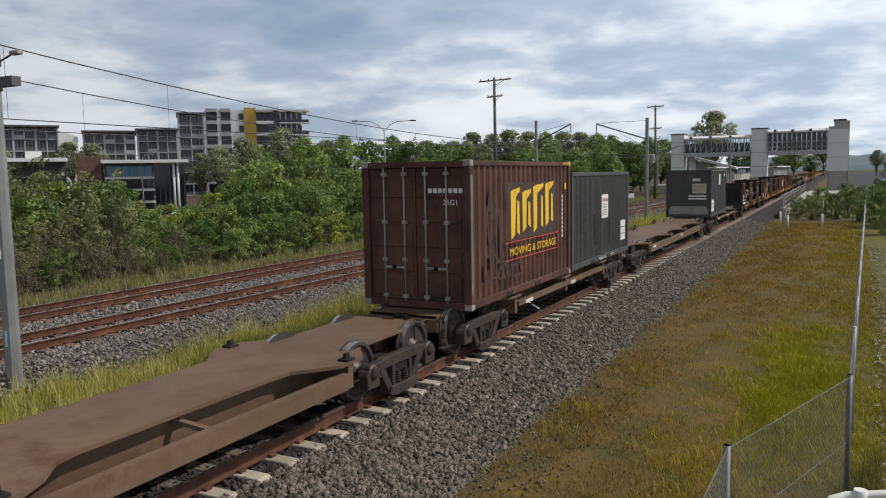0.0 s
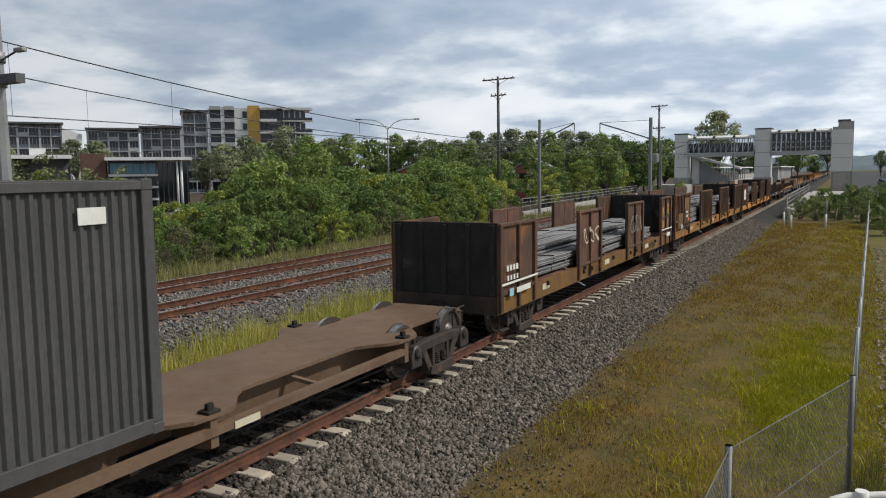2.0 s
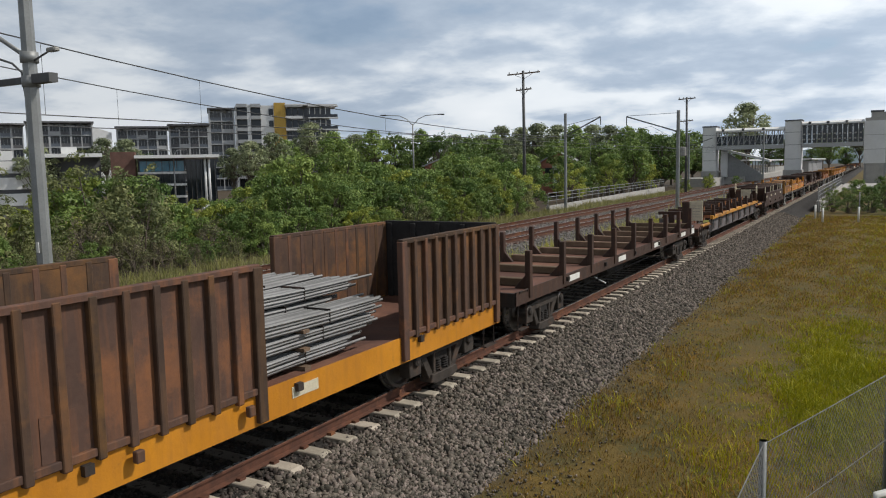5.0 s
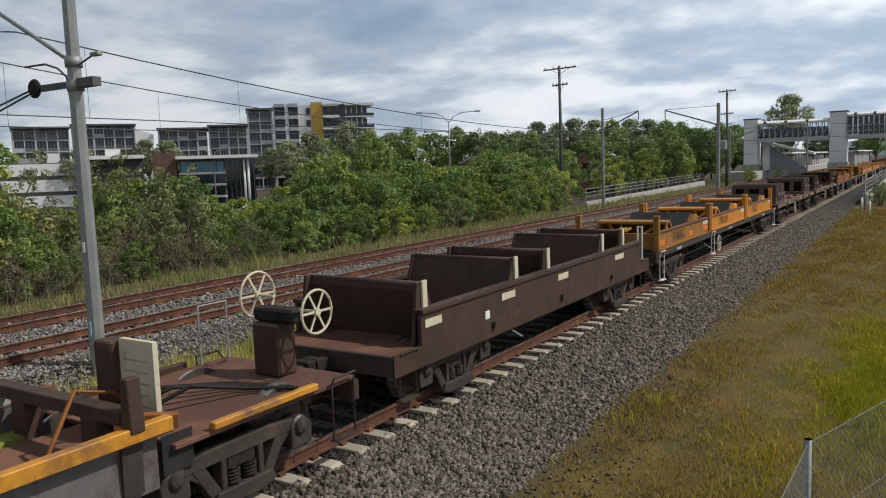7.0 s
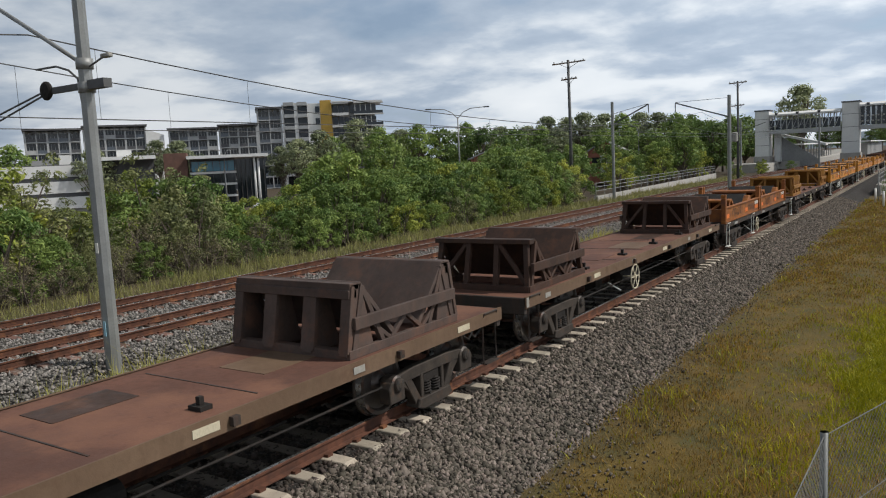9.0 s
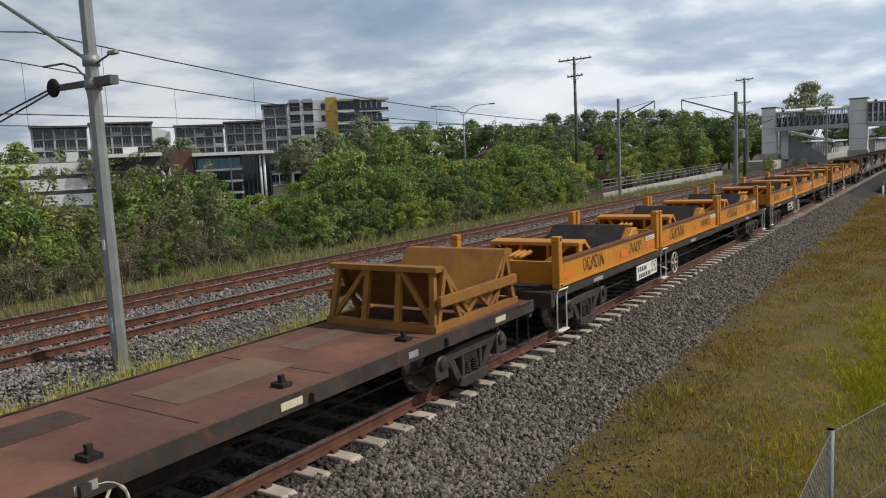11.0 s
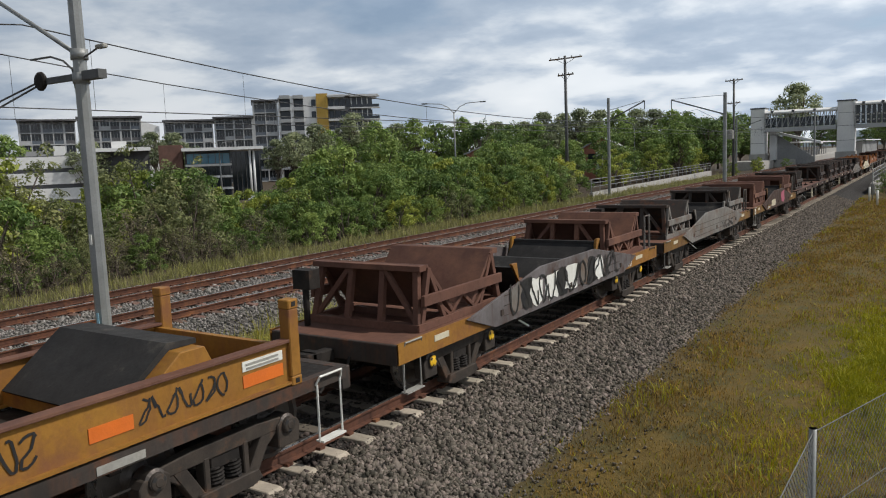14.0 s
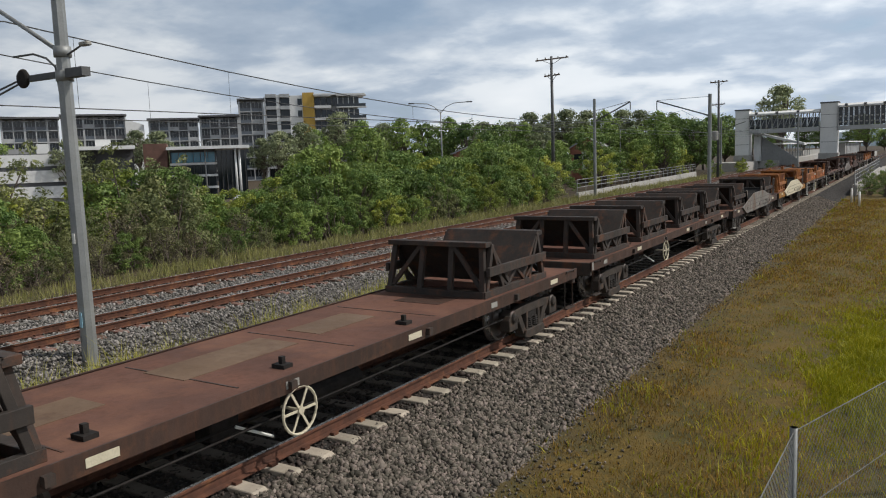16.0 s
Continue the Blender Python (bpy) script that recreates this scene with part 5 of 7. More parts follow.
        step(w, sx * 1.22, 0.2, 1.0, 0.3)
        step(w, sx * 1.22, L - 0.65, 1.0, 0.3)
        step(w, sx * 1.22, L * 0.36 - 0.75, 1.0, 0.34)
        if seed not in (50, 60):
            continue
        yb = L * 0.36 - 2.6
        nb = part("number_board", box(bmesh.new(), sx * 1.215 - 0.012, sx * 1.215 + 0.012, yb, yb + 1.50, 0.58, 0.92), M["white" if seed == 50 else "cream"], w, "pale board with black stencilled characters")
        for k in range(5):
            plate(nb, "writing_bar", sx * 1.227, yb + 0.10 + k * 0.13, yb + 0.16 + k * 0.13, 0.77, 0.88, "ink")
        for k in range(7):
            plate(nb, "writing_bar", sx * 1.227, yb + 0.16 + k * 0.125, yb + 0.215 + k * 0.125, 0.61, 0.71, "ink")
        tri = bmesh.new()
        for q in ((1.13, 0.66, 1.39, 0.66), (1.13, 0.66, 1.26, 0.86), (1.26, 0.86, 1.39, 0.66), (1.09, 0.62, 1.09, 0.89), (1.43, 0.62, 1.43, 0.89), (1.09, 0.89, 1.43, 0.89)):
            beam(tri, (sx * 1.229, yb + q[0], q[1]), (sx * 1.229, yb + q[2], q[3]), 0.006, 0.018)
        part("triangle_mark", tri, M["ink"], nb, "black outlined triangle in a square")
    for i in range(int(L / 1.55)):
        y = 0.8 + i * 1.55
        part("cross_bearer", box(bmesh.new(), -1.14, 1.14, y - 0.06, y + 0.06, 0.88, 1.08), M["black"], w)
    for y, d in ((0, -1), (L, 1)):
        part("headstock", box(bmesh.new(), -1.2, 1.2, min(y, y - d * 0.16), max(y, y - d * 0.16), 0.80, 1.09), M["sill"], w, bevel=0.01)
        coupler(w, y, d)
    # solid dark sheet, added to keep sky light from under the wagon
    part("floor", box(bmesh.new(), -1.14, 1.14, 0.2, L - 0.2, 1.083, 1.096), M["black"], w, "dark floor sheet added to shade the track below")
    for y in (1.95, L - 1.95):
        bogie(w, y)
    handwheel(w, 1.20, L * 0.36 + 0.5, 0.60, 0.27, "cream")
    under_gear(w, L, 0.6)
    for i in range(frames):
        coil_cradle_frame(s + first + i * 6.18, zt, paint if isinstance(paint, str) else paint[i], seed + i * 7)
    return w


def coil_saddle(s, z, paint, y_len=2.6, label="rusty steel coil saddle with truss sides", boxed=False, truss=None):
    """A free-standing saddle: two sloping plates on braced end frames."""
    c = load("coil_saddle", s, z, label, "coil saddle", "coil saddles on the train")
    m = M[paint]
    h, H = 1.05, 0.98
    for y, t in ((0.0, 1), (y_len, -1)):
        back = prism(bmesh.new(), [(y + t * 0.25, H), (y + t * 0.33, H), (y + t * 1.05, 0.16), (y + t * 0.95, 0.16)], -h, h, "x")
        part("sloping_plate", back, M["sill"] if paint == "silver" else m, c, "sloping saddle plate", bevel=0.006)
        bm = bmesh.new()
        box(bm, -h, h, y + t * 0.2 - 0.09, y + t * 0.2 + 0.09, H - 0.09, H)
        if boxed:
            # plated fins with three deep openings between them
            for xx, k in ((-h + 0.06, 0.12), (-0.36, 0.17), (0.36, 0.17), (h - 0.06, 0.12)):
                prism(bm, [(y - t * 0.04, 0.05), (y + t * 0.55, 0.05), (y + t * 0.34, H - 0.02), (y + t * 0.14, H - 0.02)], xx - k / 2, xx + k / 2, "x")
                beam(bm, (xx, y + t * 0.0, 0.08), (xx, y + t * 0.16, H - 0.04), k * 1.35, 0.07, (0, 1, 0))
            box(bm, -h, h, y + t * 0.16 - 0.08, y + t * 0.16 + 0.08, H - 0.2, H - 0.085)
        else:
            for xx in (-h + 0.05, -0.33, 0.33, h - 0.05):
                beam(bm, (xx, y + t * 0.06, 0.1), (xx * 0.92, y + t * 0.22, H - 0.05), 0.10, 0.09, (0, 1, 0))
            beam(bm, (-h + 0.1, y + t * 0.1, 0.15), (-0.36, y + t * 0.2, H - 0.1), 0.08, 0.07, (0, 1, 0))
            beam(bm, (h - 0.1, y + t * 0.1, 0.15), (0.36, y + t * 0.2, H - 0.1), 0.08, 0.07, (0, 1, 0))
        box(bm, -h, h, y + t * 0.06 - 0.07, y + t * 0.06 + 0.07, 0.0, 0.12)
        part("end_frame", bm, m, c, "braced end frame", bevel=0.006)
    for sx in (-1, 1):
        x = sx * (h - 0.02)
        bm = bmesh.new()
        beam(bm, (x, 0.0, 0.06), (x, y_len, 0.06), 0.1, 0.12)
        beam(bm, (x + sx * 0.06, 0.10, 0.46), (x + sx * 0.06, y_len - 0.10, 0.46), 0.07, 0.16)
        beam(bm, (x, 0.12, 0.1), (x, 0.35, H - 0.05), 0.08, 0.09, (0, 1, 0))
        beam(bm, (x, y_len - 0.12, 0.1), (x, y_len - 0.35, H - 0.05), 0.08, 0.09, (0, 1, 0))
        beam(bm, (x, 0.75, 0.1), (x, 0.36, H - 0.1), 0.07, 0.08, (0, 1, 0))
        beam(bm, (x, y_len - 0.75, 0.1), (x, y_len - 0.36, H - 0.1), 0.07, 0.08, (0, 1, 0))
        for k in range(4):
            a = 0.55 + (y_len - 1.1) * k / 4
            b = 0.55 + (y_len - 1.1) * (k + 1) / 4
            beam(bm, (x, a, 0.1 if k % 2 else 0.38), (x, b, 0.38 if k % 2 else 0.1), 0.06, 0.06, (0, 1, 0))
        part("side_truss", bm, M[truss] if truss else m, c, "open truss side", bevel=0.005)
    part("base_plate", box(bmesh.new(), -0.9, 0.9, 0.9, y_len - 0.9, 0.0, 0.10), M["deck"], c)
    return c


def saddle_wagon(s, L, starts, paint, sill="brown", zt=1.2, boxed=()):
    w = wagon("flat_wagon", s, "rust-red flat wagon with steel coil saddles on its deck")
    flat_body(w, L, zt, sill, 0.19)
    for sx in (-1, 1):
        for k in range(6):
            y = 0.8 + (L - 2.2) * k / 5
            plate(w, "white_mark", sx * 1.236, y, y + (0.34 if k % 2 else 0.22), zt - 0.13, zt - 0.04, "cream" if k % 2 else "grey")
        plate(w, "corner_mark", sx * 1.236, 0.02, 0.12, zt - 0.17, zt + 0.0, "grey")
    bm = bmesh.new()
    for k in range(7):
        box(bm, -1.0, 1.0, 1.2 + k * (L - 2.4) / 6 - 0.012, 1.2 + k * (L - 2.4) / 6 + 0.012, zt, zt + 0.006)
    part("deck_seam", bm, M["sill"], w)
    g = random.Random(int(s))
    for k in range(4):
        y0, x0 = 2.6 + k * (L - 5.2) / 4 + g.uniform(0, 0.5), g.uniform(-1.0, 0.1)
        part("deck_patch", box(bmesh.new(), x0, x0 + g.uniform(0.5, 0.95), y0, y0 + g.uniform(0.9, 2.0), zt, zt + 0.007), M[g.choice(("brown", "spine", "deck"))], w, "welded deck repair plate")
    for k in range(4):
        part("deck_lug", box(box(bmesh.new(), 0.75, 0.95, 3.6 + k * (L - 7) / 3 - 0.08, 3.6 + k * (L - 7) / 3 + 0.08, zt, zt + 0.05), 0.82, 0.88, 3.6 + k * (L - 7) / 3 - 0.03, 3.6 + k * (L - 7) / 3 + 0.03, zt + 0.04, zt + 0.14), M["black"], w)
    handwheel(w, 1.22, L * 0.41, 0.71, 0.29, "cream")
    for i, a in enumerate(starts):
        coil_saddle(s + a, zt, paint, boxed=i in boxed)
    return w


def humped_coil_wagon(s, L, sill, hump, paint, seed, mark):
    """A short coil wagon whose sides rise in a hump between two saddles."""
    w = wagon("humped_coil_wagon", s, "short coil wagon with sloping hump sides and sprayed paint")
    zt = 1.10
    flat_body(w, L, zt, sill, 0.28, caps="logo" if mark == "letters" else "cast", steps="grey")
    for sx in (-1, 1):
        x = sx * 1.235
        part("hump_side", prism(bmesh.new(), [(2.7, 0.80), (L - 2.7, 0.80), (L - 1.8, zt), (L - 4.5, 1.58), (4.5, 1.58), (1.8, zt)], min(x, x + sx * 0.05), max(x, x + sx * 0.05), "x"), M[hump], w, "plated hump side", bevel=0.006)
        for a, b in ((0.9, 1.5), (L - 1.7, L - 1.0), (L * 0.46, L * 0.52)):
            plate(w, "white_mark", sx * 1.236, a, b - 0.2, zt - 0.14, zt - 0.05, "cream")
        for q in range(3):
            part("plate_seam", box(bmesh.new(), min(sx * 1.285, sx * 1.2885), max(sx * 1.285, sx * 1.2885), 3.0, L - 3.0, 0.93 + q * 0.17, 0.945 + q * 0.17), M["sill"], w)
    part("end_railing", tube(bmesh.new(), [(1.1, L - 0.2, zt), (1.1, L - 0.2, zt + 0.85), (1.1, L - 0.6, zt + 0.85), (1.1, L - 0.6, zt)], 0.028, 6), M["silver"], w, "end handrail hoop")
    part("handbrake_stand", box(tube(bmesh.new(), [(-0.9, 0.5, zt), (-0.9, 0.5, zt + 0.7)], 0.05, 8), -1.05, -0.7, 0.38, 0.62, zt + 0.6, zt + 0.9), M["black"], w)
    for i, t in enumerate((1, -1)):
        chute(w, 4.2 if t > 0 else L - 4.2, zt, 1.66, -0.5, "silver" if hump == "silver" else sill, "rubber", 1.06, t)
    chute(w, L / 2, zt, 1.45, 0.5, sill, "rubber", 1.06)
    for i, a in enumerate((0.75, L - 3.35)):
        coil_saddle(s + a, zt, "sill" if paint == "silver" else paint, boxed=mark == "blob", truss=paint)
    if mark == "letters":
        for k, (a, b, c) in enumerate(((3.3, 4.5, "silver"), (4.7, 6.2, "white"), (6.4, 7.6, "silver"))):
            for q in range(3):
                blotch(w, 1.288 + q * 0.0012, a + (b - a) * (0.2 + 0.3 * q), 1.16, (b - a) * 0.24, 0.30, (c, "ink", "white")[q], seed + k * 5 + q, "sprayed silver and black letter shapes")
        scrawl(w, 1.297, 3.2, 8.6, 0.88, 1.45, "ink", seed + 9, 0.022)
        scrawl(w, 1.2385, L - 3.2, L - 2.0, 0.86, 1.06, "white", seed + 3, 0.012, pitch=0.16)
    elif mark == "blob":
        blotch(w, 1.287, L * 0.60, 1.20, 0.55, 0.30, "pink", seed, "square pink sprayed patch")
        blotch(w, 1.287, 4.35, 1.04, 0.62, 0.17, "cream", seed + 1, "ragged cream paint patch")
        plate(w, "number_board", 1.287, 2.75, 3.55, 0.84, 1.02, "tan_yellow")
        writing("end_letter", "A", 0.16, M["ink"], w, (1.2462, 0.30, 0.88), (90, 0, 90), "black end letter")
        plate(w, "white_mark", 1.236, 0.24, 0.46, 0.84, 1.06, "white")
        for k in range(4):
            plate(w, "writing_bar", 1.296, 2.82 + k * 0.16, 2.90 + k * 0.16, 0.88, 0.97, "white")
    else:
        scrawl(w, 1.292, 6.6, 8.3, 0.86, 1.1, "ink", seed, 0.016)
    return w


# --- the train in running order ---
skeletal_wagon(-8.6, 20.6, (1.7, 19.2))
skeletal_wagon(12.4, 12.9, (1.6, 11.4))
skeletal_wagon(25.8, 17.4, (1.55, 15.8))
skeletal_wagon(43.5, 14.4, (1.55, 12.9))
steel_wagon(58.6, 17.6, ((0.05, 2.1), (5.3, 7.4), (10.4, 12.6), (15.6, 17.5)), "panel", "tan_yellow", 3, ((2.3, 14.6),), seed=1)
steel_wagon(76.9, 23.3, ((0.05, 3.5), (6.6, 10.1), (13.2, 16.8), (19.8, 23.2)), "panel", "dull_yellow", 11, ((3.7, 10.9), (11.3, 19.4)), seed=2)
steel_wagon(100.9, 23.2, ((0.05, 3.5), (6.6, 10.1), (13.2, 16.8), (19.8, 23.1)), "panel", "yellow", 11, ((3.7, 10.9), (11.3, 19.4)), seed=3)
stake_wagon(124.9, 17.1)
trough_wagon(143.0, 20.3)
coil_well_wagon(164.05, 11.5)
frame_wagon(176.4, 19.5, 3, ("dull_yellow", "yellow", "yellow"), 20)
saddle_wagon(196.7, 14.6, (0.4, 10.85), "saddle", "spine", boxed=(0, 1))
saddle_wagon(212.2, 14.3, (0.5, 11.2), "brown", "spine")
frame_wagon(227.4, 14.3, 2, "orange", 40)
saddle_wagon(242.5, 14.3, (0.5, 11.4), "dull_yellow", "sill", 1.1)
frame_wagon(257.6, 20.2, 3, "yellow", 50, 0.35)
frame_wagon(278.7, 19.4, 3, "yellow", 60)
frame_wagon(299.2, 19.6, 3, ("yellow", "yellow", "dull_yellow"), 70, 0.30)
humped_coil_wagon(319.8, 11.7, "dull_yellow", "web", "deck", 81, "letters")
humped_coil_wagon(332.2, 11.7, "tan_yellow", "silver", "silver", 84, "plain")
humped_coil_wagon(344.6, 11.4, "tan_yellow", "brown", "deck", 87, "blob")
saddle_wagon(356.5, 14.9, (0.5, 11.05), "sill", "brown", 1.16)
saddle_wagon(372.3, 15.0, (0.6, 4.2, 8.2, 11.6), "sill", "brown", 1.16)
humped_coil_wagon(388.2, 11.5, "brown", "silver", "sill", 91, "plain")
humped_coil_wagon(400.5, 11.5, "dull_yellow", "cream", "orange", 93, "plain")
frame_wagon(412.8, 14.3, 2, "orange", 95)
saddle_wagon(428.0, 14.4, (0.6, 11.3), "brown")
humped_coil_wagon(443.4, 11.5, "brown", "silver", "sill", 97, "plain")
humped_coil_wagon(455.8, 11.5, "brown", "brown", "deck", 99, "plain")
saddle_wagon(468.2, 14.4, (0.6, 6.0, 11.3), "sill")
frame_wagon(483.6, 19.5, 3, "orange", 101)
saddle_wagon(504.2, 14.4, (0.6, 11.3), "brown")

# --- the boxes on it ---
brown = container(13.0, 1.034, 2.896, "brown_box", "tall rust-brown freight container with a yellow painted logo", 0.278, 0.05)
charcoal = container(19.2, 1.034, 2.62, "black_box", "charcoal freight container with finely ribbed sides", 0.118, 0.03)
charcoal_b = container(43.9, 1.034, 2.62, "black_box", "charcoal freight container with white notices on its end", 0.118, 0.03, doors=False)
part("end_sheet", box(bmesh.new(), -1.07, 1.07, 0.02, 0.1, 0.14, 2.5), M["black_box"], charcoal_b)
# faded dark scrollwork behind the logo
plate(brown, "dark_panel", 1.196, 1.85, 5.0, 1.18, 2.42, "scroll", "faded dark painted panel")
for k, (y, z, r0, r1) in enumerate(((1.15, 1.35, 0.34, 0.62), (1.15, 0.72, 0.52, 0.30), (1.75, 0.62, 0.30, 0.20), (2.35, 0.55, 0.28, 0.16), (0.95, 2.0, 0.2, 0.3))):
    scrawl(brown, 1.199, y - r0, y + r0, z - r1, z + r1, "scroll", 300 + k, 0.03, pitch=0.3)
# brown box: logo as plain shapes, notice lines and small marks
for a, b, z0, z1, lean in ((2.05, 2.55, 1.3, 2.3, 0.05), (2.72, 3.22, 1.42, 2.25, 0.0), (3.40, 4.05, 1.36, 2.36, 0.0), (4.2, 4.75, 1.45, 2.4, -0.03)):
    bm = bmesh.new()
    prism(bm, [(a, z0 - 0.10), (a + 0.21, z0), (a + 0.24 + lean, z1), (a - 0.02, z1 - 0.05)], 1.20, 1.2075, "x")
    prism(bm, [(a + 0.25, z1 - 0.20), (b, z1 - 0.06), (b, z1 + 0.02), (a + 0.25, z1 - 0.01)], 1.20, 1.2075, "x")
    prism(bm, [(b - 0.17, z0 + 0.05), (b - 0.02, z0 - 0.02), (b - 0.04, z1 - 0.3), (b - 0.15, z1 - 0.25)], 1.20, 1.2075, "x")
    part("logo_shape", bm, M["logo"], brown, "plain yellow logo shape")
writing("logo_text", "MOVING & STORAGE", 0.24, M["logo"], brown, (1.206, 1.95, 0.86), (90, 0, 90), "yellow painted words", 3.0)
for z in (0.76, 1.14):
    plate(brown, "red_line", 1.199, 1.7, 5.1, z, z + 0.025, "red")
plate(brown, "red_line", 1.199, 5.07, 5.1, 0.76, 1.18, "red")
for k in range(4):
    plate(brown, "warning_stripe", 1.222, 5.45 + k * 0.14, 5.52 + k * 0.14, 2.815, 2.87, "logo")
plate(brown, "yellow_sticker", 1.199, 5.62, 5.74, 2.2, 2.36, "logo")
for k in range(10):
    plate(brown, "writing_bar", 1.199, 5.40, 5.47, 1.0 + k * 0.11, 1.08 + k * 0.11, "white")
for k in range(7):
    part("writing_bar", box(bmesh.new(), 0.30 + k * 0.11, 0.38 + k * 0.11, 0.018, 0.026, 2.27, 2.36), M["white"], brown)
writing("size_code", "25G1", 0.15, M["white"], brown, (0.62, 0.016, 2.04), (90, 0, 0), "white size code")
part("worn_corner_paint", box(bmesh.new(), 1.2192, 1.2215, 0.01, 0.10, 0.3, 2.6), M["silver"], brown)
# charcoal box: notices
plate(charcoal, "notice", 1.204, 2.85, 3.55, 1.25, 1.95, "white", "white and red danger notice")
writing("notice_word", "DANGER", 0.15, M["red"], charcoal, (1.214, 2.92, 1.74), (90, 0, 90), "red word", 0.56)
for k in range(5):
    plate(charcoal, "writing_bar", 1.212, 2.98, 3.42, 1.33 + k * 0.075, 1.36 + k * 0.075, "grey")
for y, z in ((0.75, 0.95), (2.1, 0.55), (3.7, 0.45)):
    plate(charcoal, "dark_patch", 1.204, y, y + 0.62, z, z + 0.85, "ink", "darker repainted patch")
plate(charcoal, "data_panel", 1.204, 5.05, 5.62, 0.42, 1.05, "white", "white data panel")
for z in (0.62, 0.83):
    plate(charcoal, "panel_line", 1.213, 5.05, 5.62, z, z + 0.02, "ink")
writing("rail_text", "FORKLIFT ONLY WHEN EMPTY", 0.11, M["white"], charcoal, (1.222, 2.55, 0.045), (90, 0, 90), "white stencilled words", 1.6)
# second charcoal box: end notices
for a, b, z0, z1, m_ in ((0.2, 0.62, 2.0, 2.14, "white"), (0.2, 0.95, 1.32, 1.86, "cream"), (0.0, 0.95, 1.13, 1.22, "white"), (0.0, 0.95, 0.98, 1.07, "white")):
    part("notice", box(bmesh.new(), a, b, 0.008, 0.018, z0, z1), M[m_], charcoal_b, "white notice panel")
for k in range(6):
    part("writing_bar", box(bmesh.new(), 0.26, 0.88, 0.002, 0.007, 1.38 + k * 0.075, 1.41 + k * 0.075), M["grey"], charcoal_b)
part("end_panel_patch", prism(bmesh.new(), [(-1.04, 0.16), (1.04, 0.16), (1.04, 0.42), (0.92, 0.60), (-0.92, 0.60), (-1.04, 0.42)], 0.006, 0.018, "y"), M["grey"], charcoal_b, "grey painted lower end")
plate(charcoal_b, "notice", 1.204, 3.0, 3.55, 1.75, 2.35, "white", "white notice")
plate(charcoal_b, "notice", 1.204, 5.2, 5.5, 2.2, 2.36, "white")
plate(charcoal_b, "data_panel", 1.204, 0.2, 1.05, 0.3, 0.95, "white", "white data panel")
for z in (0.5, 0.72):
    plate(charcoal_b, "panel_line", 1.213, 0.2, 1.05, z, z + 0.02, "ink")

# ---- trees and bushes ----
def leaf_cloud(g, centres, radii, per, size, flat=0.75):
    """Leaf quads on uneven clumps: mostly on the outer shell, turned at random, drooping a little."""
    n = len(centres) * per
    c = np.repeat(centres, per, axis=0)
    r = np.repeat(radii, per)
    d = g.normal(size=(n, 3))
    d /= np.linalg.norm(d, axis=1, keepdims=True)
    d[:, 2] = np.where(d[:, 2] < -0.75, -d[:, 2] * 0.6, d[:, 2])
    k = r * (0.55 + 0.5 * g.random(n) ** 0.6)
    p = c + d * k[:, None] * np.array([1, 1, flat])
    # leaves look outwards and a little up, so that a clump has a light and a dark side
    out = d * 0.9 + np.array([0, 0, 0.35]) + g.normal(size=(n, 3)) * 0.42
    a = np.cross(out, g.normal(size=(n, 3)))
    a /= np.linalg.norm(a, axis=1, keepdims=True)
    b = np.cross(out, a)
    b /= np.linalg.norm(b, axis=1, keepdims=True)
    s = size * np.exp(g.normal(0, 0.3, n))[:, None]
    v = np.stack([p - a * s, p - b * s * 0.5 + a * s * 0.1, p + a * s, p + b * s * 0.5 + a * s * 0.1], 1).reshape(-1, 3)
    f = np.arange(n * 4).reshape(n, 4)
    return v, f


def make_tree(name, label, category, seed, height, spread, clumps, per, leaf, leaf_material, trunk_r, bare=0.15, crown_flat=0.75, stems=1):
    """Tapered trunk and limbs with a crown of small clumps; base at the origin."""
    g = np.random.default_rng(seed)
    t = thing(name, (0, 0, -900), label, category)
    bm = bmesh.new()
    centres, radii = [], []
    for i in range(clumps):
        u = g.random()
        z = height * (bare + (1 - bare) * (0.12 + 0.82 * u))
        w = spread * (math.sin(math.pi * min(0.18 + u * 0.80, 1.0)) ** 0.7)
        a = g.random() * 2 * math.pi
        rr = w * math.sqrt(g.random()) * 0.85
        centres.append((rr * math.cos(a), rr * math.sin(a), z))
        radii.append(spread * g.uniform(0.13, 0.30))
    for k in range(stems):
        o = Vector((g.normal(0, 0.25), g.normal(0, 0.25), -0.3)) if stems > 1 else Vector((0, 0, -0.3))
        top = Vector((g.normal(0, spread * 0.2), g.normal(0, spread * 0.2), height * 0.8))
        pts = [o.lerp(top, q) + Vector((g.normal(0, 0.05), g.normal(0, 0.05), 0)) * height * 0.15 * (0 < q < 1) for q in np.linspace(0, 1, 6)]
        tube(bm, pts, trunk_r, 7, trunk_r * 0.25)
        for c in centres[k::stems * 2]:
            j = min(4, max(1, int(5 * c[2] / height * 0.7)))
            p = pts[j]
            m = p.lerp(Vector(c), 0.5) + Vector((0, 0, 0.12 * height * 0.3))
            tube(bm, [p, m, Vector(c)], trunk_r * 0.35, 5, trunk_r * 0.08)
    part("trunk", bm, M["bark"], t, "branching trunk and limbs")
    v, f = leaf_cloud(g, np.array(centres), np.array(radii), per, leaf, crown_flat)
    part("crown", arrays_mesh("crown", v, f, leaf_material), None, t, "crown of small leaves")
    return t


def plant(src, x, y, z, k, turn, group=""):
    o = copy_thing(src, pose(x, y, z, 0, 0, turn) @ Matrix.Diagonal((k, k, k, 1)))
    o.scale = (k, k, k)
    if group:
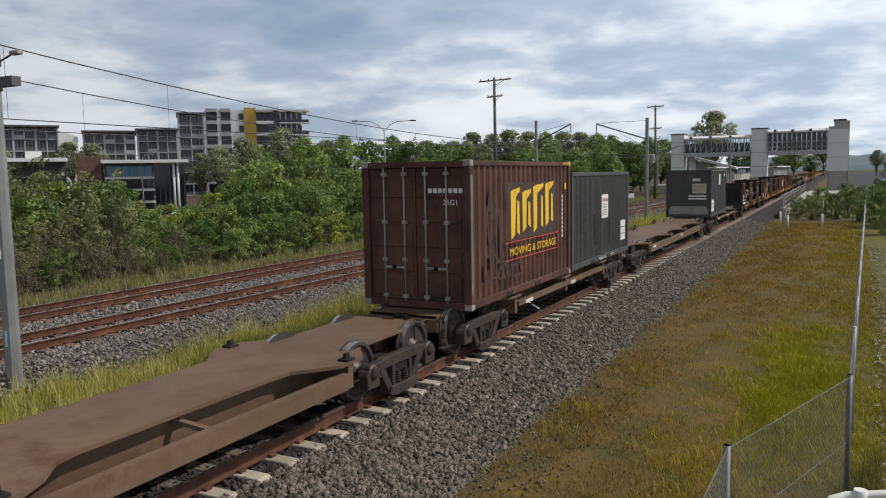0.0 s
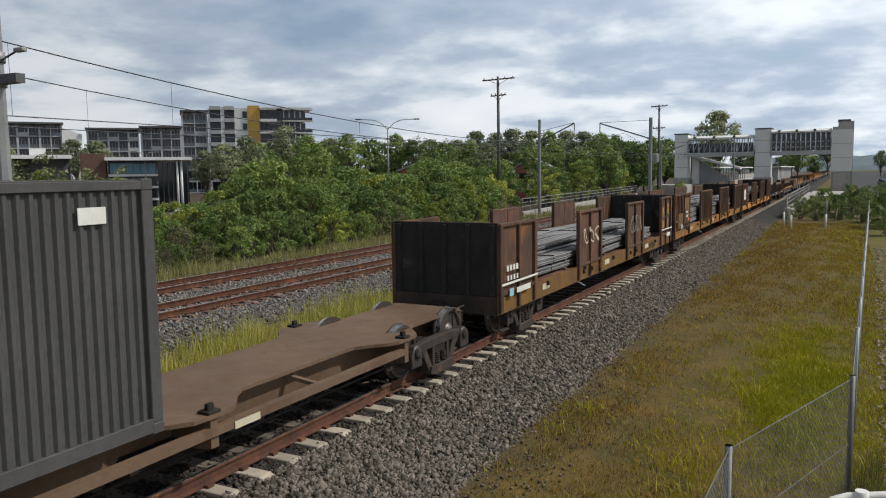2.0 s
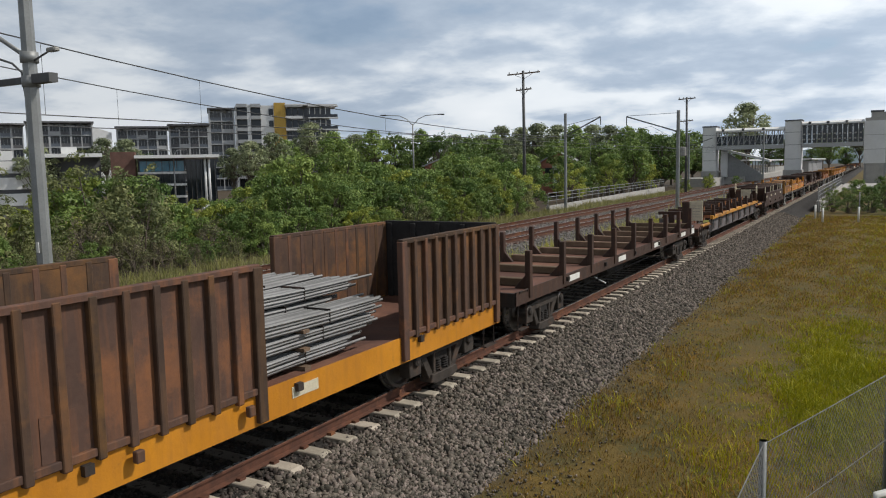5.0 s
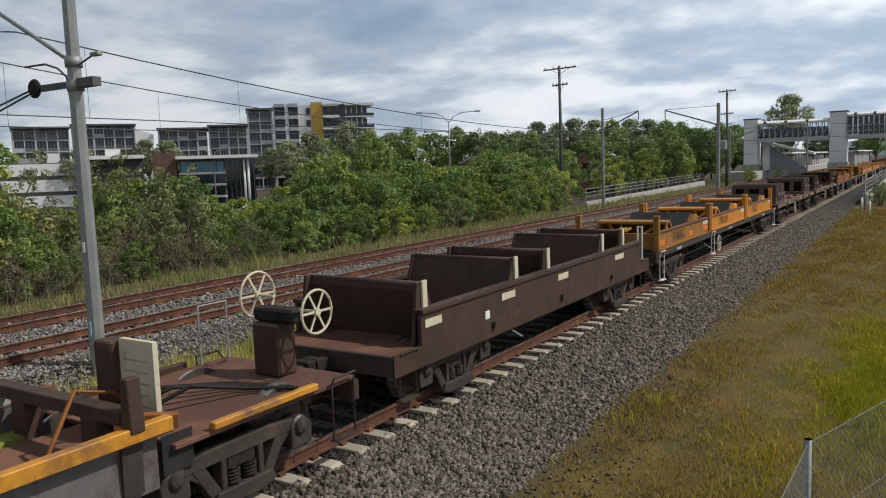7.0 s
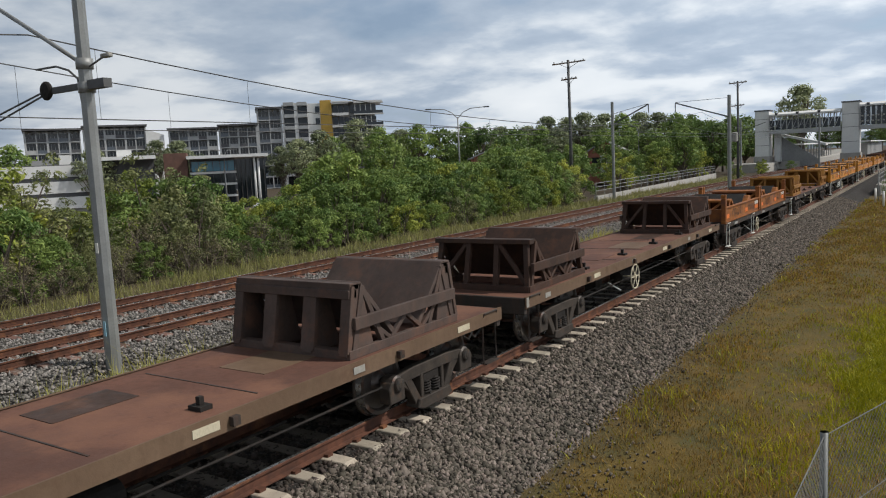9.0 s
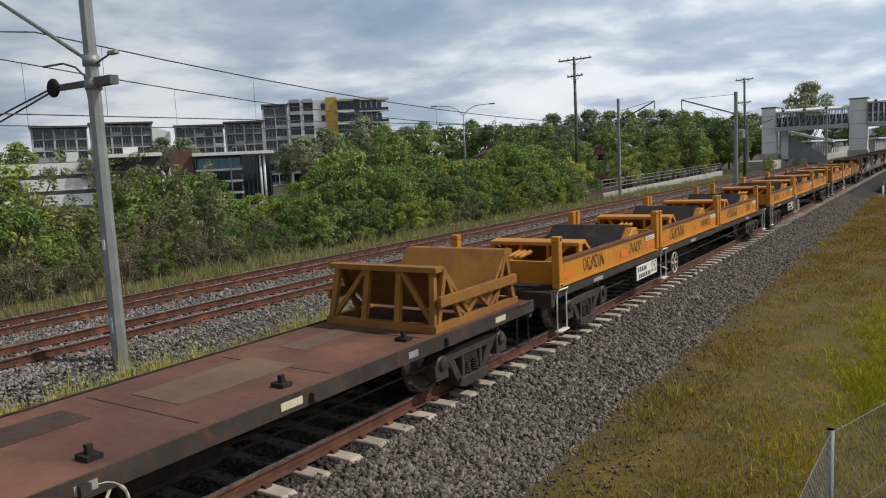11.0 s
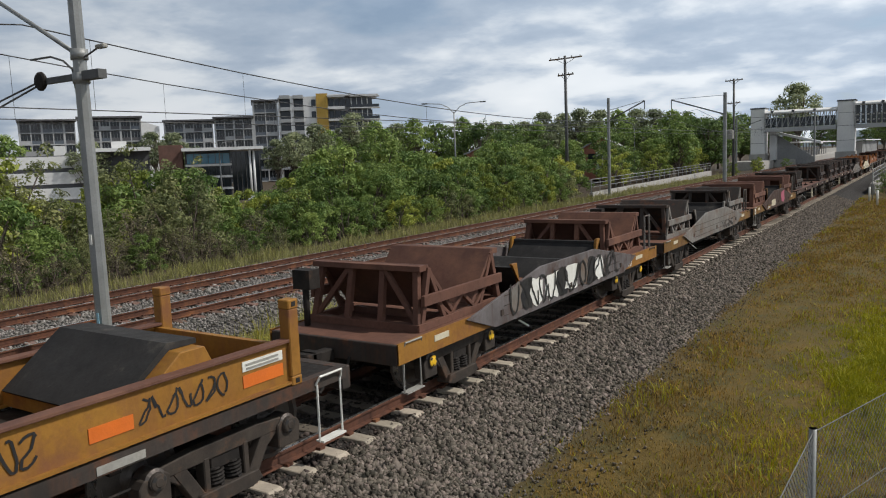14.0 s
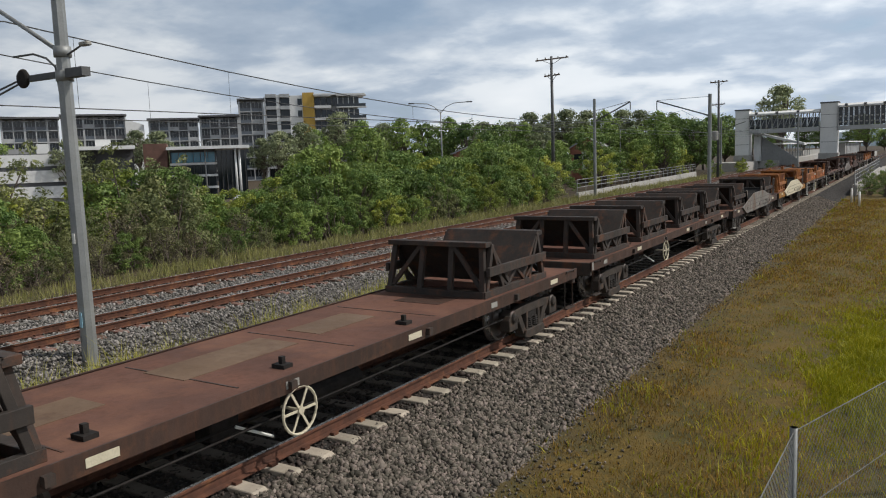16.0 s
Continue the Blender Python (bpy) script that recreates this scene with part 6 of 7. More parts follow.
        o["group"] = group
    return o


def make_bush(label, seed, boughs, per, leaf, leaf_material, loose=1.0, twigs=0):
    """A many-stemmed bush four metres high: leaning boughs, each with its own tufts and gaps between them."""
    g = np.random.default_rng(seed)
    t = thing("bush", (0, 0, -900), label, "bush")
    bm = bmesh.new()
    centres, radii = [], []
    for i in range(boughs):
        u = (i + 0.5) / boughs
        ang = i * 2.4 + g.normal(0, 0.3)
        reach = 1.75 * math.sqrt(1 - 0.75 * u * u) * g.uniform(0.45, 1.0)
        tip = Vector((reach * math.cos(ang), reach * math.sin(ang), 0.55 + 3.2 * u * g.uniform(0.82, 1.08)))
        foot = Vector((g.normal(0, 0.25), g.normal(0, 0.25), -0.3))
        mid = foot.lerp(tip, 0.55) + Vector((-0.25 * math.cos(ang), -0.25 * math.sin(ang), 0.25))
        tube(bm, [foot, mid, tip], 0.055, 5, 0.015)
        size = g.uniform(0.42, 0.72) * loose
        for k in range(6):
            off = Vector(g.normal(0, 1, 3)).normalized() * size * g.uniform(0.35, 1.0)
            off.z *= 0.75
            centres.append(tip + off)
            radii.append(g.uniform(0.20, 0.40) * loose)
        for k in range(twigs):
            q = mid.lerp(tip, g.uniform(0, 1))
            e = q + Vector(g.normal(0, 0.45, 3)) + Vector((0, 0, 0.15))
            tube(bm, [q, q.lerp(e, 0.5) + Vector((0, 0, 0.08)), e], 0.014, 3, 0.006)
    part("trunk", bm, M["bark" if not twigs else "twig"], t, "thin branching stems")
    v, f = leaf_cloud(g, np.array([tuple(c) for c in centres]), np.array(radii), per, leaf, 0.8)
    part("crown", arrays_mesh("crown", v, f, leaf_material), None, t, "uneven tufts of small leaves")
    return t


BUSH = [make_bush("dense mid-green bush on the bank", 21, 17, 56, 0.068, LEAF[0]),
        make_bush("yellow-green leafy bush on the bank", 22, 16, 56, 0.068, LEAF[1]),
        make_bush("dark green leafy bush on the bank", 23, 18, 56, 0.070, LEAF[2]),
        make_bush("olive scrubby bush with thin stems", 24, 15, 46, 0.062, LEAF[3], 1.0, 3),
        make_bush("tangled brown scrub with bare grey twigs", 25, 15, 20, 0.06, LEAF[5], 1.05, 9)]
GUM = [make_tree("gum_tree", "tall grey-green gum tree", "tree", 31, 14.0, 4.6, 120, 30, 0.25, LEAF[4], 0.28, 0.35, 0.6),
       make_tree("gum_tree", "broad green shade tree", "tree", 32, 12.0, 5.0, 120, 32, 0.25, LEAF[0], 0.28, 0.2, 0.65),
       make_tree("gum_tree", "dark rounded park tree", "tree", 33, 11.0, 4.6, 115, 32, 0.25, LEAF[2], 0.25, 0.15, 0.7)]
gr = random.Random(7)


def bank_top(x, y):
    """Height of the thicket along the bank, by the way it lies from the line."""
    us = (0.0, 0.5, 0.53, 0.56, 0.64, 0.67, 0.80, 0.88, 0.95, 1.02, 1.06, 1.10, 1.18, 1.37, 1.51, 1.69, 1.85, 2.14, 2.3, 2.49)
    hs = (4.8, 5.0, 4.6, 3.2, 3.2, 4.4, 4.3, 2.9, 2.6, 3.2, 4.4, 5.2, 5.4, 4.7, 5.0, 4.4, 5.5, 6.6, 5.6, 3.0)
    return 0.55 + 3.67 + (float(np.interp(y / -x, us, hs)) - 3.67) * (-x / 31.0)


def thicket(x, spread_x, y0, y1, gap, scale, kinds):
    y = y0
    while y < y1:
        px_, k = x + gr.uniform(-spread_x, spread_x), gr.choice(kinds)
        h = bank_top(px_, y) * scale * gr.uniform(0.82, 1.06)
        plant(BUSH[k], px_, y, ground_height(px_, y) - 0.1, h / 4.25, gr.uniform(0, 360), "bushes on the bank")
        y += gap * gr.uniform(0.75, 1.25)


thicket(-25.6, 0.5, 4.5, 24, 1.25, 0.42, (4, 3, 4, 2))
thicket(-25.4, 0.5, 24, 59, 1.6, 0.46, (0, 2, 3, 0, 1))
thicket(-27.4, 0.7, 4.0, 26, 1.6, 0.74, (3, 4, 3, 2, 0))
thicket(-27.6, 0.7, 26, 60, 1.7, 0.78, (0, 2, 0, 1, 0))
thicket(-30.6, 0.9, 4.0, 25, 1.6, 1.05, (3, 1, 3, 0, 1))
thicket(-30.6, 0.9, 25, 60, 1.6, 1.05, (0, 1, 0, 2, 0))
thicket(-34.5, 1.0, 6.0, 66, 2.8, 0.99, (0, 2, 1, 1))
for x, y, k, s in ((-30, 68, 1, 1.0), (-32, 75, 0, 1.2), (-30.5, 84, 1, 1.1), (-33, 92, 2, 1.5), (-31, 101, 1, 1.2), (-34, 110, 0, 1.6), (-31, 118, 1, 1.3), (-36, 124, 2, 1.9),
                   (-38, 80, 2, 1.4), (-41, 95, 0, 1.6), (-46, 118, 2, 2.0), (-40, 106, 2, 1.7), (-33, 132, 2, 2.2), (-37, 138, 2, 2.4), (-36, 68, 0, 1.1), (-33.4, 15.0, 1, 1.3), (-33.5, 22.8, 1, 1.12), (-34.0, 25.2, 0, 1.12), (-33.8, 27.0, 3, 1.08), (-44, 84, 0, 1.3),
                   (-23.6, 112, 1, 0.5), (-22.5, 124, 1, 0.55), (-24, 132, 1, 0.6), (-21, 140, 0, 0.5)):
    plant(BUSH[k], x, y, -0.5, s, gr.uniform(0, 360), "shrubs beyond the railing")
for x, y, k, s in ((1.5, 67, 2, 0.55), (-0.2, 68.5, 0, 0.6), (-1.8, 68, 2, 0.5), (-3.0, 69.5, 2, 0.45), (3.4, 66, 2, 0.8), (0.8, 72, 2, 0.7), (-1.2, 75, 0, 0.7), (3.2, 60, 2, 0.75), (2.8, 54, 0, 0.55), (4.2, 72, 2, 1.0),
                   (5.0, 63, 2, 1.1), (-3.4, 78, 3, 0.5), (4.0, 104, 0, 0.6), (6.4, 108, 3, 0.7), (8.6, 112, 0, 0.65), (2.4, 98, 2, 0.55), (11.0, 116, 2, 0.7), (0.6, 92, 0, 0.5)):
    plant(BUSH[k], x, y, -0.6, s, gr.uniform(0, 360), "scrub behind the mesh fence")
# trees in the distance: bearing from the line of track (degrees to the left), distance, kind, height
for b, d, k, h in ((43.6, 125, 0, 9.5), (44.9, 130, 0, 8.6), (42.0, 130, 0, 11.0), (41.0, 150, 1, 10.5), (39.2, 160, 0, 14.5), (37.6, 150, 1, 12.0), (36.0, 165, 0, 12.2), (34.6, 155, 1, 12.4), (33.0, 165, 2, 12.4), (31.2, 150, 1, 12),
                   (29.8, 140, 2, 11.2), (23.6, 175, 0, 13.5), (22.4, 170, 0, 14.0), (21.0, 175, 0, 13.8), (19.8, 170, 1, 13.2), (18.4, 175, 0, 13.6), (17.2, 168, 0, 13.0), (16.0, 150, 1, 11.6),
                   (14.9, 160, 1, 11.6), (13.6, 165, 2, 11.0), (12.4, 160, 1, 11.0), (11.4, 180, 2, 12.0), (15.6, 118, 1, 8.4), (17.8, 120, 2, 8.2), (13.4, 126, 2, 9.0), (19.3, 130, 1, 8.6), (21.0, 125, 2, 8.8),
                   (27.6, 120, 2, 9.8), (25.6, 126, 1, 9.5), (24.4, 118, 0, 9.0), (28.6, 170, 0, 12), (26.6, 175, 0, 12), (57.5, 95, 0, 8.0), (52.0, 150, 0, 11.0), (50.6, 190, 2, 9.5),
                   (62.5, 110, 1, 9.2), (53.4, 200, 0, 13.5), (66.0, 60, 1, 6.4), (65.0, 90, 0, 8)):
    a = radians(b)
    src = GUM[k]
    plant(src, -d * math.sin(a), d * math.cos(a), -0.8, h / (14.0, 12.0, 11.0)[k], gr.uniform(0, 360), "trees in the distance")
plant(GUM[0], -28.5, 205, -0.8, 1.38, 40, "trees in the distance")
for i in range(26):
    x = 14 + i * 9 + gr.uniform(-3, 3)
    plant(GUM[i % 3], x, 330 + gr.uniform(-30, 60), -0.8, gr.uniform(0.8, 1.1), gr.uniform(0, 360), "trees in the distance")
for i in range(40):
    x = -240 + i * 6.0
    plant(GUM[i % 3], x, 400 + gr.uniform(-30, 60), -0.8, gr.uniform(1.0, 1.4), gr.uniform(0, 360), "trees in the distance")

# the first of each kind takes its own place too
for o, (x, y, z, k) in zip(BUSH + GUM, ((-31.0, 61.5, -0.5, 1.4), (-28.8, 63.0, -0.5, 0.9), (-33.0, 63.5, -0.5, 1.5), (-27.2, 62.0, -0.4, 0.7), (-25.6, 3.4, -0.4, 0.6),
                                        (-75.0, 160.0, -0.8, 1.0), (-110.0, 150.0, -0.8, 1.0), (-40.0, 175.0, -0.8, 1.0))):
    o.matrix_basis = pose(x, y, z, 0, 0, 30) @ Matrix.Diagonal((k, k, k, 1))


# ---- apartment blocks ----
def apartment(a, b, top, storeys, bays, wall, label, fin=True, roof_over=1.0, depth=14.0, base=-1.0):
    """A block with a balcony grid from plan point a to plan point b."""
    a, b = Vector(a), Vector(b)
    L = (b - a).length
    rz = math.degrees(math.atan2(b.y - a.y, b.x - a.x))
    t = thing("apartment_building", (a.x, a.y, base), label, "building", "apartment blocks")
    t.matrix_basis = pose(a.x, a.y, base, 0, 0, rz)
    H = top - base
    part("wall", box(bmesh.new(), 0, L, 1.5, depth, 0, H), M["render"] if wall is M["render_dark"] else wall, t, "rendered wall")
    part("roof", box(bmesh.new(), -0.5, L + 0.5, -roof_over - 0.6, depth + 0.5, H, H + 0.45), M["render_dark"] if wall is not M["render_white"] else wall, t, "flat overhanging roof")
    sh, bw = H / storeys, L / bays
    g = random.Random(int(abs(a.x) * 7))
    pane = to_mesh("pane", box(bmesh.new(), 0.12, bw - 0.12, 1.40, 1.46, 0.15, sh - 0.30), M["glass"])
    slab = to_mesh("balcony_slab", box(bmesh.new(), 0.02, bw - 0.02, -0.1, 1.48, -0.13, 0.13), M["frame_grey"])
    bars = bmesh.new()
    for u in (0.33, 0.66):
        box(bars, bw * u - 0.05, bw * u + 0.05, 1.30, 1.39, 0.13, sh - 0.13)
    bar_ = to_mesh("mullion", bars, M["frame_grey"])
    rail_ = [to_mesh("balustrade", box(bmesh.new(), 0.10, bw - 0.10, -0.06, 0.0, 0.13, 1.0), M[k]) for k in ("glass_sky", "render_dark", "frame_grey")]
    for i in range(bays):
        for j in range(storeys):
            p = (i * bw, 0, j * sh)
            w = part("window", pane, None, t, "", p)
            part("mullion", bar_, None, w)
            part("balcony", slab, None, t, "", p)
            part("balustrade", rail_[g.choice((0, 0, 1, 1, 2))], None, t, "", p)
    for i in range(bays + 1):
        k = 0.13 if i % 2 else 0.24
        part("fin_wall", box(bmesh.new(), i * bw - k, i * bw + k, -0.15, 1.5, 0, H), M["frame_grey"] if fin else wall, t)
    # clerestory lights under the roof slab
    for i in range(bays * 2):
        part("clerestory", box(bmesh.new(), (i + 0.18) * bw / 2, (i + 0.82) * bw / 2, 1.0, 1.1, H - 0.75, H - 0.2), M["frame_grey"], t)
    return t


apartment((-193.0, 105.0), (-186.8, 116.0), 16.6, 6, 5, M["render_dark"], "long low apartment block with dark framed balconies")
apartment((-186.3, 116.8), (-178.0, 129.2), 17.2, 6, 6, M["render_dark"], "low apartment block with dark framed balconies")
t = thing("apartment_building", (-178.0, 129.3, -1), "white rendered end wall of an apartment block", "building", "apartment blocks")
t.matrix_basis = pose(-178.0, 129.3, -1, 0, 0, 56)
part("wall", prism(bmesh.new(), [(0, 0), (4.6, 0), (4.6, 15.8), (0, 17.4)], -0.6, 12, "y"), M["render_white"], t, "plain white gable wall")
apartment((-174.6, 134.2), (-166.6, 143.6), 16.0, 6, 5, M["render_dark"], "low apartment block with dark framed balconies")
apartment((-166.3, 144.3), (-159.3, 151.4), 16.6, 6, 4, M["render"], "grey apartment block with framed balconies")
apartment((-159.0, 151.8), (-154.6, 156.4), 21.0, 7, 2, M["render"], "tall grey apartment wing with framed windows", roof_over=0.2)


def tower_block():
    """The tall stepped block: pale fins, stacked balconies, an ochre wall and a corner of glass."""
    a, b = Vector((-154.4, 156.7)), Vector((-133.6, 174.6))
    L = (b - a).length
    rz = math.degrees(math.atan2(b.y - a.y, b.x - a.x))
    t = thing("apartment_building", (0, 0, -1), "tall pale apartment block with an ochre wall and stacked balconies", "building", "apartment blocks")
    t.matrix_basis = pose(a.x, a.y, -1, 0, 0, rz)
    H, n = 22.8, 7
    sh = H / n
    part("wall", box(bmesh.new(), 0, L - 1.5, 1.6, 14, 0, H), M["render"], t, "grey rendered wall")
    for x0, x1, y0, top, m_ in ((0.0, 0.5, -0.5, H, "render_white"), (3.4, 4.3, -0.8, H + 0.5, "render_white"), (7.0, 10.6, 0.2, H + 0.3, "render_white"), (10.6, 13.8, -0.2, H + 1.0, "render_yellow")):
        part("fin_wall", box(bmesh.new(), x0, x1, y0, 1.7, 0, top), M[m_], t, "ochre yellow wall" if "yellow" in m_ else "pale fin wall")
    part("roof", box(bmesh.new(), 13.6, L + 0.6, -1.2, 14, H + 0.2, H + 0.5), M["render_white"], t, "thin flat roof slab")
    part("roof", box(bmesh.new(), 0.3, 7.2, 0.2, 10, H, H + 0.3), M["render"], t)
    for j in range(n):
        z = j * sh
        for x0, x1 in ((0.5, 3.4), (4.3, 7.0)):
            part("balcony", box(bmesh.new(), x0, x1, -1.2, 1.6, z + sh * 0.92, z + sh * 0.92 + 0.95), M["frame_grey"], t, "curved pale balcony front")
            part("window", box(bmesh.new(), x0 + 0.1, x1 - 0.1, 1.45, 1.55, z + 0.2, z + sh * 0.9), M["glass"], t)
        part("window", box(bmesh.new(), 9.2, 10.4, 0.1, 0.18, z + 0.9, z + sh - 0.6), M["glass"], t)
        for k in range(4):
            x0 = 14.0 + k * 1.6
            part("window", box(bmesh.new(), x0 + 0.1, x0 + 1.45, 1.3, 1.4, z + 0.5, z + sh - 0.5), M["glass"], t)
        part("balcony", box(bmesh.new(), 13.8, 18.5, -1.0, 1.5, z + sh * 0.95, z + sh * 0.95 + 0.75), M["render_white"], t, "white balcony band")
        for k in range(4):
            x0 = 20.4 + k * 1.5
            if j > 1:
                part("window", box(bmesh.new(), x0 + 0.12, x0 + 1.4, 0.9, 1.0, z + 0.3, z + sh - 0.5), M["glass"], t)
                part("column", box(bmesh.new(), x0 - 0.12, x0 + 0.12, 0.6, 1.1, z, z + sh), M["render_white"], t)
        part("balcony_slab", box(bmesh.new(), 20.0, L + 0.9, -1.3, 1.6, z + sh - 0.12, z + sh + 0.14), M["render_white"], t, "projecting white balcony slab")
        part("balustrade", box(bmesh.new(), 20.2, L + 0.7, -1.2, -1.1, z + 0.15, z + 0.95), M["glass"], t)
    return t


tower_block()


# ---- shops and low buildings beyond the thicket ----
def glass_hall():
    t = thing("glass_fronted_building", (-74.2, 59.2, -0.6), "low building with blue glass, a thin white canopy and white columns", "building")
    t.matrix_basis = pose(-74.2, 59.2, -0.6, 0, 0, 48.5)
    part("canopy_roof", box(bmesh.new(), 0, 9.2, -2.2, 9, 6.1, 6.45), M["render_white"], t, "thin white canopy roof")
    part("wall", box(bmesh.new(), 0.2, 5.4, 0.6, 9, 0, 6.1), M["render_dark"], t)
    for j in range(4):
        m_ = M["glass_blue"] if j == 3 else M["glass"]
        for i in range(6):
            part("window", box(bmesh.new(), 0.4 + i * 0.82, 0.4 + i * 0.82 + 0.76, 0.45, 0.55, 0.4 + j * 1.4, 1.6 + j * 1.4), m_, t)
        part("band", box(bmesh.new(), 0.2, 5.5, 0.2, 0.58, 0.1 + j * 1.4, 0.36 + j * 1.4), M["render_white"], t, "white spandrel band")
    for x in (7.6, 8.05):
        part("column", tube(bmesh.new(), [(x, -1.0, 0), (x, -1.0, 6.1)], 0.14, 10), M["render_white"], t, "round white column")
    for i in range(7):
        part("curtain_wall_post", box(bmesh.new(), 5.5 + i * 0.55, 5.56 + i * 0.55, 2.0, 2.1, 0, 6.0), M["pole_dark"], t)
    part("curtain_wall", box(bmesh.new(), 5.5, 9.0, 2.12, 2.2, 0, 6.0), M["glass"], t)
    t = thing("brick_plant_room", (-75.9, 57.2, -0.6), "windowless brown brick plant room", "building")
    t.matrix_basis = pose(-75.9, 57.2, -0.6, 0, 0, 50)
    part("wall", box(bmesh.new(), 0, 2.6, 0, 6, 0, 6.9), M["dark_brick"], t)


glass_hall()
for x, y, rz, L, zt, zb in ((-79.9, 51.4, 54, 6.2, 6.75, 6.35),):
    t = thing("canopy", (x, y, -0.6), "long thin white canopy beside the shops", "canopy")
    t.matrix_basis = pose(x, y, -0.6, 0, 0, rz)
    part("canopy_roof", box(bmesh.new(), 0, L, -1.0, 8, zb, zt), M["render_white"], t)
    part("wall", box(bmesh.new(), 0.3, L - 0.2, 1.5, 8, 0, zb), M["render_dark"], t)
    part("roof_plant", box(bmesh.new(), 2.0, 3.6, 2.0, 4.0, zt, zt + 0.8), M["render_white"], t)
t = thing("white_shop_building", (-83.5, 45.5, -0.6), "white two-level shop building with shaded bands", "building")
t.matrix_basis = pose(-83.5, 45.5, -0.6, 0, 0, 58)
for j in range(3):
    part("band", box(bmesh.new(), -6, 7.4, -0.2 + j * 0.1, 8, 1.2 + j * 1.75, 2.5 + j * 1.75), M["render_white"], t, "white wall band")
    part("window_band", box(bmesh.new(), -5.8, 7.2, 0.2, 7.8, 2.5 + j * 1.75, 2.95 + j * 1.75 if j < 2 else 2.6 + j * 1.75), M["render_dark"], t)
part("wall", box(bmesh.new(), -6, 7.4, 0.3, 8, 0, 1.2), M["render"], t)
part("roof_plant", box(bmesh.new(), 3.0, 4.2, 2, 4, 6.1, 7.2), M["render_white"], t)
part("roof_plant", box(bmesh.new(), 0.2, 2.4, 3, 5, 6.1, 6.7), M["render"], t)


def brick_house(x, y, rz, w, label):
    t = thing("brick_house", (x, y, -0.6), label, "house")
    t.matrix_basis = pose(x, y, -0.6, 0, 0, rz)
    part("wall", prism(bmesh.new(), [(0, 0), (w, 0), (w, 4.9), (w / 2, 6.4), (0, 4.9)], 0, 9, "y"), M["brick"], t, "red brick gable wall")
    for s in (-1, 1):
        part("roof", prism(bmesh.new(), [(w / 2, 6.45), (w / 2 + s * (w / 2 + 0.6), 4.62), (w / 2 + s * (w / 2 + 0.6), 4.78), (w / 2, 6.62)], -0.5, 9.5, "y"), M["roof"], t, "pale metal roof slope")
    for x0 in (0.6, w - 1.8):
        wi = part("window", box(bmesh.new(), x0, x0 + 1.2, -0.06, 0.02, 2.6, 4.0), M["glass"], t)
        part("sill", box(bmesh.new(), x0 - 0.1, x0 + 1.3, -0.14, 0.0, 2.45, 2.58), M["render_white"], wi)
    part("band", box(bmesh.new(), w * 0.35, w * 0.65, -0.05, 0.02, 0.8, 4.4), M["render_white"], t, "pale panel")


brick_house(-45.5, 111.5, 15, 5.2, "red brick house with a pale metal roof")
brick_house(-58.0, 98, 25, 8.0, "brick house with a grey metal roof among trees")
brick_house(-70.5, 118, 30, 9.0, "brick house with a pale roof behind trees")


# ---- station footbridge ----
def lift_tower(x0, x1, top, label, y0=148.8, y1=152.2):
    t = thing("lift_tower", ((x0 + x1) / 2, 150, -0.5), label, "lift tower", "station lift towers")
    h = (x1 - x0) / 2
    part("shaft", box(bmesh.new(), -h, h, y0 - 150, y1 - 150, 2.6, top + 0.5), M["render_white"], t, "pale concrete lift shaft", bevel=0.04)
    part("base", box(bmesh.new(), -h - 0.2, h + 0.2, y0 - 150.2, y1 - 149.8, 0, 2.6), M["concrete"], t, bevel=0.04)
    part("cap", box(bmesh.new(), -h - 0.1, h + 0.1, y0 - 150.1, y1 - 149.9, top + 0.5, top + 0.72), M["render_dark"], t)
    for z in (4.5, 7.0, 9.2):
        part("joint", box(bmesh.new(), -h - 0.004, h + 0.004, y0 - 150.006, y0 - 149.99, z, z + 0.06), M["pole_dark"], t)
    return t


lift_tower(-28.3, -25.9, 10.2, "pale grey concrete lift tower on the platform")
lift_tower(-14.2, -11.5, 10.7, "pale grey concrete lift tower between the lines")
t = thing("footbridge_tower", (-0.2, 150, -0.5), "white clad stair and lift tower on concrete legs", "lift tower", "station lift towers")
for j in range(3):
    part("cladding_panel", box(bmesh.new(), -1.65, 1.6, -1.6, 2.0, 3.5 + j * 2.42, 5.84 + j * 2.42), M["render_white"], t, "bright white wall panel", bevel=0.02)
part("shaft", box(bmesh.new(), -1.55, 1.7, -1.5, 2.4, 0, 11.2), M["concrete"], t)
part("plant_box", box(bmesh.new(), -0.7, 1.7, -1.0, 2.0, 11.2, 12.1), M["concrete"], t)
part("plant_cap", box(bmesh.new(), -0.8, 1.2, -1.1, 2.1, 12.1, 12.4), M["render_dark"], t)
for x in (-1.5, 1.4):
    part("leg", box(bmesh.new(), x, x + 0.3, -1.55, -1.2, 0, 3.5), M["render"], t)


def footbridge(x0, x1, z0, z1, label, dark):
    t = thing("footbridge", ((x0 + x1) / 2, 150, 0), label, "footbridge")
    h = (x1 - x0) / 2
    part("roof", prism(bmesh.new(), [(-1.9, z1 - 0.5), (1.9, z1 - 0.5), (1.9, z1 - 0.25), (0, z1 + 0.15), (-1.9, z1 - 0.25)], -h, h, "x"), M["render_white"], t, "white metal roof")
    part("deck", box(bmesh.new(), -h, h, -1.6, 1.6, z0, z0 + 0.7), M["frame_grey"], t, "grey bridge deck and fascia")
    n = 12
    for i in range(n + 1):
        x = -h + 2 * h * i / n
        for y in (-1.55, 1.5):
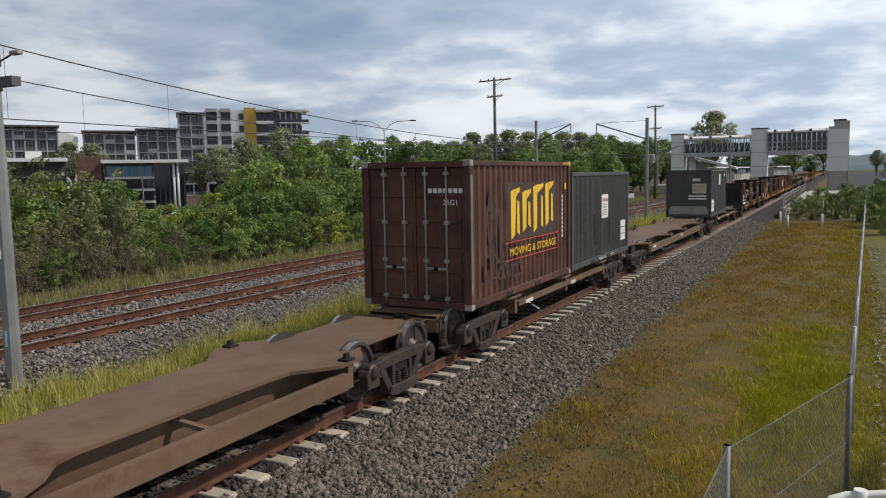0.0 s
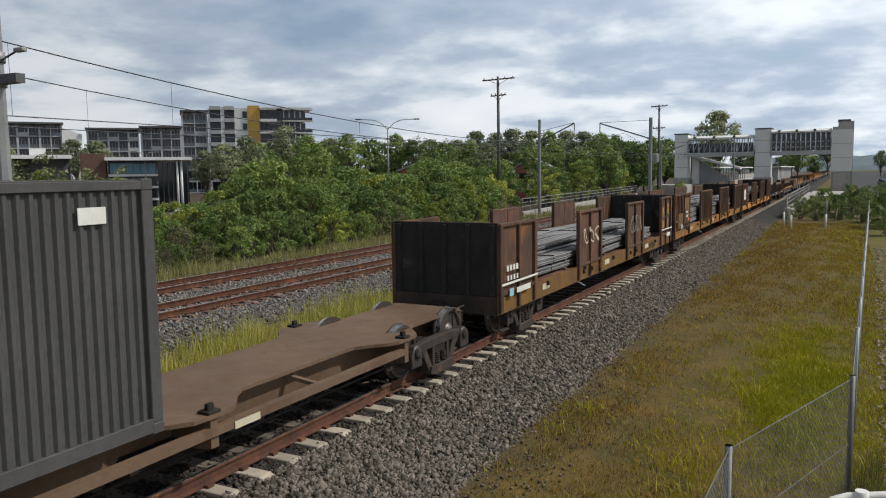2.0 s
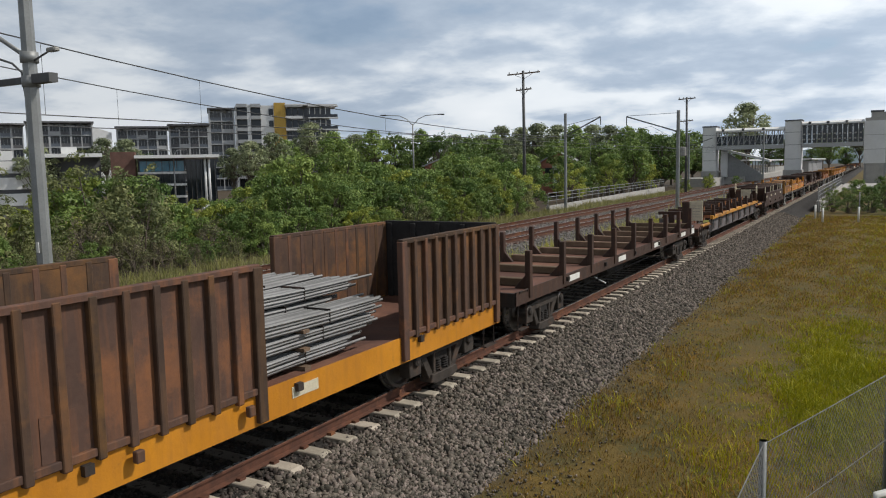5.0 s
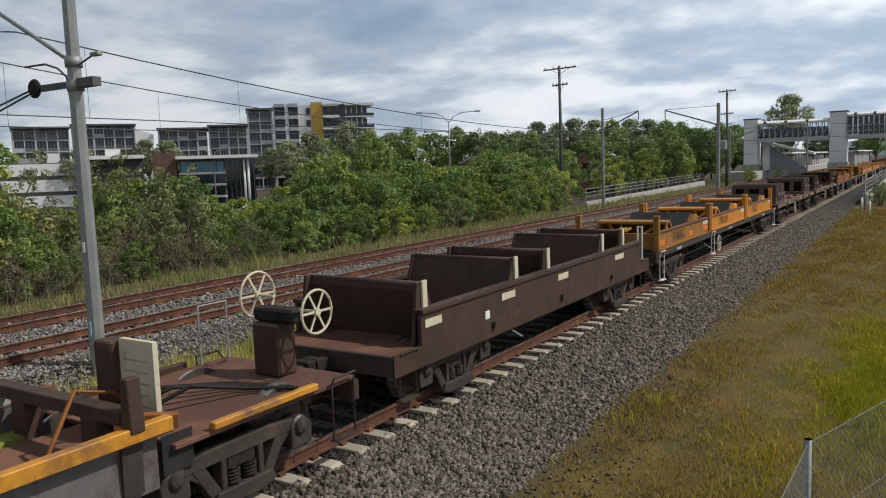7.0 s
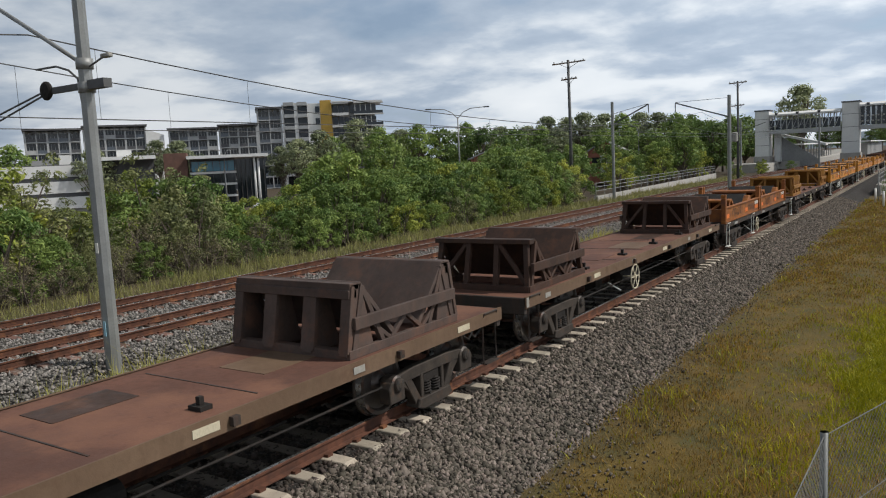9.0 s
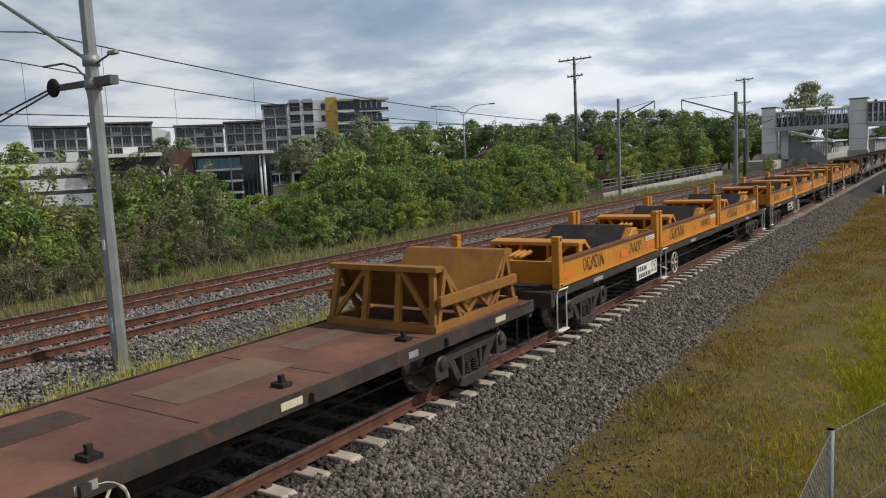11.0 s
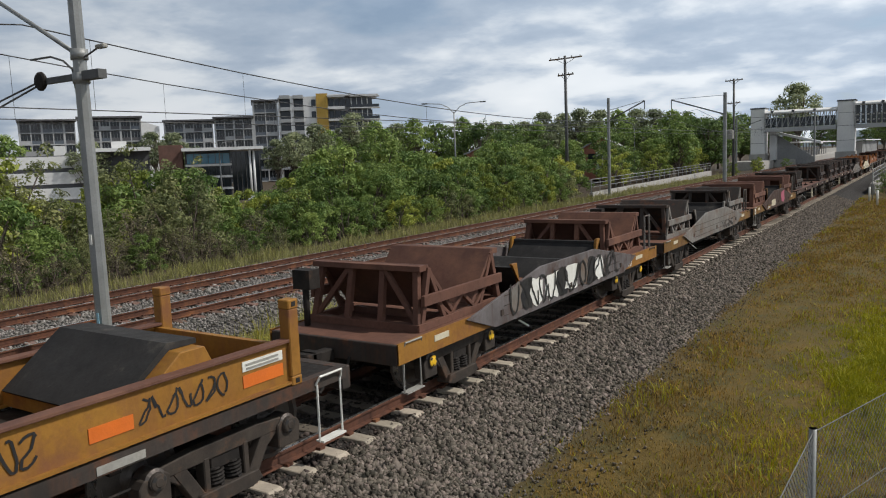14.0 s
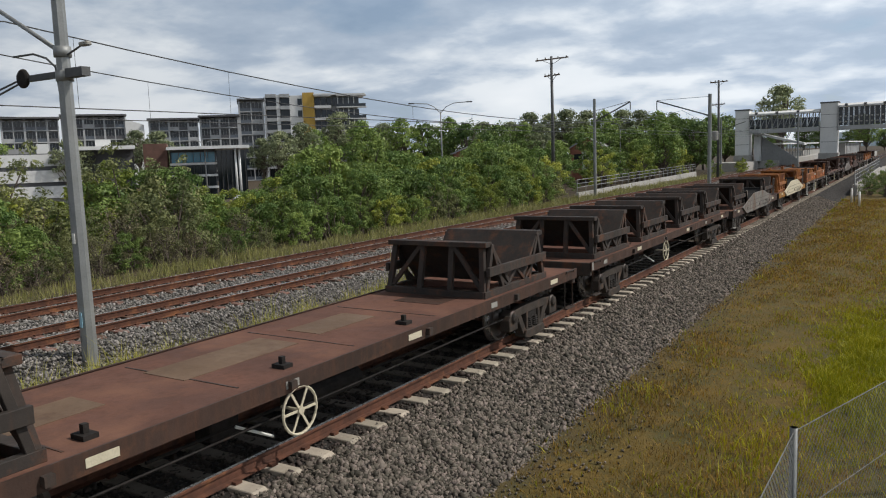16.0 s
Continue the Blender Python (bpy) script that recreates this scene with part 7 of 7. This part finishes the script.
            part("post", box(bmesh.new(), x - 0.07, x + 0.07, y, y + 0.1, z0 + 0.7, z1 - 0.5), M["render"], t)
    for i in range(n):
        x = -h + 2 * h * i / n
        part("screen", box(bmesh.new(), x + 0.1, x + 2 * h / n - 0.1, -1.5, -1.46, z0 + 0.75, z1 - 0.55 if dark else z1 - 1.3), M["glass"], t, "dark mesh screen panel")
        if dark:
            for k in range(2):
                part("screen_mark", box(bmesh.new(), x + 0.2, x + 2 * h / n - 0.3, -1.52, -1.505, z0 + 1.25 + k * 0.9, z0 + 1.5 + k * 0.9), M["grey"], t)
        else:
            part("brace", beam(bmesh.new(), (x, -1.56, z0 + 0.7), (x + 2 * h / n, -1.56, z1 - 0.5), 0.06, 0.1), M["render"], t)
    for k in range(3):
        part("roof_vent", box(bmesh.new(), -h + h * 0.6 * k + 1.0, -h + h * 0.6 * k + 1.4, -1.95, -0.2, z1 - 0.4, z1 + 0.02), M["render_dark"], t)
    return t


footbridge(-25.8, -14.3, 6.0, 9.7, "white-roofed station footbridge with open steel sides", False)
footbridge(-11.4, -1.9, 6.0, 10.4, "white-roofed station footbridge with dark screens", True)
t = thing("platform_stairs", (-22.0, 152, 0), "covered station stairs with white roof", "stairs")
part("stair_wall", prism(bmesh.new(), [(-3.0, 0), (4.0, 0), (4.0, 1.2), (-3.0, 6.0)], -0.2, 0.2, "y"), M["render"], t)
part("stair_roof", prism(bmesh.new(), [(-2.2, 5.6), (-1.8, 5.9), (5.2, 4.0), (5.2, 3.6)], -2.0, 1.5, "y"), M["render_white"], t, "white sloping roof")
part("stair_screen", box(bmesh.new(), -3.4, -2.2, -1.0, 0, 0.5, 6.0), M["render_white"], t)
t = thing("platform_canopy", (-22.5, 165, 0), "station platform with a white canopy", "platform")
part("platform", box(bmesh.new(), -3.0, 1.4, -14, 120, -0.4, 0.95), M["concrete"], t, "raised concrete platform")
part("canopy", box(bmesh.new(), -3.4, 0.8, -4, 60, 3.9, 4.15), M["render_white"], t)
for i in range(14):
    part("canopy_post", box(bmesh.new(), -1.2, -1.0, -3 + i * 4.6, -2.8 + i * 4.6, 0.95, 3.9), M["render"], t)
part("platform_fence", box(bmesh.new(), -2.9, -2.8, -14, 120, 0.95, 2.2), M["grey"], t)
t = thing("platform_canopy", (-11.6, 165, 0), "low platform building with a white canopy", "platform")
part("platform", box(bmesh.new(), -1.8, 1.6, -10, 110, -0.4, 0.95), M["concrete"], t)
part("canopy", box(bmesh.new(), -1.6, 1.2, -6, 40, 3.9, 4.1), M["render_white"], t)
for i in range(12):
    part("shelter_bay", box(bmesh.new(), -1.0, 0.6, -5 + i * 3.6, -2.4 + i * 3.6, 0.95, 3.7), M["render"], t)
for i in range(10):
    h_ = 26 + gr.uniform(-8, 8)
    t = thing("far_hill", (-60 + i * 45, 1500 + gr.uniform(-100, 100), -6), "low hazy wooded hill far away", "hill")
    bm = bmesh.new()
    lathe(bm, [(0, 190), (h_ * 0.4, 150), (h_ * 0.75, 90), (h_ * 0.95, 35), (h_, 4)], 18, "z")
    part("slope", bm, M["hill"], t)
tagged(part("station_wall", box(bmesh.new(), -30.0, -24.2, 136, 148, -0.5, 1.0), M["concrete"]), "low concrete platform ramp", "platform", kind="structure")

# car park and cars on the right
tagged(part("car_park", box(bmesh.new(), 2.6, 140, 122, 900, -0.6, -0.42), M["asphalt"]), "asphalt car park", "car park", kind="structure")
CAR_MATS = [glass("car_paint", c, 0.3) for c in ((0.55, 0.55, 0.56), (0.75, 0.75, 0.74), (0.05, 0.055, 0.07), (0.30, 0.03, 0.03), (0.10, 0.16, 0.28))]


def car(x, y, rz, k):
    t = thing("parked_car", (x, y, -0.42), "parked car in the open car park", "car", "cars in the car park")
    t.matrix_basis = pose(x, y, -0.42, 0, 0, rz)
    prof = [(-2.1, 0.35), (2.1, 0.35), (2.15, 0.75), (1.3, 0.92), (0.6, 1.42), (-1.0, 1.45), (-1.75, 0.98), (-2.15, 0.9)]
    part("body", prism(bmesh.new(), prof, -0.85, 0.85, "x"), CAR_MATS[k % 5], t, bevel=0.06)
    part("side_glass", prism(bmesh.new(), [(-1.5, 0.98), (1.1, 0.95), (0.55, 1.36), (-0.95, 1.38)], -0.86, 0.86, "x"), M["glass"], t)
    for yy in (-1.3, 1.35):
        for xx in (-0.8, 0.8):
            part("wheel", lathe(bmesh.new(), [(xx - 0.09, 0.2), (xx - 0.09, 0.32), (xx + 0.09, 0.32), (xx + 0.09, 0.2)], 14, "x", (0, yy, 0.32)), M["black"], t)
    return t


cars = [car(8.5, 128, 15, 0), car(11.4, 130, 12, 1), car(8.8, 138, 15, 2), car(12.0, 141, 10, 3), car(15.2, 140, 15, 4)]
for i in range(34):
    copy_thing(cars[i % 5], pose(8.5 + (i % 8) * 3.1 + gr.uniform(-0.2, 0.2), 150 + (i // 8) * 13 + gr.uniform(-0.5, 0.5), -0.42, 0, 0, 12 + gr.uniform(-3, 3)))
for i, (x, y) in enumerate(((-58.5, 55.5), (-60.6, 57.8), (-56.6, 58.2), (-62, 62), (-54.5, 61))):
    o = copy_thing(cars[(0, 1, 4, 2, 0)[i]], pose(x, y, -1.0, 0, 0, 60 + gr.uniform(-15, 15)))
    o["label"] = "parked car glimpsed beyond the thicket"
for i in range(9):
    t = thing("lamp_post", (10 + i * 6.5, 170 + (i % 3) * 26, -0.5), "slim car park lamp post", "lamp post", "car park lamps")
    part("pole", tube(bmesh.new(), [(0, 0, 0), (0, 0, 11)], 0.09, 8, 0.05), M["pole"], t)
    part("lamp_head", box(bmesh.new(), -1.6, 1.6, -0.15, 0.15, 10.9, 11.05), M["pole_dark"], t)

# ---- masts, wires, poles and fences ----
def octagon_mast(x, y, base, top, label, lower=0.15, upper=0.11):
    t = thing("overhead_line_mast", (x, y, base), label, "mast", "overhead line masts")
    bm = bmesh.new()
    tube(bm, [(0, 0, 0), (0, 0, (top - base) * 0.5), (0, 0, top - base)], lower, 8, upper)
    for f in bm.faces:
        f.smooth = False
    part("pole", bm, M["pole"], t, "tapered galvanised mast")
    part("base_plate", box(bmesh.new(), -0.25, 0.25, -0.25, 0.25, 0, 0.03), M["pole"], t)
    return t


mast = octagon_mast(-13.97, 8.89, -0.30, 8.6, "galvanised overhead line mast beside the suburban track", 0.155, 0.115)
# heights above the mast's foot
for z in (6.20, 5.75):
    part("band", tube(bmesh.new(), [(0, 0, z - 0.10), (0, 0, z + 0.10)], 0.165, 8), M["pole"], mast, "bolted steel band")
part("arm", tube(bmesh.new(), [(-0.12, 0, 6.24), (-1.3, 0, 6.85), (-3.4, 0, 7.92)], 0.045, 8), M["pole"], mast, "sloping tubular arm")
part("bracket", beam(bmesh.new(), (0.66, 0, 5.79), (-1.2, 0, 5.79), 0.09, 0.12), M["pole_dark"], mast, "steel channel bracket")
part("bracket_end", box(bmesh.new(), 0.16, 0.69, -0.09, 0.09, 5.70, 5.87), M["pole_dark"], mast)
part("insulator", lathe(bmesh.new(), [(-0.07, 0.06), (-0.05, 0.16), (-0.02, 0.19), (0.02, 0.19), (0.05, 0.16), (0.07, 0.06)], 18, "y", (-1.32, -0.05, 5.80)), M["black"], mast, "dark round insulator disc")
part("stay", tube(bmesh.new(), [(-1.38, 0, 5.82), (-2.77, 0, 5.57), (-3.9, 0, 5.36)], 0.02, 6), M["pole_dark"], mast)
part("stay", tube(bmesh.new(), [(-1.38, 0, 5.76), (-2.77, 0, 5.46), (-3.9, 0, 5.22)], 0.02, 6), M["pole_dark"], mast)
part("cable_pipe", tube(bmesh.new(), [(-1.73, 0.02, 6.27), (-1.0, 0.02, 6.26), (-0.58, 0.02, 6.14), (-0.30, 0.02, 5.95), (-0.20, 0.02, 5.2), (-0.17, 0.02, 0.4)], 0.022, 6), M["pole_dark"], mast, "thin cable down the mast")
part("lamp_arm", tube(bmesh.new(), [(0.1, 0, 6.12), (0.64, 0, 6.27)], 0.018, 6), M["pole_dark"], mast)
part("lamp_head", box(bmesh.new(), 0.60, 0.86, -0.06, 0.06, 6.24, 6.32), M["grey"], mast, bevel=0.02)
part("number_plate", box(bmesh.new(), 0.02, 0.10, -0.165, -0.155, 2.52, 2.72), M["white"], mast)
part("blue_tag", box(bmesh.new(), 0.03, 0.10, -0.17, -0.16, 0.85, 1.15), M["blue"], mast, "pale blue tag")

far_mast = octagon_mast(-13.9, 63.0, -0.3, 7.9, "overhead line mast with a long arm over the track", 0.16, 0.14)
part("arm", beam(bmesh.new(), (0, 0, 6.5), (-4.2, 0, 7.9), 0.08, 0.1), M["pole_dark"], far_mast)
part("arm_stay", tube(bmesh.new(), [(0, 0, 8.0), (-4.2, 0, 7.95)], 0.02, 6), M["pole_dark"], far_mast)
part("dropper", tube(bmesh.new(), [(-4.2, 0, 7.9), (-4.2, 0, 7.2)], 0.04, 6), M["pole_dark"], far_mast)
far_mast = octagon_mast(-24.0, 64.5, -0.3, 8.25, "overhead line mast with an arm towards the track", 0.15, 0.13)
part("arm", beam(bmesh.new(), (0, 0, 6.6), (3.2, 0, 8.1), 0.08, 0.1), M["pole_dark"], far_mast)
part("arm_stay", tube(bmesh.new(), [(0, 0, 7.5), (3.2, 0, 8.15)], 0.02, 6), M["pole_dark"], far_mast)
part("dropper", tube(bmesh.new(), [(3.2, 0, 8.1), (3.2, 0, 7.4)], 0.04, 6), M["pole_dark"], far_mast)
for x, y in ((-13.9, 117.0), (-24.5, 118.5)):
    far_mast = octagon_mast(x, y, -0.3, 7.9, "overhead line mast near the station")
    part("arm", beam(bmesh.new(), (0, 0, 6.5), (-3.4 if x > -20 else 3.4, 0, 7.6), 0.08, 0.1), M["pole_dark"], far_mast)


def catenary(x, y):
    """Height of the carrying wire between masts 54 m apart."""
    u = ((y - 9.0) % 54.0) / 27.0 - 1.0
    return 5.30 + 1.43 * u * u


for x in FAR_TRACKS:
    t = thing("overhead_wire", (x, 0, 0), "dark overhead traction wires above the suburban track", "overhead wire")
    ys = np.arange(-18, 226, 3.0)
    part("carrying_wire", tube(bmesh.new(), [(0, y, catenary(x, y)) for y in ys], 0.016, 5), M["wire"], t)
    part("contact_wire", tube(bmesh.new(), [(0, y, 5.02) for y in ys], 0.013, 5), M["wire"], t)
    for y in np.arange(-16.5, 120, 4.5):
        part("dropper", tube(bmesh.new(), [(0, y, 5.02), (0, y, catenary(x, y))], 0.006, 4), M["wire"], t)


def power_pole(x, y, top, arms, label):
    t = thing("power_pole", (x, y, -0.6), label, "power pole")
    H = top + 0.6
    part("pole", tube(bmesh.new(), [(0, 0, 0), (0.05, 0, H * 0.5), (0, 0, H)], 0.19, 9, 0.13), M["pole_dark"], t, "dark weathered pole")
    for z, w in arms:
        a = part("crossarm", beam(bmesh.new(), (-w / 2, 0, H - z), (w / 2, 0.25, H - z + 0.1), 0.1, 0.13), M["timber"], t)
        for k in (-0.46, -0.2, 0.2, 0.46):
            part("insulator", tube(bmesh.new(), [(w * k, 0.1, H - z + 0.05), (w * k, 0.1, H - z + 0.26)], 0.05, 6), M["grey"], a)
        for s in (-1, 1):
            part("arm_brace", beam(bmesh.new(), (s * w * 0.3, 0.1, H - z), (0, 0.1, H - z - 0.5), 0.03, 0.04), M["pole_dark"], t)
    return t


power_pole(-31.0, 71.4, 13.2, ((0.3, 3.4), (1.9, 1.6)), "tall dark power pole with two crossarms")
pp = power_pole(-22.4, 106.5, 12.5, ((0.25, 2.2), (3.2, 1.6)), "tall dark power pole with a pole transformer")
part("transformer", lathe(bmesh.new(), [(5.2, 0.2), (5.3, 0.42), (6.4, 0.42), (6.5, 0.2)], 14, "z", (-0.3, -0.4, 0)), M["grey"], pp)


def street_lamp(x, y, H, arm, rz, label):
    t = thing("street_lamp", (x, y, -0.6), label, "street lamp")
    t.matrix_basis = pose(x, y, -0.6, 0, 0, rz)
    part("pole", tube(bmesh.new(), [(0, 0, 0), (0, 0, H)], 0.11, 8, 0.07), M["pole"], t)
    for s in (-1, 1):
        part("arm", tube(bmesh.new(), [(0, 0, H - 0.2), (s * arm * 0.22, 0, H + 0.55), (s * arm * 0.5, 0, H + 0.95), (s * arm, 0, H + 1.05)], 0.05, 6), M["pole"], t)
        part("lamp_head", box(bmesh.new(), min(s * arm, s * (arm + 0.7)), max(s * arm, s * (arm + 0.7)), -0.13, 0.13, H + 0.98, H + 1.12), M["pole_dark"], t, bevel=0.03)
    return t


street_lamp(-48.0, 77.7, 9.6, 3.1, 32, "double-armed street lamp above the trees")
street_lamp(-70.5, 61.5, 6.0, 0.8, 40, "slim lamp beside the shops")
street_lamp(-38.0, 113, 7.4, 0.7, 20, "slim lamp post by the road")

# ---- railings and fences ----
def pipe_railing(a, b, base, height, posts, label, wall=0.0):
    t = thing("railing", (a[0], a[1], base), label, "railing")
    d = Vector((b[0] - a[0], b[1] - a[1], 0))
    if wall:
        part("parapet", beam(bmesh.new(), Vector((0, 0, wall / 2 - 0.3)), d + Vector((0, 0, wall / 2 - 0.3)), 0.3, wall + 0.6), M["concrete"], t, "low concrete parapet")
    for k in (0.4, 0.7, 1.0):
        part("rail", tube(bmesh.new(), [Vector((0, 0, wall + height * k)), d + Vector((0, 0, wall + height * k))], 0.03, 6), M["pole"], t)
    for i in range(posts):
        p = d * (i / (posts - 1))
        part("post", tube(bmesh.new(), [p + Vector((0, 0, -0.3)), p + Vector((0, 0, wall + height))], 0.035, 6), M["pole"], t)
    return t


pipe_railing((-24.3, 61.0), (-27.6, 116.0), -0.1, 1.1, 24, "galvanised pipe railing on a concrete parapet", 0.35)
pipe_railing((-4.0, 69.0), (-4.0, 118.0), -0.35, 1.1, 22, "galvanised railing on a concrete culvert wall", 0.7)
tagged(part("culvert_slab", box(bmesh.new(), -4.3, 0.5, 118, 142, -0.6, -0.2), M["concrete"]), "concrete apron", "slab", kind="structure")


def mesh_fence(a, b, z0, h, label, pitch, end_post=True, step_=3.0, r=0.003):
    """Chain-wire fence: round posts, top and bottom wire and crossing mesh wires."""
    a, b = Vector((*a, z0)), Vector((*b, z0))
    d = b - a
    L = d.length
    u = d.normalized()
    t = thing("mesh_fence", a, label, "fence")
    n = max(1, round(L / step_))
    for i in range(n + (1 if end_post else 0)):
        p = u * (L * i / n)
        part("post", tube(bmesh.new(), [p + Vector((0, 0, -0.3)), p + Vector((0, 0, h + 0.04))], 0.036, 10), M["pole"], t, "galvanised round post")
    for z in (0.05, h * 0.5, h):
        part("strand", tube(bmesh.new(), [Vector((0, 0, z)), u * L + Vector((0, 0, z))], 0.005, 5), M["mesh_wire"], t)
    bm = bmesh.new()
    s = u.cross(Vector((0, 0, 1)))
    k = -h
    while k < L:
        for sg in (0, 1):
            lo, hi = (max(k, 0), min(k + h, L))
            za, zb = (lo - k, hi - k) if sg == 0 else (h - (lo - k), h - (hi - k))
            p, q = u * lo + Vector((0, 0, za)), u * hi + Vector((0, 0, zb))
            v = [bm.verts.new(p - s * r), bm.verts.new(p + s * r), bm.verts.new(q + s * r), bm.verts.new(q - s * r)]
            w = [bm.verts.new(p + Vector((0, 0, r * 1.6)) ), bm.verts.new(q + Vector((0, 0, r * 1.6)))]
            bm.faces.new((v[0], v[1], v[2], v[3]))
            bm.faces.new((v[0], w[0], w[1], v[3]))
            bm.faces.new((v[1], v[2], w[1], w[0]))
        k += pitch
    ob = part("wire_mesh", bm, M["mesh_wire"], t, "woven chain wire")
    ob["kind"] = "stuff"
    return t


mesh_fence((0.20, 10.3), (-0.83, 7.16), -0.5, 1.62, "galvanised chain-wire fence at the foot of the embankment", 0.085, True, 3.4, 0.0021)
mesh_fence((-0.83, 7.16), (-0.90, 4.2), -0.5, 1.62, "galvanised chain-wire fence at the foot of the embankment", 0.085, True, 3.4, 0.0021)
mesh_fence((0.20, 10.3), (1.75, 61.5), -0.5, 1.62, "long galvanised chain-wire fence along the verge", 0.3, True, 3.2, 0.0015)
mesh_fence((1.75, 61.5), (-3.6, 62.5), -0.5, 1.8, "chain-wire fence across the end of the verge", 0.2, True, 2.7, 0.0025)
for x, y in ((-3.0, 57.0), (-0.9, 58.5), (-3.7, 61.0)):
    t = thing("marker_post", (x, y, -0.52), "short white marker post in the grass", "post")
    part("post", tube(bmesh.new(), [(0, 0, 0), (0, 0, 1.0)], 0.07, 8), M["white"], t)
# white pipe handrail close below the camera
t = thing("handrail", (0.015, 3.25, -0.565), "white painted pipe handrail", "handrail")
part("rail", tube(bmesh.new(), [(-0.02, 0.0, 0.0), (-0.02, 0.0, 2.86), (0.0, 0.02, 2.93), (0.05, 0.04, 2.945), (1.6, 0.75, 3.02)], 0.017, 10), M["white"], t, "bent white pipe rail")
part("post", tube(bmesh.new(), [(0.10, 0.05, 0.0), (0.10, 0.05, 2.96)], 0.017, 10), M["white"], t)
part("collar", tube(bmesh.new(), [(0.10, 0.05, 2.90), (0.10, 0.05, 2.975)], 0.025, 10), M["white"], t)
# leaf litter past the fence
g_ = np.random.default_rng(77)
n_ = 9000
lx, ly = 0.3 + g_.random(n_) * 2.6, 5 + g_.random(n_) ** 1.6 * 40
lx += ly * 0.028
la_ = g_.random(n_) * 6.28
ls = 0.03 + 0.05 * g_.random(n_)
lz = -0.46 + g_.random(n_) * 0.03
c_, s_ = np.cos(la_) * ls, np.sin(la_) * ls
tl = g_.normal(0, 0.015, (n_, 4))
lv = np.stack([np.stack([lx - c_, ly - s_, lz + tl[:, 0]], -1), np.stack([lx + s_ * 0.35, ly - c_ * 0.35, lz + tl[:, 1]], -1),
               np.stack([lx + c_, ly + s_, lz + tl[:, 2]], -1), np.stack([lx - s_ * 0.35, ly + c_ * 0.35, lz + tl[:, 3]], -1)], 1).reshape(-1, 3)
# rank weeds inside the bend of the fence
blades("verge_weeds", 9000, lambda u, v: (-0.9 + v * 1.5, 4.4 + u * 7.6), VERGE_Z, 0.20, 0.012, GRASS[5], "dull green weeds beside the chain-wire fence", 31, 0.6,
       patch=lambda x, y, g: x > -0.75 + np.clip(y - 7.2, 0, 9) * 0.32 - 0.15)
tagged(new("leaf_litter", arrays_mesh("leaf_litter", lv, np.arange(n_ * 4).reshape(n_, 4), M["litter"])), "pale leaf and bark litter beyond the fence", "leaf litter", kind="stuff")

def motions():
    """The train runs past at an even speed."""
    for ob, s in MOVING:
        m = ob.matrix_basis.copy()
        walk(ob, [(0.0, m), (16.0, Matrix.Translation((0, -SPEED * 16.0, 0)) @ m)])


motions()
